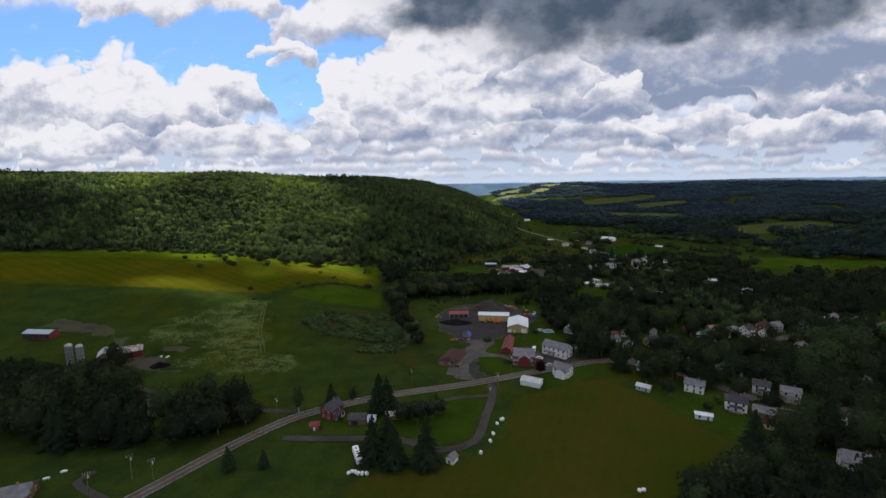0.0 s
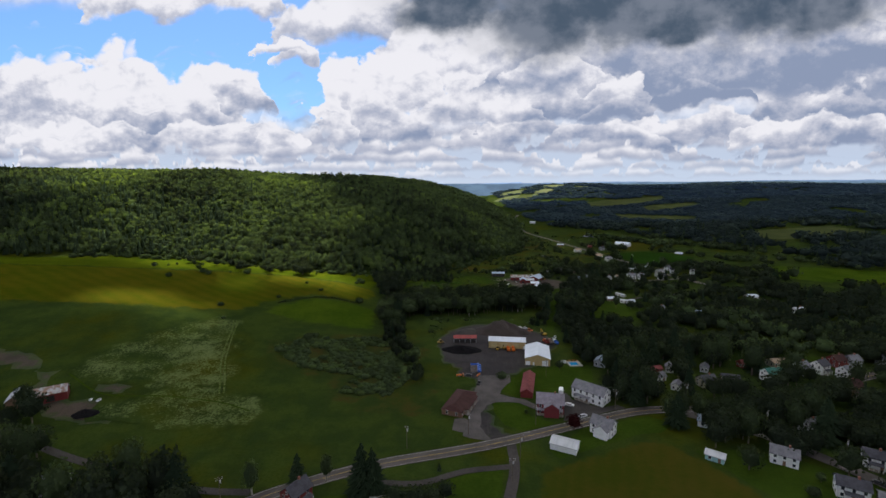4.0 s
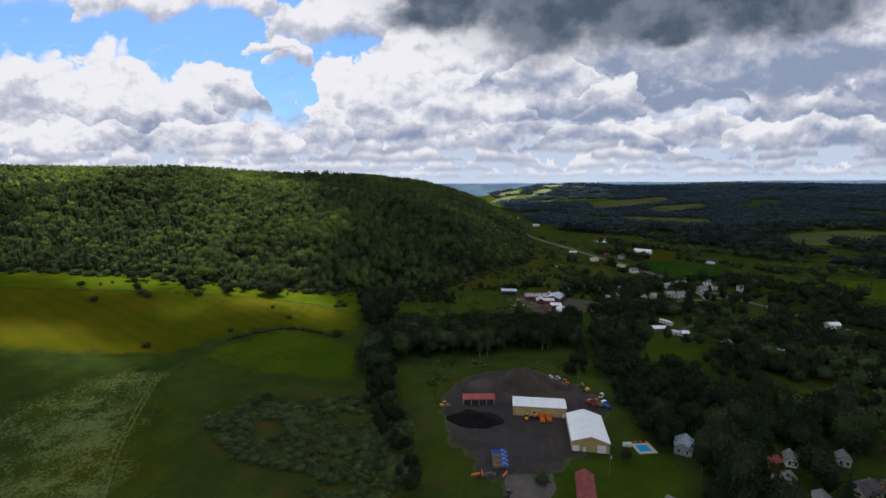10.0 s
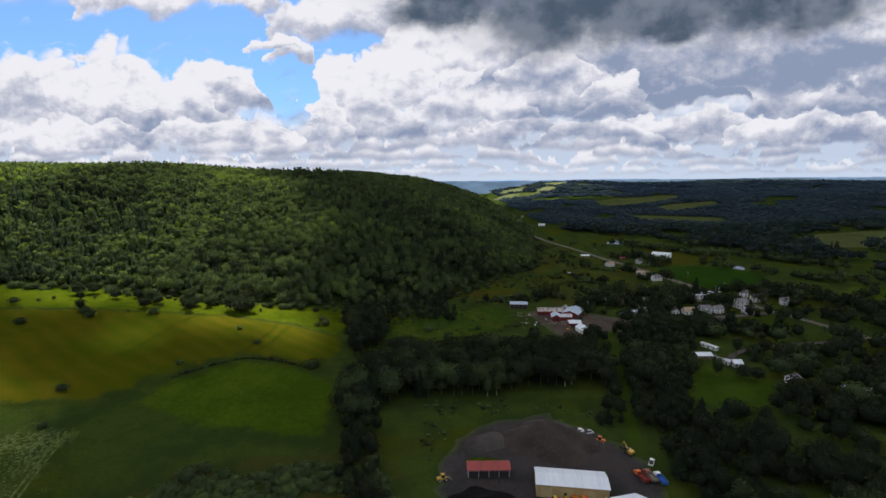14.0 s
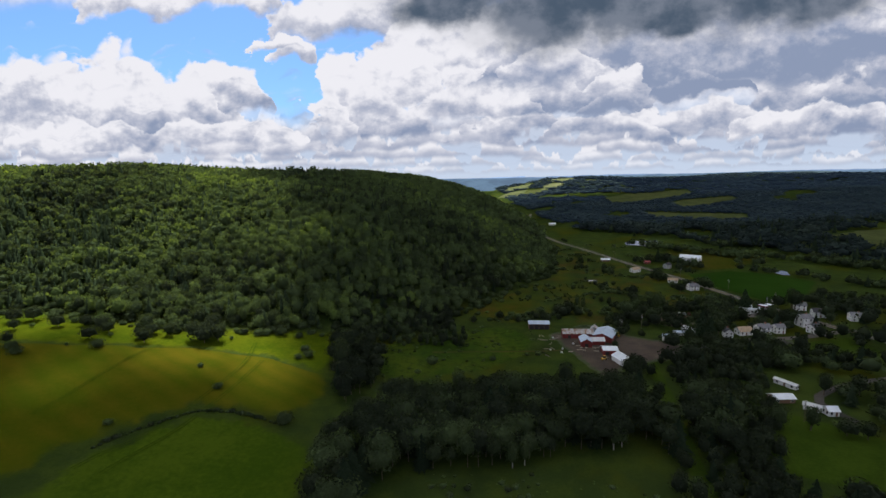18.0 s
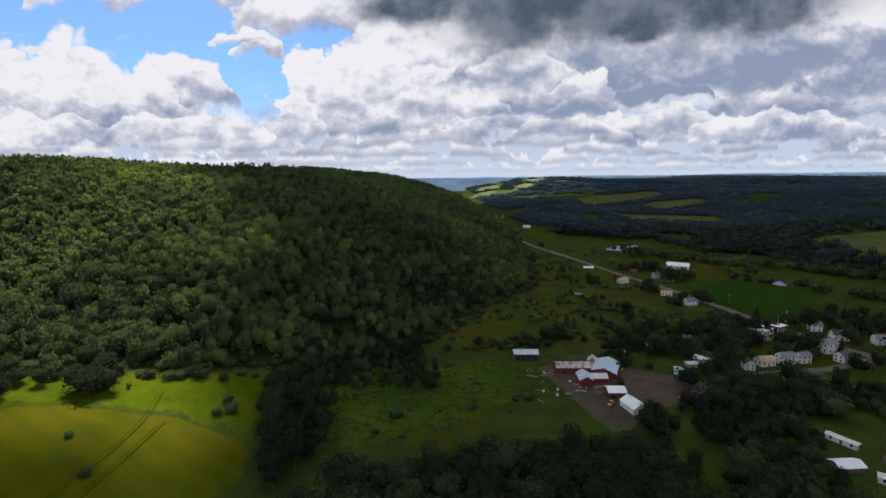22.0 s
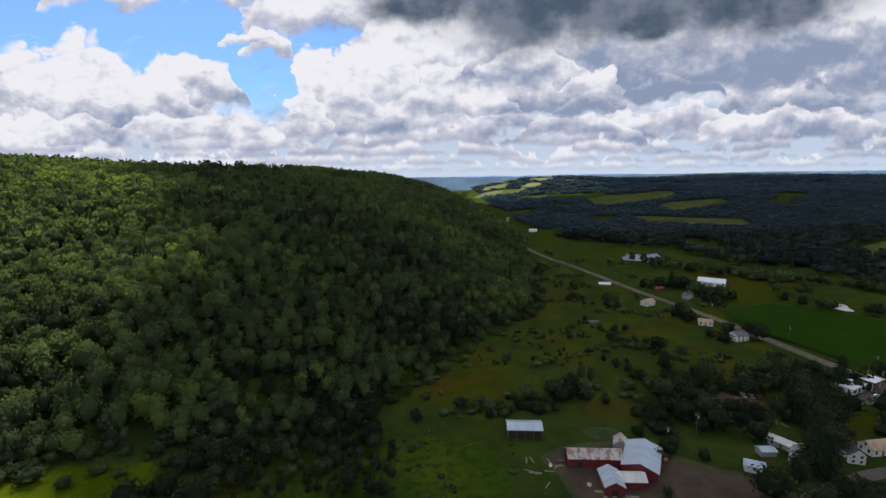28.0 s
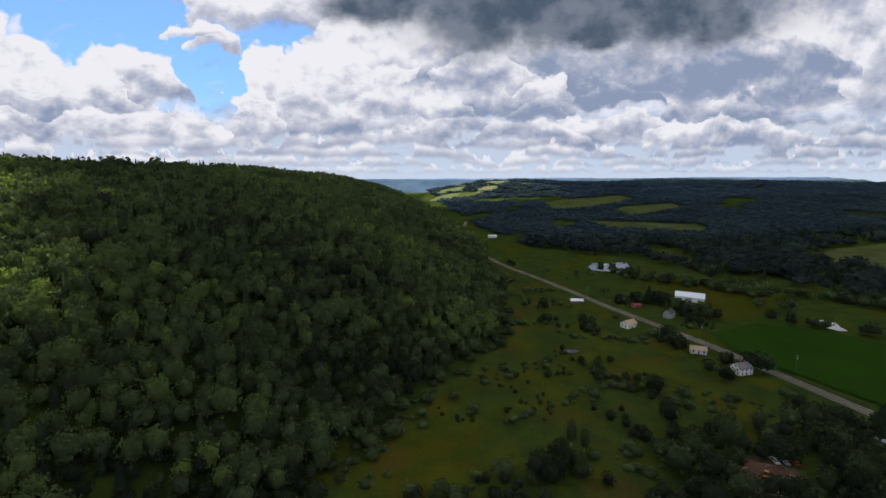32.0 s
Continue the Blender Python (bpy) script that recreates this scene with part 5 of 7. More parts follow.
# the flat wood behind the works yard, and hedgerows
WOODS = [[(-44, 484), (-8, 488), (40, 496), (86, 496), (112, 488), (122, 468), (112, 446), (84, 440), (70, 452), (40, 442), (16, 433), (-28, 432), (-40, 410), (-52, 400), (-58, 430), (-52, 462)],
         [(-74, 566), (-52, 540), (-50, 500), (-60, 482), (-66, 484), (-80, 520), (-92, 552)],
         [(-52, 400), (-36, 405), (-28, 372), (-20, 340), (-8, 300), (-14, 296), (-30, 330), (-46, 372)],
         [(86, 330), (104, 332), (112, 360), (116, 430), (104, 440), (92, 400), (84, 372)],
         [(104, 336), (140, 332), (190, 345), (240, 352), (300, 380), (330, 420), (300, 470), (240, 478), (190, 462), (150, 412), (120, 420), (118, 372)],
         [(-190, 176), (-146, 168), (-100, 176), (-78, 196), (-90, 204), (-124, 196), (-160, 208), (-196, 222), (-236, 232), (-250, 212)],
         [(96, 144), (122, 158), (140, 176), (158, 160), (200, 140), (260, 120), (230, 60), (150, 70), (100, 100)],
         [(100, 283), (128, 284), (140, 296), (136, 318), (108, 326), (96, 300)],
         [(92, 505), (124, 500), (138, 530), (150, 545), (140, 552), (120, 538), (100, 532), (90, 520)],
         [(152, 536), (180, 552), (215, 556), (250, 540), (246, 528), (200, 532), (162, 522)],
         [(174, 590), (196, 606), (212, 630), (202, 644), (188, 632), (178, 606)],
         [(112, 606), (122, 604), (128, 616), (118, 622)],
         [(-90, 629), (-47, 641), (-11, 656), (-1, 668), (-12, 645), (-15, 628), (-13, 596), (-72, 594), (-101, 587), (-86, 599), (-55, 609), (-59, 620), (-88, 613), (-95, 621)],
         [(135, 531), (167, 522), (133, 457), (104, 404), (65, 403), (86, 451), (107, 467)],
         [(-86, 570), (-69, 589), (-24, 602), (-3, 594), (-2, 579), (-2, 563), (-74, 561)]]
for i, poly in enumerate(WOODS):
    px, py = [p[0] for p in poly], [p[1] for p in poly]
    xs, ys, r = scatter(min(px), max(px), min(py), max(py), 5.8, 40 + i)
    keep = inside(poly, xs, ys) & (road_gap(xs, ys) > 4) & open_view(xs, ys) & (np.abs(xs - STRIP(ys)) > 3.6)
    if i == 4:
        keep &= waves(xs, ys, 62, 36) + 0.5 * waves(xs, ys, 23, 37) > 0.06
        keep &= ~inside([(104, 332), (124, 334), (150, 350), (146, 366), (118, 368), (106, 352)], xs, ys) & ~inside([(140, 410), (160, 405), (172, 440), (160, 470), (142, 470)], xs, ys)
    grow("wood_belt", xs[keep], ys[keep], r, (14, 13, 7, 9, 9.5, 16, 13, 13, 9, 7, 12, 8, 8.5, 8, 7.5)[i], "belt of mixed broadleaf trees on the valley floor", 0.14 if i == 5 else 0.08, (-0.25, 0.18), 0.36, (70, 260, 900), bare=0.30 if i in (0, 1) else 0.10, pale=False)

# wide woods across the valley, with fields left open between them
OPEN = [[(560, 1050), (700, 1120), (860, 1150), (850, 1010), (690, 930), (580, 960)], [(352, 622), (399, 690), (485, 660), (600, 620), (560, 560), (413, 568)], [(640, 960), (728, 1090), (900, 1040), (800, 920)],
        [(500, 760), (640, 800), (640, 860), (480, 820)], [(420, 500), (520, 540), (520, 600), (400, 560)],
        [(262, 850), (300, 968), (370, 930), (400, 895), (352, 738), (290, 668), (240, 740)],
        [(235, 975), (340, 985), (375, 1110), (250, 1110)], [(500, 1850), (640, 1900), (900, 2060), (960, 2330), (680, 2230), (520, 2100)], [(470, 1430), (560, 1380), (650, 1330), (700, 1450), (600, 1540), (490, 1600)]] + [[(640, 1650), (700, 1660), (860, 1740), (920, 1900), (740, 1880), (650, 1790)]] + FAR_STRIPS
xs, ys, r = scatter(120, 1500, 640, 2000, 17, 60)
keep = (xs > np.interp(ys, (600, 700, 800, 900, 1000, 1200, 1500, 2600), (520, 500, 480, 440, 380, 235, 200, 210))) & (road_gap(xs, ys) > 14)
for poly in OPEN:
    keep &= ~inside(poly, xs, ys)
keep &= waves(xs, ys, 300, 61) > -0.42
front = keep & (ys < 1250)
grow("valley_woods", xs[front], ys[front], r, 16, "wide dark woods across the valley", 0.30, (0.1, 0.5), wide=0.66, leaf="leaf_valley_haze")
keep &= ys >= 1250
grow("plateau_woods", xs[keep], ys[keep], r, 10, "wide dark woods far across the valley", 0.0, (0.2, 0.5), wide=1.15, leaf="leaf_plateau_haze")
xs, ys, r = scatter(330, 760, 160, 640, 13, 63)
keep = (road_gap(xs, ys) > 6) & (waves(xs, ys, 140, 64) > -0.30) & open_view(xs, ys)
for poly in OPEN:
    keep &= ~inside(poly, xs, ys)
grow("village_woods", xs[keep], ys[keep], r, 14, "trees round the far village gardens", 0.12, (-0.15, 0.20), wide=0.5)
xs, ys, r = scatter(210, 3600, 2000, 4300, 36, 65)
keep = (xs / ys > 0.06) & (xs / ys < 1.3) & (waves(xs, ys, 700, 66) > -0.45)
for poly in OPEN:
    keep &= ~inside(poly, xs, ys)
grow("backdrop_woods", xs[keep], ys[keep], r, 15, "distant dark woods on the plateau", 0.0, (0.2, 0.5), wide=1.6, leaf="leaf_backdrop_haze")
xs, ys, r = scatter(760, 2700, 500, 2000, 34, 67)
keep = (xs > 1500) | (ys < 640)
for poly in OPEN:
    keep &= ~inside(poly, xs, ys)
grow("plateau_woods_near", xs[keep], ys[keep], r, 14, "distant woods on the rising ground", 0.0, (0.2, 0.5), wide=1.4, leaf="leaf_plateau_haze")

# far ridges; the pale summer haze is added to them as blue emission
for i, (yy, x0, x1, base, amp, ridge_col, haze_glow) in enumerate(((4250, 900, 4200, 96, 20, (0.026, 0.040, 0.046), 0.030), (4500, -900, 4300, 108, 10, (0.03, 0.05, 0.07), 0.075), (4650, -1500, 4300, 114, 12, (0.04, 0.06, 0.09), 0.15), (4800, -2600, 600, 117, 14, (0.06, 0.09, 0.13), 0.30))):
    m_far = hazed_material("far_ridge_haze", ridge_col, tuple(c * 1.6 for c in ridge_col), (0.37, 0.53, 0.95), haze_glow)
    ax = np.arange(x0, x1, 40.0)
    top = base + amp * waves(ax, ax * 0 + yy, 1500, 70 + i) + 5 * waves(ax, ax * 0 + yy, 260, 80 + i)
    verts, faces = [], []
    for j, (x, t) in enumerate(zip(ax, top)):
        for f, dy in ((0.0, -420), (0.45, -230), (0.85, -90), (1.0, 0), (0.8, 120)):
            verts.append((x, yy + dy + 40 * float(waves(x, dy, 600, 90)), -20 + (t + 20) * f))
        if j:
            a = 5 * j
            faces += [(a - 5 + k, a + k, a + k + 1, a - 4 + k) for k in range(4)]
    tagged(new("backdrop_ridge", mesh_of("backdrop_ridge", verts, faces, m_far, True)), "distant ridge line tinted with pale blue haze", "backdrop", kind="structure")

# ---- buildings ----


def box(bm, x0, x1, y0, y1, z0, z1):
    v = [bm.verts.new((x, y, z)) for z in (z0, z1) for x, y in ((x0, y0), (x1, y0), (x1, y1), (x0, y1))]
    for f in ((3, 2, 1, 0), (4, 5, 6, 7), (0, 1, 5, 4), (1, 2, 6, 5), (2, 3, 7, 6), (3, 0, 4, 7)):
        bm.faces.new([v[i] for i in f])


def boxed(*b):
    bm = bmesh.new()
    box(bm, *b)
    return bm


def prism(profile, x0, x1):
    """A solid with the (y, z) profile, drawn out along x."""
    bm = bmesh.new()
    a = [bm.verts.new((x0, y, z)) for y, z in profile]
    b = [bm.verts.new((x1, y, z)) for y, z in profile]
    k = len(profile)
    bm.faces.new(a[::-1]), bm.faces.new(b)
    for i in range(k):
        bm.faces.new((a[i], a[(i + 1) % k], b[(i + 1) % k], b[i]))
    bmesh.ops.recalc_face_normals(bm, faces=bm.faces)
    return bm


def tube(r0, r1, z0, z1, k=12, x=0.0, y=0.0):
    bm = bmesh.new()
    bmesh.ops.create_cone(bm, cap_ends=True, segments=k, radius1=r0, radius2=r1, depth=z1 - z0, matrix=Matrix.Translation((x, y, (z0 + z1) / 2)))
    return bm


def thing(name, label, category, x, y, turn=0.0, group="", z=None):
    ob = new(name)
    ob.matrix_world = pose(x, y, ground_at(x, y) if z is None else z, 0, 0, turn)
    return tagged(ob, label, category, group)


def window(parent, side, at, z, wide, tall, L, W):
    """One sash window on a wall: side 0 front, 1 back (long walls), 2 and 3 gable ends."""
    if side < 2:
        s = -1 if side == 0 else 1
        y = s * W / 2
        fr = boxed(at - wide / 2 - 0.1, at + wide / 2 + 0.1, min(y, y + s * 0.07), max(y, y + s * 0.07), z - 0.1, z + tall + 0.1)
        pa = boxed(at - wide / 2, at + wide / 2, min(y, y + s * 0.09), max(y, y + s * 0.09), z, z + tall)
    else:
        s = -1 if side == 2 else 1
        x = s * L / 2
        fr = boxed(min(x, x + s * 0.07), max(x, x + s * 0.07), at - wide / 2 - 0.1, at + wide / 2 + 0.1, z - 0.1, z + tall + 0.1)
        pa = boxed(min(x, x + s * 0.09), max(x, x + s * 0.09), at - wide / 2, at + wide / 2, z, z + tall)
    w = part("window", fr, M["trim"], parent)
    part("pane", pa, M["glass"], w)


def gable(ob, L, W, wall, rise, wall_m, roof_m, over=0.45, hip=0.0, name=""):
    """Walls with gables and a two-slope roof with thickness and eaves, the ridge along x."""
    part("wall", prism([(-W / 2, -0.6), (W / 2, -0.6), (W / 2, wall), (0, wall + rise), (-W / 2, wall)] if not hip else [(-W / 2, -0.6), (W / 2, -0.6), (W / 2, wall), (-W / 2, wall)], -L / 2, L / 2), M[wall_m], ob)
    k = rise / (W / 2)
    e, t = W / 2 + over, 0.22
    if hip:
        bm = bmesh.new()
        z = wall + 0.02
        lo = [bm.verts.new(p) for p in ((-L / 2 - over, -e, z - over * k), (L / 2 + over, -e, z - over * k), (L / 2 + over, e, z - over * k), (-L / 2 - over, e, z - over * k))]
        hi = [bm.verts.new((-L / 2 + hip, 0, z + rise)), bm.verts.new((L / 2 - hip, 0, z + rise))]
        for f in ((lo[0], lo[1], hi[1], hi[0]), (lo[1], lo[2], hi[1]), (lo[2], lo[3], hi[0], hi[1]), (lo[3], lo[0], hi[0]), lo[::-1]):
            bm.faces.new(f)
        part("roof", bm, M[roof_m], ob)
    else:
        z = wall + 0.03
        for s in (-1, 1):
            part("roof_slope", prism([(0, z + rise), (s * e, z - over * k), (s * e, z - over * k + t), (0, z + rise + t)], -L / 2 - over, L / 2 + over), M[roof_m], ob)


def house(label, x, y, turn, L, W, wall, rise, wall_m, roof_m, storeys=2, wing=None, porch=None, chimney=True, name="house", hip=0.0, win=True, group=""):
    ob = thing(name, label, "house", x, y, turn, group)
    gable(ob, L, W, wall, rise, wall_m, roof_m, hip=hip)
    sh = wall / storeys
    if win:
        for s in range(storeys):
            z = s * sh + sh * 0.32
            for side in (0, 1):
                k = max(2, int(L / 3.0))
                for i in range(k):
                    at = -L / 2 + L * (i + 0.5) / k
                    if s == 0 and side == 0 and i == k // 2:
                        part("door", boxed(at - 0.5, at + 0.5, -W / 2 - 0.06, -W / 2, 0.1, 2.15), M["wall_brown"], ob)
                    else:
                        window(ob, side, at, z, 0.95, min(1.5, sh * 0.52), L, W)
            for side in (2, 3):
                for at in (-W * 0.24, W * 0.24):
                    window(ob, side, at, z, 0.9, min(1.5, sh * 0.52), L, W)
        if rise > 2.2:
            for side in (2, 3):
                window(ob, side, 0, wall + 0.35, 0.8, 1.0, L, W)
    if wing:
        wl, ww, wh, wr, wx, ws = wing
        w = part("wing", prism([(-ww / 2, -0.6), (ww / 2, -0.6), (ww / 2, wh), (0, wh + wr), (-ww / 2, wh)], 0, wl), M[wall_m], ob)
        w.matrix_local = pose(wx, ws * W / 2 * 0.2, 0, 0, 0, 90 * ws)
        k = wr / (ww / 2)
        for s in (-1, 1):
            e = ww / 2 + 0.35
            rf = part("wing_roof", prism([(0, wh + wr + 0.03), (s * e, wh + 0.03 - 0.35 * k), (s * e, wh + 0.25 - 0.35 * k), (0, wh + wr + 0.25)], -0.1, wl + 0.35), M[roof_m], w)
    if porch:
        px0, px1, side = porch
        s = -1 if side == 0 else 1
        y0, y1 = s * W / 2, s * (W / 2 + 2.2)
        pr = part("porch_roof", prism([(y0, 2.95), (y1, 2.55), (y1, 2.7), (y0, 3.12)], px0, px1), M[roof_m], ob)
        part("porch_floor", boxed(px0, px1, min(y0, y1), max(y0, y1), -0.4, 0.22), M["wood"], ob)
        for i in range(4):
            at = px0 + 0.15 + (px1 - px0 - 0.3) * i / 3
            part("post", boxed(at - 0.07, at + 0.07, y1 - s * 0.2 - 0.07, y1 - s * 0.2 + 0.07, 0.2, 2.6), M["trim"], ob)
    if chimney:
        part("chimney", boxed(L * 0.18 - 0.35, L * 0.18 + 0.35, -0.35, 0.35, wall + rise * 0.5, wall + rise + 1.0), M["brick"], ob)
    return ob


def barn(label, x, y, turn, L, W, wall, rise, wall_m, roof_m, doors=(), name="barn", lean=None, small_windows=0, open_front=False):
    ob = thing(name, label, "barn" if name == "barn" else "shed", x, y, turn)
    gable(ob, L, W, wall, rise, wall_m, roof_m, 0.35)
    for side, at, wide, tall, mat in doors:
        if side < 2:
            s = -1 if side == 0 else 1
            b = (at - wide / 2, at + wide / 2, min(s * W / 2, s * (W / 2 + 0.08)), max(s * W / 2, s * (W / 2 + 0.08)), 0.0, tall)
        else:
            s = -1 if side == 2 else 1
            b = (min(s * L / 2, s * (L / 2 + 0.08)), max(s * L / 2, s * (L / 2 + 0.08)), at - wide / 2, at + wide / 2, 0.0, tall)
        part("door", boxed(*b), M[mat], ob)
    for i in range(small_windows):
        window(ob, 0, -L / 2 + L * (i + 0.5) / small_windows, wall * 0.5, 0.8, 0.8, L, W)
    if open_front:
        k = max(3, int(L / 3.5))
        for i in range(k):
            a = -L / 2 + 0.25 + (L - 0.5) * i / k
            # flat dark panel on the closed wall, painted as an open bay's shade
            part("bay", boxed(a + 0.15, a + (L - 0.5) / k - 0.15, -W / 2 - 0.06, -W / 2, 0.0, wall - 0.5), M["dark"], ob)
    if lean:
        side, depth, hi, lo, mat = lean
        s = -1 if side == 0 else 1
        y0, y1 = s * W / 2, s * (W / 2 + depth)
        part("lean_to_roof", prism([(y0, hi), (y1, lo), (y1, lo + 0.16), (y0, hi + 0.16)], -L / 2, L / 2), M[roof_m], ob)
        part("lean_to_wall", prism([(y0, -0.4), (y1 - s * 0.3, -0.4), (y1 - s * 0.3, lo - 0.05), (y0, hi - 0.05)], -L / 2 + 0.2, L / 2 - 0.2), M[mat], ob)
    return ob


# works yard
barn("long tan metal workshop with a pale roof", 43.4, 361.9, -5, 25, 9.4, 5.0, 1.2, "wall_tan", "metal_white", ((0, -9, 4, 3.8, "wall_yellow"), (0, -2, 4, 3.8, "wall_yellow"), (0, 6, 4, 3.8, "wall_yellow"), (0, 11.5, 1, 2.1, "trim")), "workshop", small_windows=0)
barn("big tan pole building with a white metal roof", 61.0, 340.0, 83, 23, 15.2, 4.5, 2.5, "wall_tan", "metal_white", ((2, -4.5, 3.6, 3.4, "trim"), (2, 2.5, 1.0, 2.1, "trim"), (2, 6.0, 2.8, 2.6, "trim"), (0, 5, 1.0, 2.1, "trim")), "pole_building")
barn("low grey storage shed with a red metal roof", 14, 371, 3, 16, 5.5, 3.2, 1.3, "wall_grey", "metal_red", (), "storage_shed", open_front=True)
house("low brown office with a hipped shingle roof", 12, 275.8, 71, 23, 10.5, 2.9, 1.7, "wall_brown", "shingle_brown", 1, None, (-8, 8, 0), False, "office_building", 4.0)
barn("long red shed with a dull red roof", 49.6, 297.5, 79, 25, 6.2, 3.0, 1.9, "wall_red", "shingle_red", ((2, 0, 2.6, 2.4, "wall_red"), (0, -6, 1, 2, "trim")), "red_shed")
house("maroon house with grey roofs and white trim", 57.5, 274, -8, 13, 11, 5.2, 3.2, "wall_maroon", "shingle_purple", 2, (8.0, 7.0, 4.6, 2.4, 0.5, -1), (-6.5, 6.0, 0), True, "maroon_house")
house("long white two-storey house with a grey roof", 80.8, 285.6, -41, 17.2, 9, 5.6, 2.9, "wall_white", "shingle_grey", 2, None, (-6, 2, 0), False, "long_house")
house("white farmhouse with a grey shingle roof", 77.8, 253.2, -38, 9.5, 7.0, 4.8, 2.6, "wall_white", "shingle_grey", 2, (5.6, 6.0, 4.0, 2.0, 1.0, -1), None, True, "farmhouse")
barn("low white garage with a pale metal roof", 57.8, 240.0, -24, 11, 7, 2.7, 1.1, "wall_white", "metal_grey", ((0, 0, 3, 2.2, "trim"),), "garage")

# round the hay field and the red house
house("red frame house with a dark roof", -45.2, 202.5, 62, 8.5, 7.0, 5.0, 2.8, "wall_red", "shingle_dark", 2, None, (-3, 3, 0), True, "red_house")
barn("small red garden shed with white windows", -49.8, 190.5, 10, 4.2, 3.6, 2.3, 1.1, "wall_red", "shingle_red", ((0, 0, 0.9, 1.8, "trim"),), "garden_shed", small_windows=2)
barn("dark wooden garage beside the drive", -31, 197, 2, 8, 6, 2.8, 1.5, "wall_brown", "shingle_dark", ((0, -1, 3, 2.2, "dark"),), "garage")
barn("small shed with a blue roof", -24.3, 197.5, 2, 3.6, 4.5, 2.2, 0.8, "wall_white", "metal_blue", (), "garden_shed")
barn("old grey shed with a rusted roof", -15, 201, 10, 6, 4.5, 2.4, 1.0, "wall_brown", "metal_rust", (), "garden_shed")
barn("small white gabled shed on grass", 15.3, 167, 62, 4.2, 3.2, 2.2, 1.3, "wall_white", "shingle_grey", ((2, 0, 1, 1.8, "wall_brown"),), "garden_shed")

# old farm at the pasture's foot
barn("weathered red barn with a part-rusted roof", -194, 262, 35, 13, 7.5, 4.0, 2.6, "wall_red", "metal_rust", ((0, 0, 3, 3, "dark"),))
barn("old grey barn wing with a metal roof", -207, 257, 125, 12, 7, 3.6, 2.4, "wall_brown", "metal_grey", ())
barn("long low red shed with a blue-grey roof", -271, 280, -3, 20, 8, 3.4, 1.6, "wall_red", "metal_blue", (), "cattle_shed", open_front=True)
barn("small grey shed with a metal roof", -208, 238, 40, 6, 4.5, 2.8, 1.6, "wall_grey", "metal_grey", (), "shed")
house("white farmhouse among dark trees", -136, 201, 20, 9, 7, 5, 2.8, "wall_white", "shingle_grey", 2, None, None, True, "farmhouse")
house("grey-roofed house by the road", -146, 139, 25, 13, 9, 3.0, 2.4, "wall_brown", "shingle_grey", 1, (5, 5, 2.6, 1.6, -2, -1), None, True, "house")
for dx, hh in ((-2.4, 14.0), (2.6, 12.8)):
    s = thing("silo", "tall concrete stave silo with a pale domed cap", "silo", -219.5 + dx, 249 + dx * 0.4, 0, "silos")
    part("shaft", tube(1.95, 1.95, -0.5, hh - 1.5, 20), M["stave"], s)
    bm = bmesh.new()
    bmesh.ops.create_uvsphere(bm, u_segments=20, v_segments=8, radius=2.0, matrix=Matrix.Translation((0, 0, hh - 1.5)) @ Matrix.Diagonal((1, 1, 0.72, 1)))
    part("dome", bm, M["dome"], s)
    for k in range(4):
        part("hoop", tube(2.01, 2.01, 1.5 + k * 2.6, 1.62 + k * 2.6, 20), M["dome"], s)

# village
for row in V:
    label, x, y, turn, L, W, wall, rise, wm, rm, st = row
    k = 0.66 if 440 < y < 530 else 0.78 if 530 < y < 700 else 0.84
    L, W, wall, rise = L * k, W * k, wall * (k + 1) / 2, rise * k
    cl = "mobile_home" if "mobile" in label else "garage" if "garage" in label else "shed" if "shed" in label else "house"
    house(label, x, y, turn, L, W, wall, rise, wm, rm, st, None, (-L * 0.3, L * 0.3, 0) if "porch" in label or "two-storey" in label else None, st == 2, cl, group="village houses")

barn("long white metal barn beside a field", 290, 868, -35, 24, 15, 4.5, 3.0, "wall_white", "metal_white", ((0, 0, 4, 3.6, "wall_grey"),))
# old farm with metal roofs
barn("open pole barn with a blue-grey roof", 53, 602.5, -3, 15, 8, 4.0, 1.4, "wall_brown", "metal_blue", (), "barn", open_front=True)
barn("old red barn wing with a rusting roof", 77, 582, -3, 21, 7, 3.6, 2.2, "wall_red", "metal_rust", ((0, -6, 2, 2.2, "dark"),))
barn("big red barn with a blue-grey metal roof", 95.5, 580, 62, 18, 13, 3.6, 2.3, "wall_red", "metal_blue", ((0, 3, 3, 3, "dark"),))
barn("red barn wing with a pale metal roof", 78.8, 567, 86, 10, 7, 3.6, 2.0, "wall_red", "metal_blue", ((2, 0, 2.2, 2.4, "dark"),))
barn("low red link building with a grey roof", 86.5, 569, -2, 10, 6, 2.8, 1.6, "wall_red", "metal_grey", ())
barn("red shed with a pale metal roof", 90, 552, -2, 9, 7.5, 3.2, 1.4, "wall_red", "metal_white", ((0, -2, 2.4, 2.2, "dark"),), "shed")
barn("white gabled shed with a pale roof", 93.5, 537.5, 105, 10, 8, 3.0, 2.2, "wall_white", "metal_white", ((2, 0, 2.4, 2.2, "dark"),), "shed")
barn("small shed with a blue-grey roof", 137, 576, -25, 6.5, 4.5, 2.6, 1.4, "wall_white", "metal_blue", (), "shed")
barn("small gabled shed with a rusted roof behind the barns", 91.3, 591.2, 70, 6, 5, 3.0, 2.0, "wall_grey", "metal_rust", (), "shed")
barn("small hut with a shallow blue roof", 148.5, 586, 0, 6, 4, 2.2, 0.7, "wall_grey", "metal_blue", (), "shed")

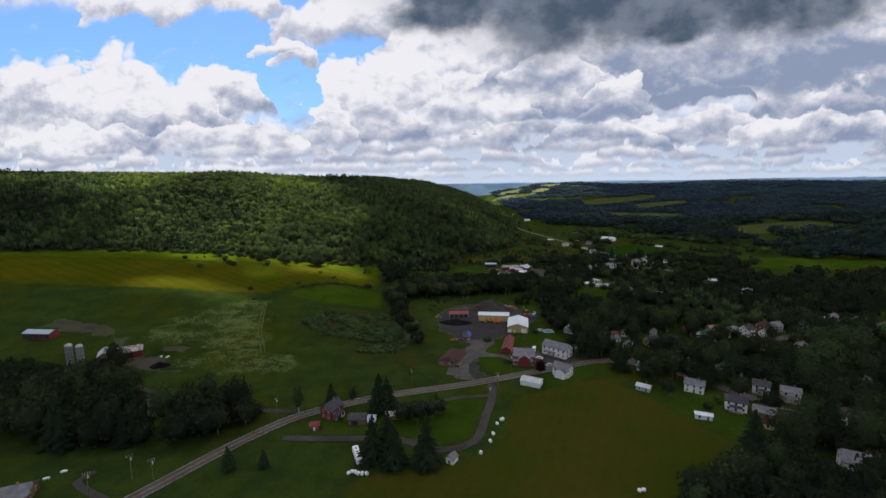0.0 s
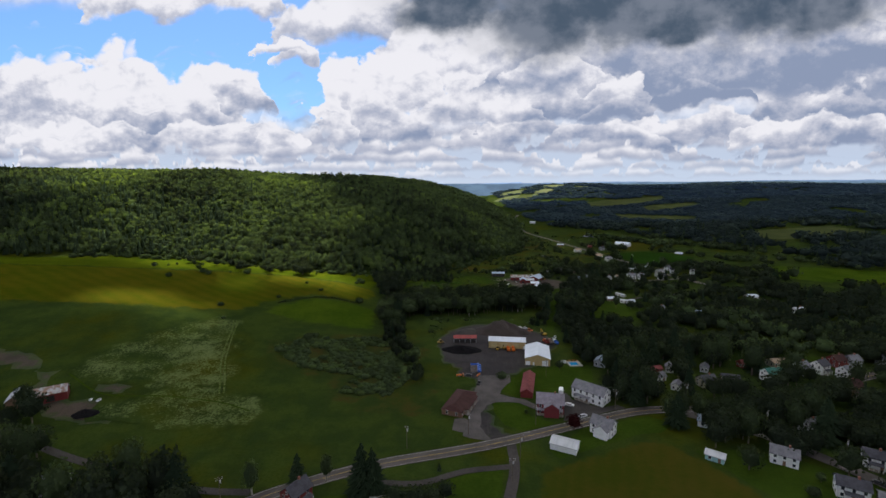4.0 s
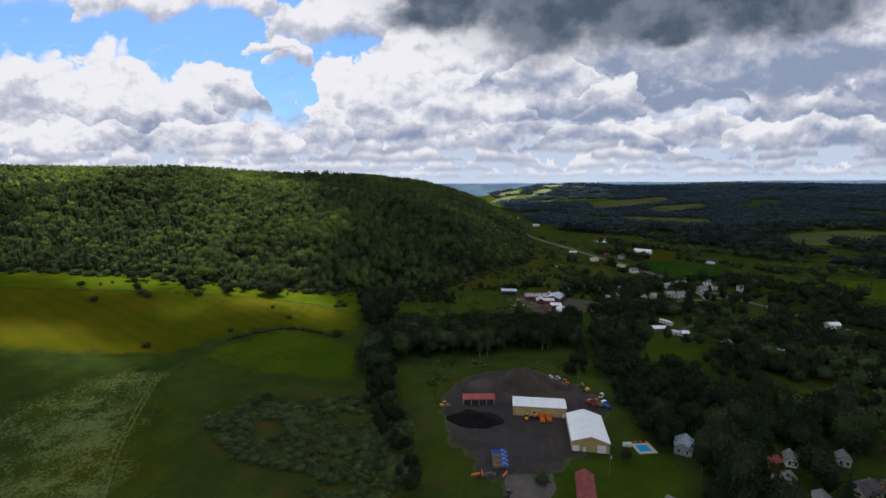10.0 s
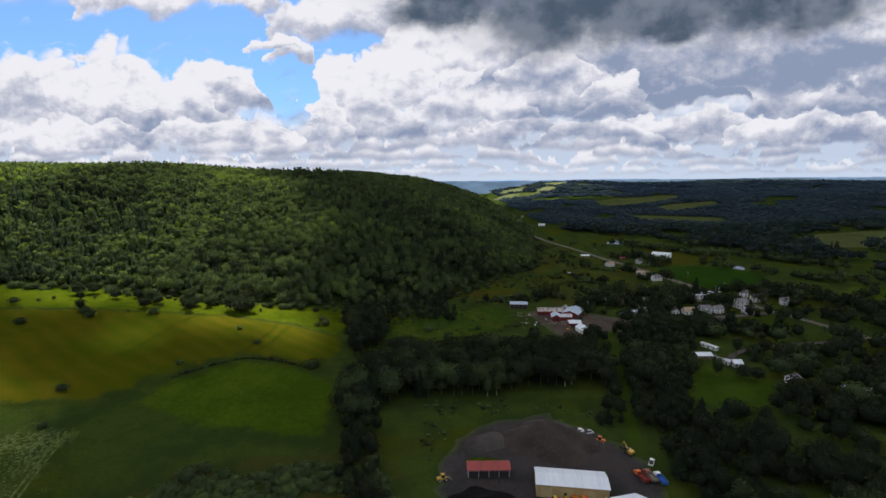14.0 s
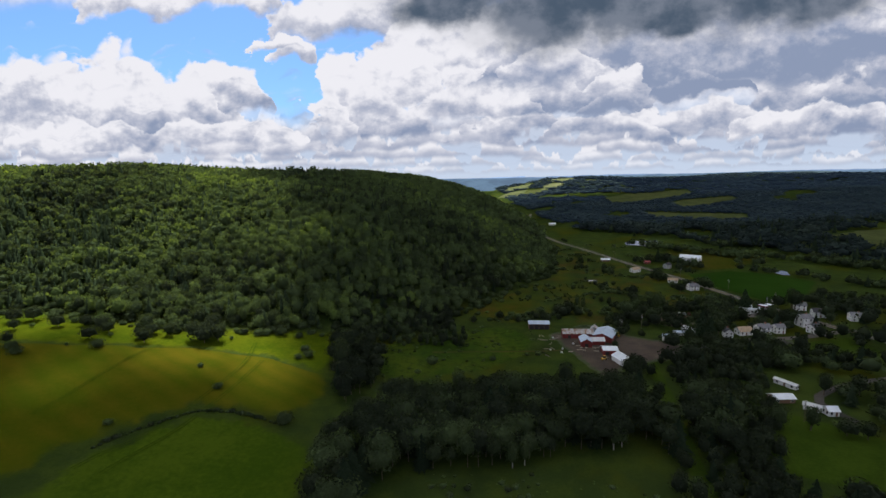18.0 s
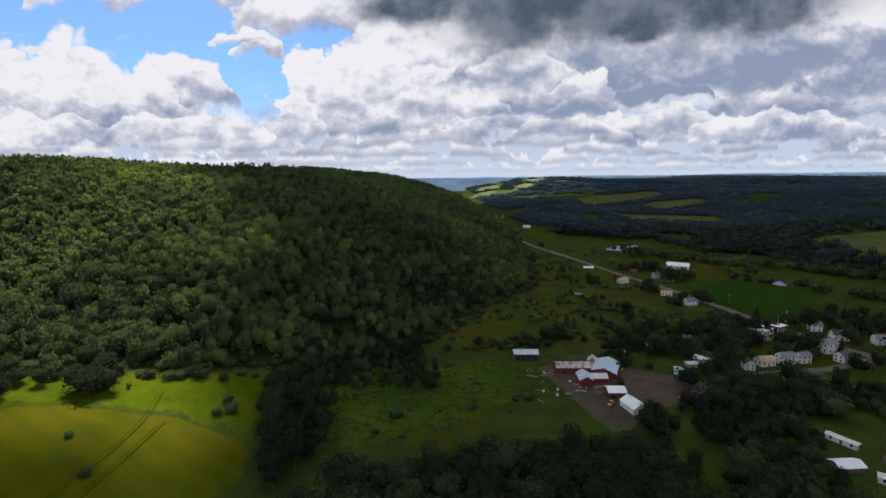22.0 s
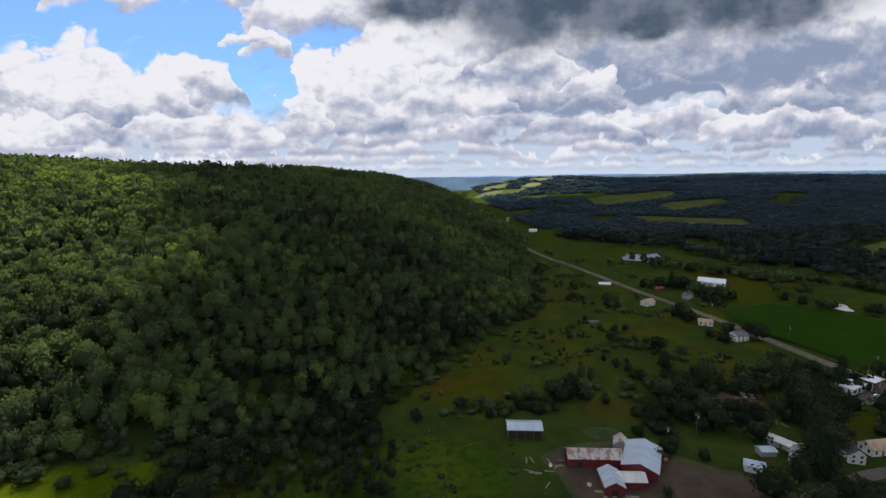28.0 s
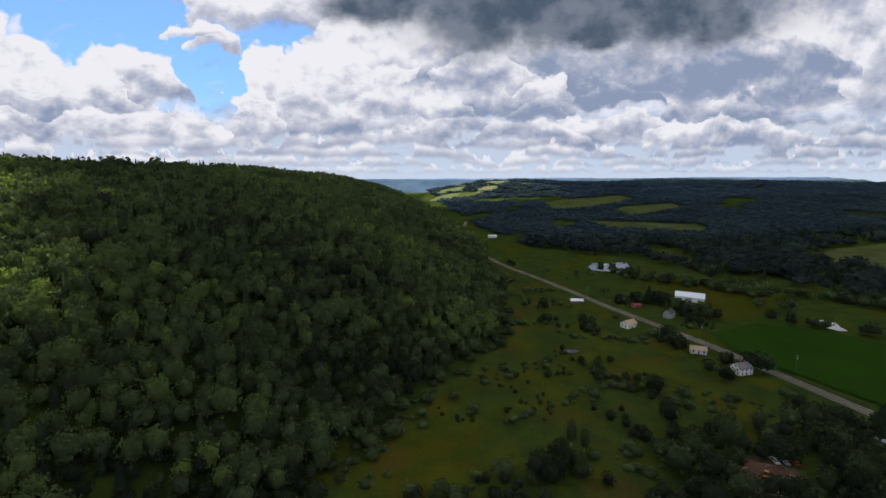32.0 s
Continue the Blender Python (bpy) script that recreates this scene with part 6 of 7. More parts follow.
# ---- single trees and shrubs ----


def limb(bm, a, b, r0, r1, k=6):
    a, b = Vector(a), Vector(b)
    d = b - a
    bmesh.ops.create_cone(bm, cap_ends=True, segments=k, radius1=r0, radius2=r1, depth=d.length, matrix=Matrix.Translation((a + b) / 2) @ d.to_track_quat("Z", "Y").to_matrix().to_4x4())


def crown_mesh(name, template, wide, tall, up, mat, tint):
    v, f = template
    me = mesh_of(name, v * (wide, wide, tall) + (0, 0, up), f, mat)
    me.attributes.new("tint", "FLOAT", "POINT").data.foreach_set("value", [tint] * len(v))
    return me


def tree_kind(name, label, template, high, wide, mat, tint, bark="bark", fir=False, group="trees", category="tree"):
    ob = new(name)
    bm = bmesh.new()
    if fir:
        limb(bm, (0, 0, -0.5), (0, 0, high * 0.9), high * 0.018, 0.03, 7)
    else:
        limb(bm, (0, 0, -0.5), (0, 0, high * 0.45), high * 0.026, high * 0.015, 8)
        for i in range(5):
            a = i * 1.26 + 0.4
            limb(bm, (0, 0, high * (0.22 + 0.04 * i)), (math.cos(a) * wide * 0.6, math.sin(a) * wide * 0.6, high * (0.5 + 0.06 * i)), high * 0.011, high * 0.004, 5)
    part("trunk", bm, M[bark], ob)
    if fir:
        part_mesh("crown", crown_mesh("crown", template, high, high, 0, M[mat], tint), ob)
    else:
        part_mesh("crown", crown_mesh("crown", template, wide, high * 0.43, high * 0.12, M[mat], tint), ob)
    return tagged(ob, label, category, group)


def shrub_kind(name, label, template, high, wide, tint, group="shrubs"):
    ob = new(name)
    bm = bmesh.new()
    for i in range(4):
        a = i * 1.57 + 0.3
        limb(bm, (0, 0, -0.2), (math.cos(a) * wide * 0.4, math.sin(a) * wide * 0.4, high * 0.5), 0.06, 0.03, 5)
    part("stems", bm, M["bark"], ob)
    part_mesh("leaves", crown_mesh("leaves", template, wide, high * 0.52, 0.0, M["leaf"], tint), ob)
    return tagged(ob, label, "shrub", group)


NB = BROAD["near"]
KIND = {"maple": tree_kind("broadleaf_tree", "full dark green broadleaf tree", NB[0], 13, 5.2, "leaf", 0.14),
        "ash": tree_kind("broadleaf_tree", "tall green broadleaf tree with an uneven crown", NB[1], 15, 4.6, "leaf", 0.24),
        "oak": tree_kind("broadleaf_tree", "broad spreading green broadleaf tree", NB[2], 12, 6.0, "leaf", 0.08),
        "poplar": tree_kind("broadleaf_tree", "slender pale-barked broadleaf tree", NB[3], 14, 3.4, "leaf", 0.38, "birch"),
        "light": tree_kind("broadleaf_tree", "lighter green broadleaf tree", NB[0], 10, 4.2, "leaf", 0.48),
        "spruce": tree_kind("conifer_tree", "tall dark pointed spruce tree", FIR["near"][0], 20, 0, "needle", 0.35, fir=True, group="conifers"),
        "fir": tree_kind("conifer_tree", "dark bluish conifer tree", FIR["near"][1], 13, 0, "needle", 0.6, fir=True, group="conifers"),
        "copper": tree_kind("copper_tree", "round dark purple-leaved garden tree", NB[2], 8.8, 3.2, "redleaf", 0.4),
        "shrub": shrub_kind("shrub", "rounded green field shrub", NB[2], 3.2, 2.2, 0.35),
        "thorn": shrub_kind("shrub", "low spreading green shrub", NB[1], 2.2, 1.9, 0.5)}
USED = set()


def plant(kind, x, y, k=1.0, turn=0.0):
    m = pose(x, y, ground_at(x, y), 0, 0, turn) @ Matrix.Diagonal((k, k, k, 1))
    if kind not in USED:
        USED.add(kind)
        KIND[kind].matrix_basis = m
        return KIND[kind]
    return copy_thing(KIND[kind], m)


rt = random.Random(11)
for x, y in ((-114, 197), (-106, 187), (-98, 193), (-90, 200), (-84, 192), (-93, 184), (-108, 204), (-122, 190), (-175, 209), (-167, 212), (-193, 237), (-158, 211), (-161, 220), (-186, 243), (-184, 214), (-199, 230)):
    plant(rt.choice(("maple", "ash", "oak", "ash")), x, y, rt.uniform(0.95, 1.2), rt.uniform(0, 360))
for kind, x, y, k in (("spruce", -17, 166, 1.05), ("spruce", -11, 168, 1.0), ("spruce", -8, 163, 0.95), ("spruce", 5.3, 164, 1.0), ("spruce", -22.3, 207, 1.0), ("spruce", -18.5, 207, 0.9), ("oak", -9, 198, 0.85), ("maple", 3.5, 201, 0.7), ("maple", -2, 197, 0.8), ("maple", 8, 205, 0.6),
                      ("maple", 127, 228, 0.8), ("maple", 163, 226, 0.95), ("light", 149, 221, 0.45), ("oak", 171, 214, 0.8), ("shrub", 141, 214, 1.1), ("ash", 138, 247, 0.9), ("maple", 147, 246, 1.0), ("oak", 158, 241, 0.9), ("fir", -74.5, 159, 0.75), ("fir", -60.8, 161, 0.8), ("spruce", -48.3, 212, 0.6), ("poplar", -63, 205, 0.8), ("poplar", -38, 214, 0.85), ("fir", -40, 198, 0.35), ("fir", 5, 222, 0.35), ("copper", 65, 254.6, 1.0), ("light", 45, 268, 0.62), ("shrub", 36, 308, 1.3), ("maple", 72, 323, 0.45),
                      ("spruce", 158.5, 575, 1.0), ("spruce", 163, 572, 0.9), ("oak", 195, 618, 0.9), ("maple", 189, 612, 0.8), ("fir", 196, 640, 0.6), ("fir", 203, 642, 0.6), ("spruce", 226, 642, 0.9), ("maple", 234, 712, 0.75), ("maple", 226, 716, 0.85), ("oak", 209, 772, 0.9), ("maple", 246, 800, 0.7), ("maple", 238, 866, 0.8), ("spruce", 246, 862, 0.8), ("maple", 252, 858, 0.7),
                      ("oak", -164, 531, 1.0), ("maple", -172, 534, 1.0), ("maple", -158, 536, 0.85), ("light", -152, 541, 0.7), ("maple", -196, 522, 0.75), ("oak", -202, 528, 0.7), ("light", -220, 526, 0.8), ("oak", -228, 520, 0.7), ("shrub", -246, 492, 1.4), ("shrub", -136, 556, 1.3), ("light", -232, 508, 0.6), ("shrub", -215, 510, 1.5), ("shrub", -272, 470, 1.3), ("shrub", -255, 498, 1.5),
                      ("maple", -262, 503, 0.6), ("maple", -190, 536, 0.6), ("light", -180, 545, 0.7), ("ash", -75, 523, 0.85), ("ash", -72, 516, 0.9), ("ash", -78, 530, 0.8), ("maple", -66, 511, 0.6), ("shrub", -60, 500, 1.2), ("shrub", -103, 538, 1.2), ("shrub", -98, 530, 1.4), ("shrub", -103, 526, 1.0), ("light", -206, 540, 0.45),
                      ("shrub", -22, 534, 1.6), ("light", -20, 537, 0.55), ("shrub", 44.6, 548, 0.9), ("shrub", 15, 540, 0.9), ("thorn", -30, 520, 1.2), ("thorn", -148, 500, 0.8), ("shrub", -84, 458, 1.6), ("shrub", -95, 355, 1.6), ("shrub", -92, 360, 1.2), ("shrub", -127, 480, 0.9), ("shrub", -165, 372, 0.8), ("thorn", -152, 440, 0.9), ("shrub", -182, 400, 1.1),
                      ("shrub", 48, 699, 1.2), ("thorn", 30.5, 684, 1.2), ("poplar", 93, 652, 0.9), ("poplar", 97, 648, 0.8), ("maple", 136, 626, 0.6), ("maple", 150, 676, 0.6), ("light", 152, 670, 0.5), ("maple", 216, 672, 0.6), ("maple", 221, 654, 0.75), ("shrub", 60, 637, 1.8), ("thorn", 35, 630, 1.5), ("maple", 146, 857, 0.75), ("maple", 162, 809, 0.7), ("light", 117, 733, 0.5), ("maple", 131, 715, 0.55), ("light", 149, 700, 0.6),
                      ("maple", 25, 622, 0.6), ("light", 30, 625, 0.5), ("oak", 4, 614, 0.5), ("spruce", -240, 224, 0.8), ("maple", -205, 228, 0.9), ("oak", -192, 236, 0.9), ("maple", -222, 232, 0.8), ("maple", -182, 226, 0.9), ("ash", -196, 250, 0.8), ("maple", 96, 560, 0.4), ("poplar", 60, 447, 0.9), ("poplar", 64, 449, 0.8), ("poplar", 17, 434, 0.85), ("poplar", 22, 436, 0.8)):
    plant(kind, x, y, k * rt.uniform(0.94, 1.06), rt.uniform(0, 360))

for x, y in ((112, 264), (119, 267), (126, 266), (133, 268), (141, 270), (148, 271), (156, 273), (164, 274), (171, 277), (179, 280), (187, 284), (195, 287), (128, 259), (143, 263), (158, 265), (174, 270), (190, 277), (205, 292), (216, 297), (228, 303)):
    plant(rt.choice(("maple", "ash", "oak", "maple")), x, y, rt.uniform(0.7, 0.95), rt.uniform(0, 360))

for x, y in ((206, 645), (211, 640), (176, 586), (179, 598), (194, 606), (185, 614), (231, 604), (234, 602), (228, 611), (224, 615), (268, 645), (268, 649), (258, 650), (285, 639), (291, 638), (146, 565), (154, 555), (158, 551), (144, 552), (164, 553), (166, 548), (203, 704), (230, 712), (202, 752), (172, 634), (180, 636), (137, 636), (157, 644), (156, 696)):
    plant(rt.choice(("maple", "oak", "maple", "ash")), x, y, rt.uniform(0.7, 1.05), rt.uniform(0, 360))
for x, y in ((286, 665), (261, 580), (268, 608), (256, 570), (174, 535), (181, 531), (148, 543), (157, 543), (135, 543), (132, 524), (158, 528), (180, 496), (189, 493), (197, 496), (150, 463), (162, 459), (168, 456), (136, 463), (132, 472), (131, 482), (127, 492), (114, 481)):
    plant(rt.choice(("maple", "oak", "light", "ash")), x, y, rt.uniform(0.5, 0.85), rt.uniform(0, 360))

for x, y, k in ((-310, 503, 0.4), (-302, 513, 0.55), (-297, 520, 0.5), (-280, 524, 0.45), (-274, 530, 0.55), (-261, 534, 0.5), (-234, 536, 0.55), (-226, 532, 0.4), (-207, 540, 0.6), (-200, 536, 0.5), (-192, 541, 0.4), (-174, 545, 0.75), (-166, 540, 0.65), (-168, 549, 0.7), (-129, 562, 0.35), (-384, 540, 0.5), (-401, 528, 0.5), (-292, 536, 0.6), (-284, 541, 0.55), (-248, 540, 0.45), (-216, 546, 0.55), (-151, 551, 0.45), (-72, 545, 0.7), (-76, 538, 0.8)):
    plant(rt.choice(("maple", "oak", "light", "oak")), x, y, k * rt.uniform(1.15, 1.6), rt.uniform(0, 360))

# gardens of the village: trees stand thick between the houses
HOUSES = np.array([(row[1], row[2]) for row in V] + [(57.5, 274), (80.5, 286), (77.8, 253), (57.8, 240), (60.5, 342), (49.6, 297), (94, 540), (90, 552), (86, 570), (53, 604)])
CLEAR = [[(36, 185), (43, 222), (70, 238), (98, 252), (110, 243), (119, 228), (131, 203), (141, 180), (124, 158), (84, 130), (50, 110), (20, 168)],
         [(64, 250), (86, 264), (104, 270), (116, 262), (104, 252), (92, 249), (70, 238)], [(204, 338), (230, 352), (262, 342), (250, 328), (228, 328)], [(116, 436), (150, 418), (178, 452), (160, 470), (130, 480)],
         [(112, 240), (128, 242), (148, 238), (171, 224), (172, 206), (158, 190), (140, 178), (126, 205)]]
xs, ys, r = scatter(92, 345, 120, 352, 7.6, 71)
keep = (road_gap(xs, ys) > 3.0) & (xs > 92 + (ys < 150) * 55)
keep &= open_view(xs, ys)
for poly in CLEAR:
    keep &= ~inside(poly, xs, ys)
keep &= waves(xs, ys, 60, 72) > -0.22
order = np.argsort(flight_gap(xs[keep], ys[keep]))
vx, vy = xs[keep][order], ys[keep][order]
for x, y in zip(vx[:165], vy[:165]):
    plant(rt.choice(("maple", "maple", "oak", "ash", "maple", "spruce", "oak", "ash", "light")), x, y, rt.uniform(0.72, 1.12), rt.uniform(0, 360))
if len(vx) > 165:
    grow("village_trees", vx[165:], vy[165:], r, 14.0, "garden trees standing thick round the village houses", 0.1, (-0.15, 0.20), 0.45)
xs, ys, r = scatter(120, 345, 352, 705, 9.5, 73)
keep = (road_gap(xs, ys) > 4.0) & (waves(xs, ys, 80, 74) > np.where(xs > 195, np.where(ys > 500, -0.12, -0.34), np.where(ys > 500, 0.02, -0.12)))
keep &= (xs > 126) | (ys < 420)
keep &= ~((xs > 236) & (ys > 660)) & ~((xs < 252) & (ys > 660))
keep &= open_view(xs, ys) & (np.abs(xs - STRIP(ys)) > 3.6)
for poly in CLEAR:
    keep &= ~inside(poly, xs, ys)
grow("orchard_trees", xs[keep], ys[keep], r, 10.5, "scattered trees between the village and the valley road", 0.1, (-0.15, 0.22), 0.45, limits=(120, 200, 900))

# shrubs of the marshy meadow and of the slope
xs, ys, r = scatter(-10, 250, 590, 1010, 6.5, 75)
keep = (xs > east_foot(ys) + 6) & (road_gap(xs, ys) > 9) & (waves(xs, ys, 70, 76) + 0.5 * waves(xs, ys, 24, 77) > 0.34)
keep &= ~((xs < 175) & (ys < 606) & (xs > 40))
for hx, hy in HOUSES:
    keep &= np.hypot(xs - hx, ys - hy) > 11
spots = [(BROAD["mid" if y < 760 else "far"][r.randint(2)], x, y, -0.2, w * 1.1, w * 0.62, r.uniform(0, 6.28), r.uniform(0.25, 0.65)) for x, y, w in zip(xs[keep], ys[keep], r.uniform(0.9, 3.4, keep.sum()))]
CLUMPS = [(89, 635, 8, 9), (67, 622, 8, 6), (57, 626, 7, 5), (40, 625, 7, 4.5), (120, 670, 7, 5), (152, 697, 7, 5), (148, 713, 7, 5), (136, 728, 7, 5), (110, 722, 7, 4.5), (127, 750, 7, 4), (149, 648, 8, 8), (157, 642, 8, 8), (138, 644, 8, 7), (132, 653, 8, 6), (107, 614, 8, 6), (116, 607, 8, 7), (116, 596, 8, 7), (104, 591, 8, 6), (157, 798, 8, 8), (137, 819, 8, 7), (142, 868, 8, 6), (82, 641, 8, 7)]
CLUMPS += [(161, 1057, 8, 8), (204, 760, 8, 9), (216, 724, 8, 8), (236, 723, 8, 8), (232, 863, 8, 8), (255, 871, 8, 9), (219, 864, 8, 7), (259, 801, 7, 4), (248, 807, 7, 4), (81, 715, 7, 3), (80, 686, 7, 3), (50, 677, 7, 3), (88, 685, 7, 3), (212, 665, 8, 7), (218, 654, 8, 8), (213, 641, 8, 8), (195, 642, 8, 7), (193, 628, 8, 8), (202, 623, 8, 9), (181, 607, 8, 8), (186, 600, 8, 9), (173, 614, 8, 7)]
for cx_, cy_, n_c, hi_c in CLUMPS:
    for _ in range(n_c):
        x, y = cx_ + r.normal() * 6, cy_ + r.normal() * 6
        hi_t = hi_c * r.uniform(0.55, 1.2)
        if np.min(np.hypot(HOUSES[:, 0] - x, HOUSES[:, 1] - y)) > 9 and road_gap(np.array([x]), np.array([y]))[0] > 6:
            spots.append((BROAD["mid"][r.randint(3)], x, y, -0.2, hi_t * 0.42, hi_t * 0.47, r.uniform(0, 6.28), r.uniform(0.0, 0.30)))
stand("marsh_shrubs", M["leaf"], spots, "clumps of low shrubs in the marshy meadow", "shrubs")
SCRUB = [(-114, 340), (-76, 366), (-31, 378), (-15, 350), (-17, 310), (-26, 284), (-54, 286), (-50, 310), (-88, 315)]
xs, ys, r = scatter(-118, -12, 282, 382, 2.5, 78)
keep = inside(SCRUB, xs, ys) & (waves(xs, ys, 40, 79) + 0.6 * waves(xs, ys, 12, 80) > -0.22)
spots = [(BROAD["mid"][r.randint(3)], x, y, z - 0.5, w * 1.1, w * 0.55, r.uniform(0, 6.28), r.uniform(0.30, 0.72)) for x, y, z, w in zip(xs[keep], ys[keep], land(xs[keep], ys[keep]), r.uniform(0.9, 2.4, keep.sum()) * (1.15 + 0.45 * waves(xs[keep], ys[keep], 26, 87)))]
stand("scrub", M["leaf"], spots, "dense low scrub on the old pasture", "shrubs")
line = spline([(-146, 425), (-137, 442), (-124, 458), (-105, 461), (-86, 457)], 2.2)
r = np.random.RandomState(81)
spots = [(BROAD["mid"][r.randint(3)], x + r.uniform(-.6, .6), y + r.uniform(-.6, .6), ground_at(x, y) - 0.2, w * 1.1, w * 0.6, r.uniform(0, 6.28), r.uniform(0.15, 0.4)) for (x, y), w in zip(line, r.uniform(0.6, 1.5, len(line)))]
stand("hedge", M["leaf"], spots, "low dark hedge between two fields", "hedge")
xs, ys, r = scatter(256, 520, 640, 1000, 8.5, 83)
keep = (waves(xs, ys, 95, 84) + 0.5 * waves(xs, ys, 30, 85) > 0.30) & (road_gap(xs, ys) > 8) & ~inside([(240, 782), (300, 800), (345, 772), (358, 738), (290, 660), (256, 660)], xs, ys)
keep &= np.hypot(xs - 290, ys - 868) > 24
keep &= np.hypot(xs - 356, ys - 785) > 16
grow("field_copse", xs[keep], ys[keep], r, 10, "dark tree clumps among the open fields", 0.1, (0.05, 0.4), 0.5)
# tussocks in the hill meadow and round the yard
xs, ys, r = scatter(-75, 70, 505, 610, 4.2, 91)
keep = inside([(-72, 560), (-30, 586), (10, 606), (40, 600), (56, 585), (56, 548), (10, 525), (-40, 505), (-60, 520)], xs, ys) & (waves(xs, ys, 32, 92) + 0.6 * waves(xs, ys, 11, 93) > 0.18)
xs2, ys2, _ = scatter(-14, 100, 380, 432, 4.4, 94)
keep2 = (waves(xs2, ys2, 30, 95) + 0.5 * waves(xs2, ys2, 12, 96) > 0.12) & ~((np.hypot((xs2 - 37) / 46, (ys2 - 366) / 54) < 1)) & (np.abs(xs2 - STRIP(ys2)) > 4)
xs, ys = np.concatenate([xs[keep], xs2[keep2]]), np.concatenate([ys[keep], ys2[keep2]])
spots = [(BROAD["far"][r.randint(2)], x, y, z - 0.25, w * 1.2, w * 0.45, r.uniform(0, 6.28), r.uniform(0.1, 0.5)) for x, y, z, w in zip(xs, ys, land(xs, ys), r.uniform(0.4, 1.5, len(xs)))]
stand("tussocks", M["leaf"], spots, "low weedy tussocks in the rough grass", "weeds")
# brushy edge along the wood's foot
xs, ys, r = scatter(-420, 170, 470, 1000, 4.6, 82)
near_s, near_e = ys - south_foot(xs), east_foot(ys) - xs
keep = ((near_s > -5 + 9 * waves(xs, ys, 36, 86)) & (near_s < 17) & (xs < -60) | (np.abs(near_e + 3) < 6) & (ys > 600)) & (r.uniform(0, 1, xs.size) < 0.42)
spots = [(BROAD["mid"][r.randint(3)], x, y, z - 0.3, w * 0.95, w * 0.62, r.uniform(0, 6.28), r.uniform(0.25, 0.6)) for x, y, z, w in zip(xs[keep], ys[keep], land(xs[keep], ys[keep]), r.uniform(1.4, 5.6, keep.sum()))]
stand("wood_edge_shrubs", M["leaf"], spots, "bushes along the foot of the wood", "shrubs")

# ---- water ----
plot("pond", [(257, 1012), (276, 1002), (296, 990), (312, 1020), (326, 1058), (300, 1052), (278, 1056), (262, 1036)], M["water"], "still pond that mirrors the bright sky", "pond", 0.30, 9.0, 1.5)
plot("stream_bend", [(346, 774), (343, 784), (349, 796), (357, 800), (361, 792), (355, 782), (352, 774)], M["water"], "bright bend of a slow stream", "stream", 0.30, 4.0, 0.6)
plot("marsh_water", [(124, 756), (132, 760), (140, 757), (134, 752)], M["water"], "small open pool in the marsh", "pool", 0.35, 3.0, 0.5)

# ---- heaps in the yard ----


def heap(name, label, x, y, rx, ry, high, mat, turn=0.0, seed=1):
    k, rings = 40, 10
    verts, faces = [(0, 0, high)], []
    for i in range(1, rings + 1):
        f = i / rings
        for j in range(k):
            a = 6.2832 * j / k
            wob_ = 1 + 0.24 * float(waves(math.cos(a) * 40, math.sin(a) * 40, 50, seed))
            z = high * (1 - f) ** 1.1 * (1 + 0.22 * float(waves(math.cos(a) * f * 60, math.sin(a) * f * 60, 26, seed + 1))) - (0.1 if i == rings else 0)
            verts.append((math.cos(a) * rx * f * wob_, math.sin(a) * ry * f * wob_, z))
    for j in range(k):
        faces.append((0, 1 + j, 1 + (j + 1) % k))
        for i in range(rings - 1):
            a, b = 1 + i * k + j, 1 + i * k + (j + 1) % k
            faces.append((a, a + k, b + k, b))
    ob = new(name, mesh_of(name, verts, faces, M[mat], True))
    ob.matrix_world = pose(x, y, ground_at(x, y) + 0.1, 0, 0, turn)
    return tagged(ob, label, "heap")


heap("mound", "wide heap of black asphalt millings", 12, 354, 13.5, 8.5, 3.0, "coal", -8, 3)
heap("mound", "great sloping heap of brown gravel", 42, 394, 21, 15, 9.5, "dirt", -12, 5)
heap("mound", "low heap of grey gravel behind the shed", 16, 392, 10, 7, 2.2, "gravel", 20, 7)
heap("earth_heap", "grassy earth bank behind the shed", 13, 378, 8, 3, 1.6, "turf", 0, 8)
heap("wood_chip_heap", "pale heap of fresh wood chips", 157, 620, 4, 3, 1.8, "wall_tan", 0, 9)
heap("dirt_mound", "brown mound of dirt behind the barns", 88, 602, 9, 5, 2.2, "churned", 0, 10)
heap("manure_heap", "dark heap in the old farmyard", -168, 252, 6, 4.5, 2.4, "coal", 0, 12)

# ---- vehicles, machines, small things ----


def wheels(ob, spots, r_, wd):
    for x, y in spots:
        bm = bmesh.new()
        bmesh.ops.create_cone(bm, cap_ends=True, segments=14, radius1=r_, radius2=r_, depth=wd, matrix=Matrix.Translation((x, y, r_)) @ Matrix.Rotation(radians(90), 4, "X"))
        w = part("wheel", bm, M["rubber"], ob)
        bm = bmesh.new()
        bmesh.ops.create_cone(bm, cap_ends=True, segments=10, radius1=r_ * 0.5, radius2=r_ * 0.5, depth=wd + 0.04, matrix=Matrix.Translation((x, y, r_)) @ Matrix.Rotation(radians(90), 4, "X"))
        part("rim", bm, M["paint_silver"], w)


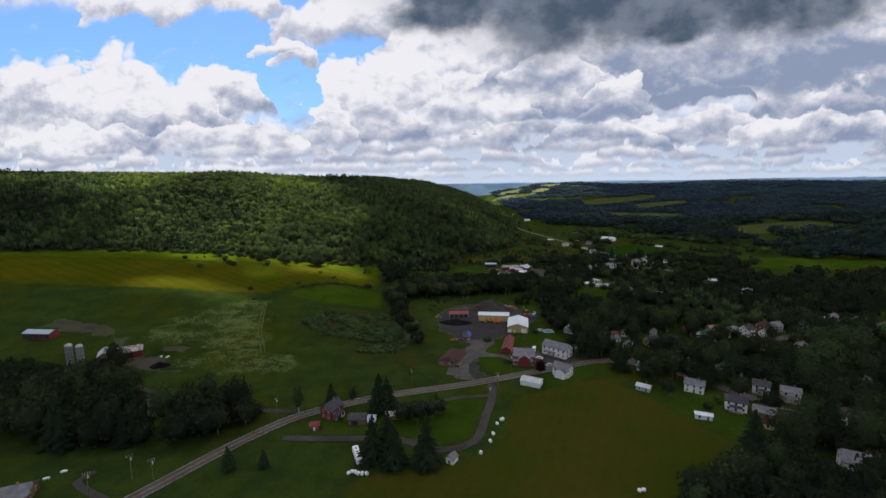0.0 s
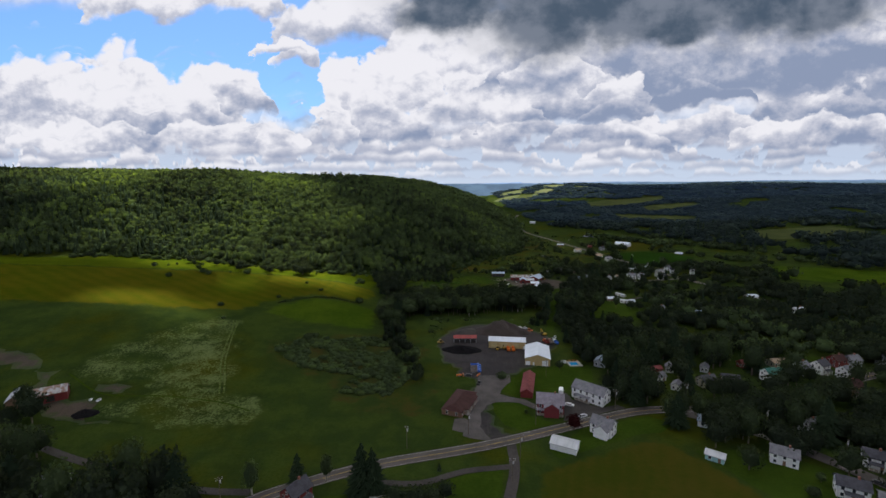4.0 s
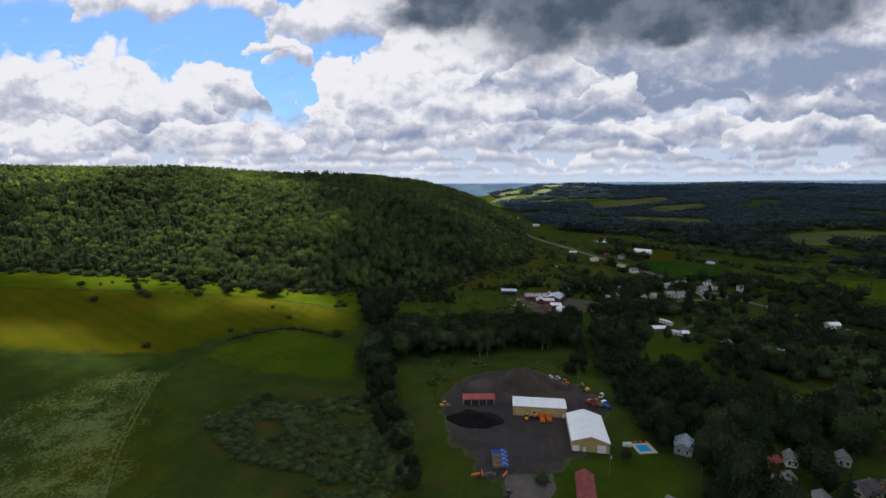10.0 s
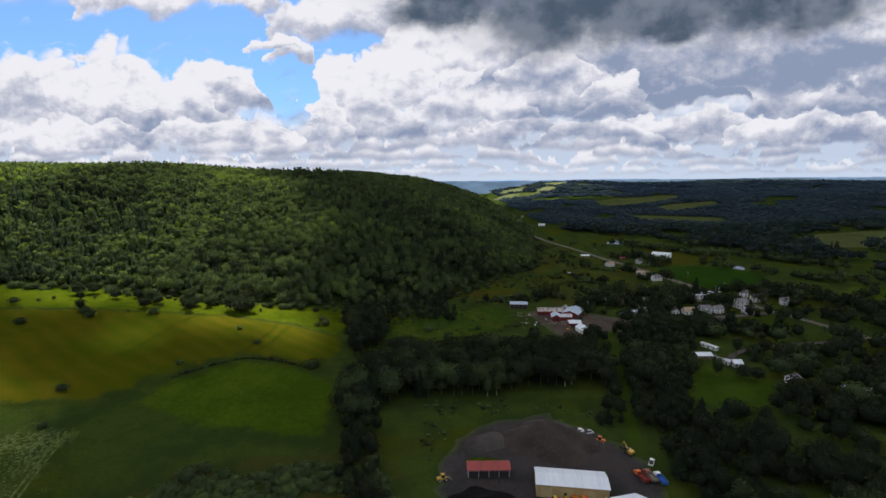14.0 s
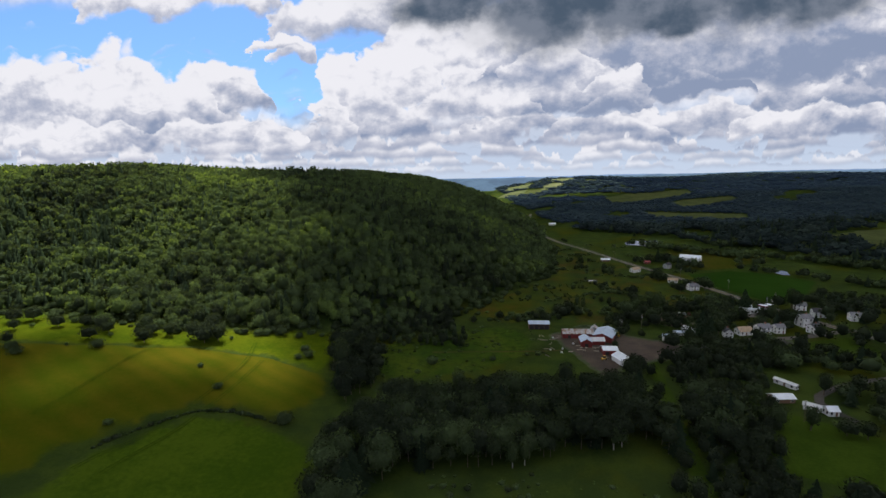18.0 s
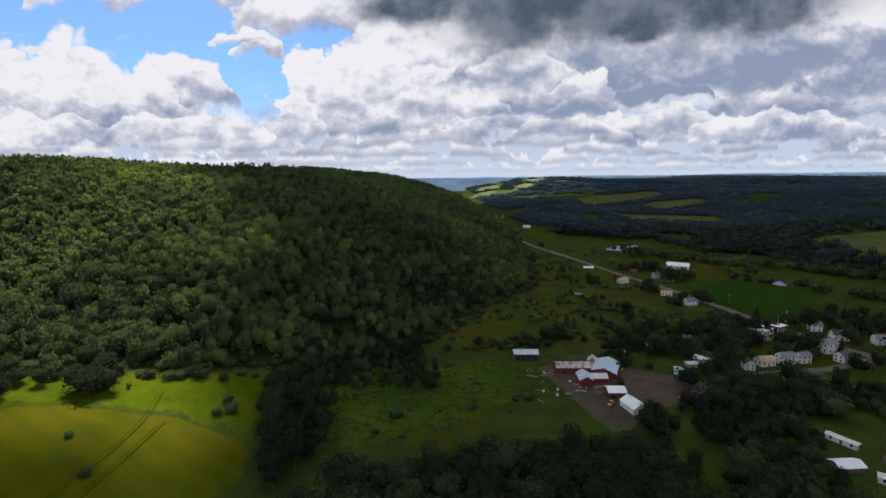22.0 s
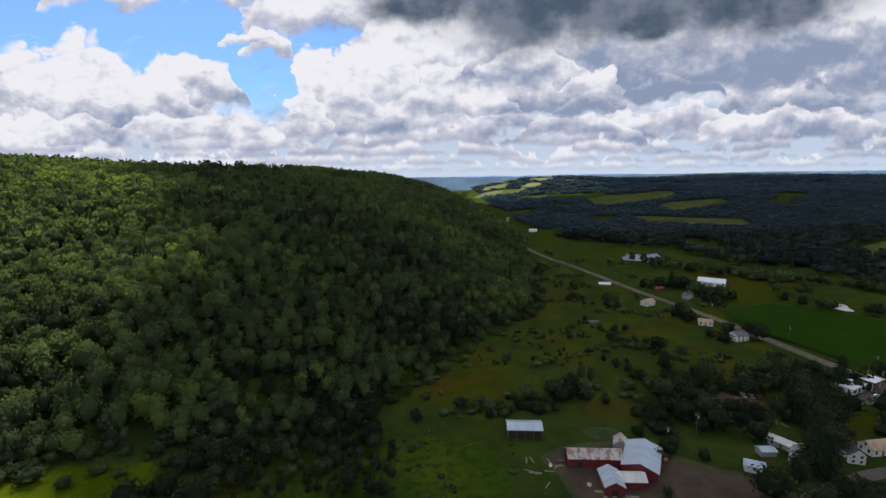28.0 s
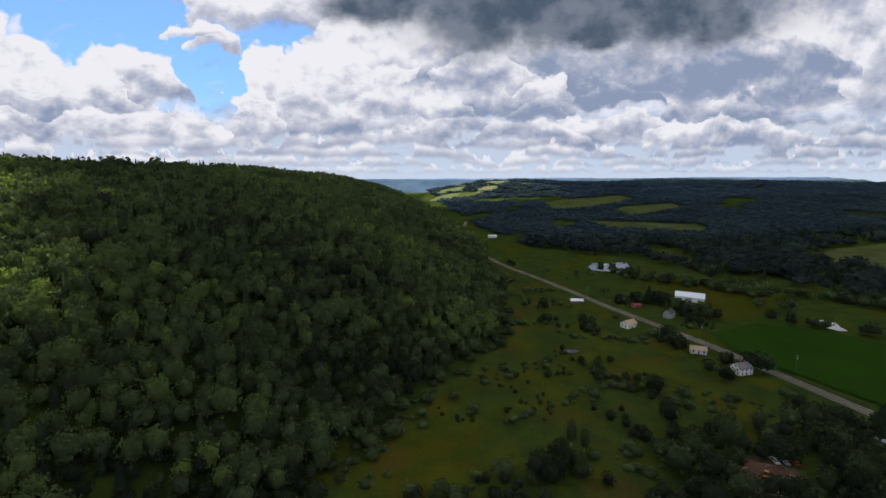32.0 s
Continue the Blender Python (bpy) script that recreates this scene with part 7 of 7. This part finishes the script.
def car(label, x, y, turn, mat, pickup=False, name="car", group="parked cars"):
    ob = thing(name, label, "car" if name == "car" else "pickup", x, y, turn, group)
    part("body", prism([(-0.9, 0.35), (0.9, 0.35), (0.92, 0.9), (0.82, 1.0), (-0.82, 1.0), (-0.92, 0.9)], -2.2, 2.2), M[mat], ob)
    if pickup:
        part("cab", prism([(-0.8, 1.0), (0.8, 1.0), (0.66, 1.75), (-0.66, 1.75)], -0.3, 1.2), M[mat], ob)
        part("windows", prism([(-0.78, 1.1), (0.78, 1.1), (0.69, 1.62), (-0.69, 1.62)], -0.33, 1.25), M["glass"], ob)
        part("bed", boxed(-2.1, -0.4, -0.75, 0.75, 0.98, 1.03), M["rubber"], ob)
    else:
        part("cab", prism([(-0.8, 1.0), (0.8, 1.0), (0.62, 1.5), (-0.62, 1.5)], -1.5, 0.9), M[mat], ob)
        part("windows", prism([(-0.80, 1.05), (0.80, 1.05), (0.67, 1.42), (-0.67, 1.42)], -1.55, 0.98), M["glass"], ob)
    wheels(ob, [(a, b) for a in (-1.4, 1.4) for b in (-0.82, 0.82)], 0.34, 0.22)
    return ob


def dump_truck(label, x, y, turn, mat, box_mat, k=0.82):
    ob = thing("dump_truck", label, "truck", x, y, turn, "trucks")
    ob.scale = (k, k, k)
    part("frame", boxed(-4, 4, -0.5, 0.5, 0.7, 1.0), M["paint_black"], ob)
    c = part("cab", prism([(-1.15, 0.9), (1.15, 0.9), (1.15, 2.3), (1.0, 2.9), (-1.0, 2.9), (-1.15, 2.3)], 1.4, 3.0), M[mat], ob)
    part("windscreen", boxed(3.0, 3.03, -0.95, 0.95, 1.9, 2.7), M["glass"], c)
    part("hood", boxed(3.0, 4.4, -0.85, 0.85, 0.9, 1.8), M[mat], ob)
    bm = boxed(-4.2, 1.2, -1.25, 1.25, 1.1, 1.25)
    for b in ((-4.2, 1.2, -1.25, -1.15, 1.25, 2.5), (-4.2, 1.2, 1.15, 1.25, 1.25, 2.5), (1.1, 1.2, -1.15, 1.15, 1.25, 2.8), (-4.2, -4.1, -1.15, 1.15, 1.25, 2.4)):
        box(bm, *b)
    part("dump_box", bm, M[box_mat], ob)
    wheels(ob, [(a, b) for a in (-3.0, -1.8, 3.4) for b in (-1.05, 1.05)], 0.52, 0.4)
    return ob


def loader(label, x, y, turn, mat, k=0.85):
    ob = thing("wheel_loader", label, "machine", x, y, turn, "machines")
    ob.scale = (k, k, k)
    part("rear_body", prism([(-0.9, 0.8), (0.9, 0.8), (0.9, 1.8), (-0.9, 1.8)], -2.8, -0.3), M[mat], ob)
    c = part("cab", prism([(-0.75, 1.6), (0.75, 1.6), (0.65, 3.1), (-0.65, 3.1)], -0.9, 0.6), M["glass"], ob)
    part("cab_roof", boxed(-1.0, 0.7, -0.78, 0.78, 3.1, 3.22), M[mat], c)
    part("front_frame", boxed(0.3, 1.8, -0.6, 0.6, 0.7, 1.3), M[mat], ob)
    for s in (-0.55, 0.55):
        bm = bmesh.new()
        limb(bm, (0.8, s, 1.6), (3.0, s, 0.7), 0.14, 0.12, 6)
        part("lift_arm", bm, M[mat], ob)
    bm = bmesh.new()
    prof = [(2.9, 0.15), (3.9, 0.05), (3.9, 0.2), (3.1, 0.35), (2.95, 1.1), (2.8, 1.1)]
    a = [bm.verts.new((p, -1.25, q)) for p, q in prof]
    b = [bm.verts.new((p, 1.25, q)) for p, q in prof]
    bm.faces.new(a), bm.faces.new(b[::-1])
    for i in range(len(prof)):
        bm.faces.new((a[i], b[i], b[(i + 1) % len(prof)], a[(i + 1) % len(prof)]))
    part("bucket", bm, M["paint_black"], ob)
    wheels(ob, [(aa, bb) for aa in (-1.9, 1.3) for bb in (-0.95, 0.95)], 0.75, 0.5)
    return ob


def excavator(label, x, y, turn, mat):
    ob = thing("excavator", label, "machine", x, y, turn, "machines")
    for s in (-1.0, 1.0):
        part("track", prism([(s - 0.3, 0.1), (s + 0.3, 0.1), (s + 0.3, 0.85), (s - 0.3, 0.85)], -1.7, 1.7), M["rubber"], ob)
    part("house", boxed(-1.8, 1.0, -1.2, 1.2, 1.0, 2.1), M[mat], ob)
    part("cab", boxed(0.0, 1.3, 0.2, 1.2, 1.1, 2.8), M["glass"], ob)
    bm = bmesh.new()
    limb(bm, (1.0, -0.3, 1.6), (3.4, -0.3, 4.0), 0.25, 0.2, 6)
    part("boom", bm, M[mat], ob)
    bm = bmesh.new()
    limb(bm, (3.4, -0.3, 4.0), (4.6, -0.3, 1.4), 0.2, 0.15, 6)
    part("stick", bm, M[mat], ob)
    part("bucket", boxed(4.0, 4.8, -0.75, 0.15, 0.5, 1.3), M["paint_black"], ob)
    return ob


dump_truck("orange dump truck parked before the workshop", 43.6, 354.2, 92, "paint_orange", "paint_orange")
dump_truck("orange dump truck beside its twin", 46.9, 354.2, 90, "paint_orange", "paint_orange")
loader("yellow wheel loader by the workshop wall", 36.5, 355, 80, "paint_yellow")
loader("small yellow loader by the workshop", 40.5, 358, 100, "paint_yellow")
loader("yellow loader at the yard's edge", -3.2, 366, 20, "paint_yellow")
excavator("yellow excavator on the gravel heap's edge", 72.7, 385, 120, "paint_yellow")
dump_truck("orange truck parked behind the white building", 71.5, 369.5, 110, "paint_orange", "paint_red")
dump_truck("brown dump truck among parked machines", 75, 370, 105, "paint_red", "wood")
dump_truck("blue and white truck among parked machines", 78.2, 368.5, 100, "paint_white", "paint_blue")
for i in range(4):
    dump_truck("blue-cabbed dump truck parked in a row", 21, 317 + 2.9 * i, 3, "paint_blue", "wood" if i < 3 else "paint_blue", 0.72)
car("black car at the yard's edge", 16.6, 311.5, 10, "paint_black")
car("dark pickup at the yard's edge", 22.6, 301, 70, "paint_black", True, "pickup_truck")
for i, (x, y) in enumerate(((11, 311.5), (22.4, 312.0), (13.6, 312.4))):
    ob = thing("plow_blade", "orange snow plough blade lying on gravel", "plough", x, y, 15 + 40 * i, "plough blades")
    part("blade", prism([(0, 0.1), (0.25, 0.0), (0.1, 0.5), (0.3, 1.1), (0.1, 1.1), (-0.1, 0.5)], -1.7, 1.7), M["paint_orange"], ob)
    part("push_frame", boxed(-0.6, 0.6, -1.4, 0.0, 0.1, 0.35), M["paint_black"], ob)
car("white car parked by the maroon house", 68, 277.5, -20, "paint_white")
car("silver car in the gravel parking", 72, 266.5, 30, "paint_silver")
for lab, x, y, t, m_ in (("white pickup behind the heap", 56.2, 401, 10, "paint_white"), ("silver pickup behind the heap", 60, 400, 15, "paint_silver"), ("white pickup by the gate", 79.2, 379, 60, "paint_white")):
    car(lab, x, y, t, m_, True, "pickup_truck")
loader("orange machine by the tree line", 63, 393.5, 160, "paint_orange")
for i in range(3):
    car(("white car parked at the wood yard", "silver car parked at the wood yard", "red car parked at the wood yard")[i], 171 + i * 3.5, 634.5 - i, 80, ("paint_white", "paint_silver", "paint_red")[i])
for lab, x, y, t, m_ in (("white car on the village street", 186, 199, -52, "paint_white"), ("dark car on the village street", 170, 221, -52, "paint_black"), ("red car by the brown shed", 175, 212, 30, "paint_red"), ("silver car by the side road", 205, 572, 10, "paint_silver"), ("white car at the filling station", 236, 632, 30, "paint_white"), ("dark car at the filling station", 229, 641, 100, "paint_black")):
    car(lab, x, y, t, m_)

# box trailer, camper, white wrapped bales, gas tanks
ob = thing("box_trailer", "small white box trailer on the gravel", "trailer", 66.5, 291.5, 80)
part("box", boxed(-2.2, 2.2, -1.1, 1.1, 0.6, 2.6), M["paint_white"], ob)
part("drawbar", boxed(2.2, 3.4, -0.08, 0.08, 0.5, 0.6), M["paint_black"], ob)
wheels(ob, [(0, -1.0), (0, 1.0)], 0.36, 0.25)
ob = thing("camper", "long white camper with roof vents", "camper", -24.1, 168, 115)
part("body", prism([(-1.25, 0.6), (1.25, 0.6), (1.25, 2.8), (1.1, 3.05), (-1.1, 3.05), (-1.25, 2.8)], -5, 5), M["paint_white"], ob)
for x in (-2.6, 0.2, 2.8):
    part("roof_vent", boxed(x - 0.35, x + 0.35, -0.35, 0.35, 3.05, 3.28), M["paint_black"], ob)
for x in (-3.4, -1.0, 1.8):
    part("window", boxed(x - 0.6, x + 0.6, -1.28, -1.24, 1.5, 2.3), M["glass"], ob)
part("windscreen", boxed(5.0, 5.04, -1.05, 1.05, 1.6, 2.6), M["glass"], ob)
wheels(ob, [(a, b) for a in (-2.8, 3.4) for b in (-1.1, 1.1)], 0.42, 0.3)


def bale_thing():
    bm = bmesh.new()
    bmesh.ops.create_cone(bm, cap_ends=True, segments=18, radius1=0.68, radius2=0.68, depth=1.25, matrix=Matrix.Translation((0, 0, 0.66)) @ Matrix.Rotation(radians(90), 4, "X"))
    bmesh.ops.bevel(bm, geom=[e for e in bm.edges if len(e.link_faces) == 2 and e.calc_face_angle(0) > 1], offset=0.10, segments=2, affect="EDGES")
    me = bpy.data.meshes.new("bale")
    bm.to_mesh(me)
    bm.free()
    me.materials.append(M["wrap"])
    return tagged(new("hay_bale", me), "round hay bale wrapped in white film", "bale", "wrapped bales")


bale = bale_thing()
BALES = [(27.3, 172.8), (31.7, 181.6), (33.3, 187.5), (35.6, 196.2), (37.7, 199.8), (-25.1, 157.4), (-24, 158.5), (-21.3, 157.4), (-19.7, 157.4), (-17.9, 157.5), (84.6, 151), (86.2, 151.3), (141.4, 167.3), (142.9, 167), (140.2, 168.4), (144.5, 166), (38.6, 200.4), (-22.6, 158.2)]
for i, (x, y) in enumerate(BALES):
    m = pose(x, y, ground_at(x, y) + 0.1, 0, 0, 23 * i)
    if i == 0:
        bale.matrix_basis = m
    else:
        copy_thing(bale, m)
for x, y, t in ((-143.5, 150.3, 30), (-140.2, 154.6, 30)):
    ob = thing("propane_tank", "white propane tank on feet", "tank", x, y, t, "tanks")
    bm = bmesh.new()
    bmesh.ops.create_uvsphere(bm, u_segments=14, v_segments=8, radius=0.5, matrix=Matrix.Translation((0, 0, 0.85)) @ Matrix.Diagonal((2.6, 1, 1, 1)))
    part("tank", bm, M["paint_white"], ob)
    for s in (-0.7, 0.7):
        part("foot", boxed(s - 0.08, s + 0.08, -0.35, 0.35, -0.1, 0.5), M["concrete"], ob)

# swimming pool
ob = thing("swimming_pool", "rectangular pool with blue water and pale deck", "pool", 82.5, 331.5, 8)
bm = boxed(-3.6, -2.6, -3.6, 3.6, -0.4, 0.5)
for b in ((2.6, 4.4, -3.6, 3.6, -0.4, 0.5), (-2.6, 2.6, -3.6, -2.4, -0.4, 0.5), (-2.6, 2.6, 2.4, 3.6, -0.4, 0.5)):
    box(bm, *b)
part("deck", bm, M["concrete"], ob)
part("water", boxed(-2.6, 2.6, -2.4, 2.4, -0.4, 0.32), M["pool_water"], ob)
for i, (x, y) in enumerate(((79, 336), (81, 336.6), (83.5, 337), (85.8, 336.6))):
    ob = thing("lawn_chair", "orange reclining lawn chair beside the pool", "chair", x, y, 170 + 8 * i, "lawn chairs")
    part("seat", boxed(-0.5, 0.5, -0.3, 0.3, 0.3, 0.36), M["paint_orange"], ob)
    part("backrest", prism([(-0.3, 0.34), (0.3, 0.34), (0.3, 0.95), (-0.3, 0.95)], 0.48, 0.54), M["paint_orange"], ob)
    for a in (-0.42, 0.42):
        part("leg", boxed(a - 0.03, a + 0.03, -0.28, 0.28, 0, 0.3), M["paint_silver"], ob)
for i in range(2):
    ob = thing("storage_crate", "small white plastic storage crate", "crate", 75.5 + i * 1.8, 333.5, 10, "crates")
    part("box", boxed(-0.7, 0.7, -0.6, 0.6, 0, 1.5), M["paint_white"], ob)
    part("lid", boxed(-0.75, 0.75, -0.65, 0.65, 1.5, 1.6), M["paint_silver"], ob)


def pole_thing():
    ob = new("utility_pole")
    part("post", tube(0.14, 0.09, -0.5, 10.5, 8), M["bark"], ob)
    for z in (9.9, 9.2):
        a = part("crossarm", boxed(-1.1, 1.1, -0.05, 0.05, z, z + 0.12), M["bark"], ob)
        for x in (-1.05, -0.4, 0.4, 1.05):
            part("insulator", tube(0.05, 0.04, z + 0.14, z + 0.3, 6, x), M["paint_white"], a)
    part("transformer", tube(0.25, 0.25, 7.9, 8.9, 10, 0.38), M["paint_silver"], ob)
    return tagged(ob, "weathered wooden utility pole with crossarms", "pole", "utility poles")


pole = pole_thing()
for i, (x, y, t) in enumerate(((16.5, 248.5, -25), (-10, 237, -25), (-99.5, 150, 35), (-117.7, 141, 35), (-109.7, 152, 35), (-72, 200, 40), (48, 258, -25), (90, 275, -25), (33, 216, 0), (38, 232, 0), (62, 312, 0), (128, 283, 0), (183, 213, 40), (168, 234, 40), (151, 256, 40), (246, 640, 10), (233, 770, 10), (200, 890, 10), (128, 600, 0), (110, 590, 0), (152, 470, 30), (262, 660, 10), (252, 712, 10))):
    m = pose(x, y, ground_at(x, y), 0, 0, t)
    if i == 0:
        pole.matrix_basis = m
    else:
        copy_thing(pole, m)

# filling station
ob = thing("filling_station", "low white filling station with a flat canopy", "station", 230, 640, 25)
part("shop", boxed(-7, 7, -4, 4, -0.3, 3.4), M["wall_white"], ob)
part("shop_roof", boxed(-7.4, 7.4, -4.4, 4.4, 3.4, 3.8), M["metal_white"], ob)
for x in (-4, 0, 4):
    part("window", boxed(x - 1.2, x + 1.2, -4.06, -4.0, 0.8, 2.6), M["glass"], ob)
ob = thing("fuel_canopy", "flat maroon-edged fuel canopy on posts", "canopy", 243, 642, 25)
part("canopy", boxed(-5.5, 5.5, -3.5, 3.5, 4.4, 5.2), M["wall_maroon"], ob)
part("canopy_top", boxed(-5.3, 5.3, -3.3, 3.3, 5.2, 5.26), M["metal_white"], ob)
for x in (-4, 4):
    for y in (-2, 2):
        part("post", boxed(x - 0.15, x + 0.15, y - 0.15, y + 0.15, -0.3, 4.4), M["trim"], ob)
ob = thing("price_sign", "tall roadside sign post with two dark panels", "sign", 250, 652, 25)
part("post", tube(0.15, 0.15, -0.3, 9, 8), M["paint_silver"], ob)
for z in (5.6, 7.6):
    part("panel", boxed(-1.0, 1.0, -0.12, 0.12, z, z + 1.6), M["paint_black"], ob)

# scrap, logs and stones round the farm and the wood yard
rs = random.Random(5)


def litter(name, label, category, group, spots, build):
    first = None
    for x, y in spots:
        m = pose(x, y, ground_at(x, y) + 0.1, 0, 0, rs.uniform(0, 360))
        if first is None:
            first = build()
            tagged(first, label, category, group)
            first.matrix_basis = m
        else:
            copy_thing(first, m)


def log_build():
    ob = new("log")
    bm = bmesh.new()
    limb(bm, (-2, 0, 0.25), (2, 0, 0.25), 0.26, 0.22, 9)
    part("trunk", bm, M["wood"], ob)
    return ob


def crate_build():
    ob = new("scrap_box")
    part("box", boxed(-0.6, 0.6, -0.5, 0.5, 0, 0.7), M["paint_white"], ob)
    part("lid", boxed(-0.65, 0.65, -0.55, 0.55, 0.7, 0.78), M["metal_rust"], ob)
    return ob


def board_build():
    ob = new("scrap_boards")
    for i in range(4):
        part("board", boxed(-1.6, 1.6, -0.6 + i * 0.32, -0.34 + i * 0.32, 0.02, 0.12 + 0.03 * i), M["wood"], ob)
    return ob


litter("log", "pale cut log lying on dirt", "log", "logs", [(rs.uniform(148, 172), rs.uniform(606, 634)) for _ in range(30)] + [(rs.uniform(50, 66), rs.uniform(545, 585)) for _ in range(14)], log_build)
litter("scrap_box", "white box of scrap lying in grass", "scrap", "scrap", [(rs.uniform(52, 72), rs.uniform(548, 580)) for _ in range(5)] + [(rs.uniform(-178, -168), rs.uniform(258, 264)) for _ in range(3)], crate_build)
litter("scrap_boards", "stack of weathered boards on the ground", "boards", "board stacks", [(rs.uniform(66, 92), rs.uniform(540, 566)) for _ in range(10)], board_build)
loader("yellow loader in the farmyard", 84, 541, 30, "paint_yellow")
loader("yellow loader behind the barn", 105, 583, 100, "paint_yellow")
loader("orange log loader in the wood yard", 160, 626, 40, "paint_orange")
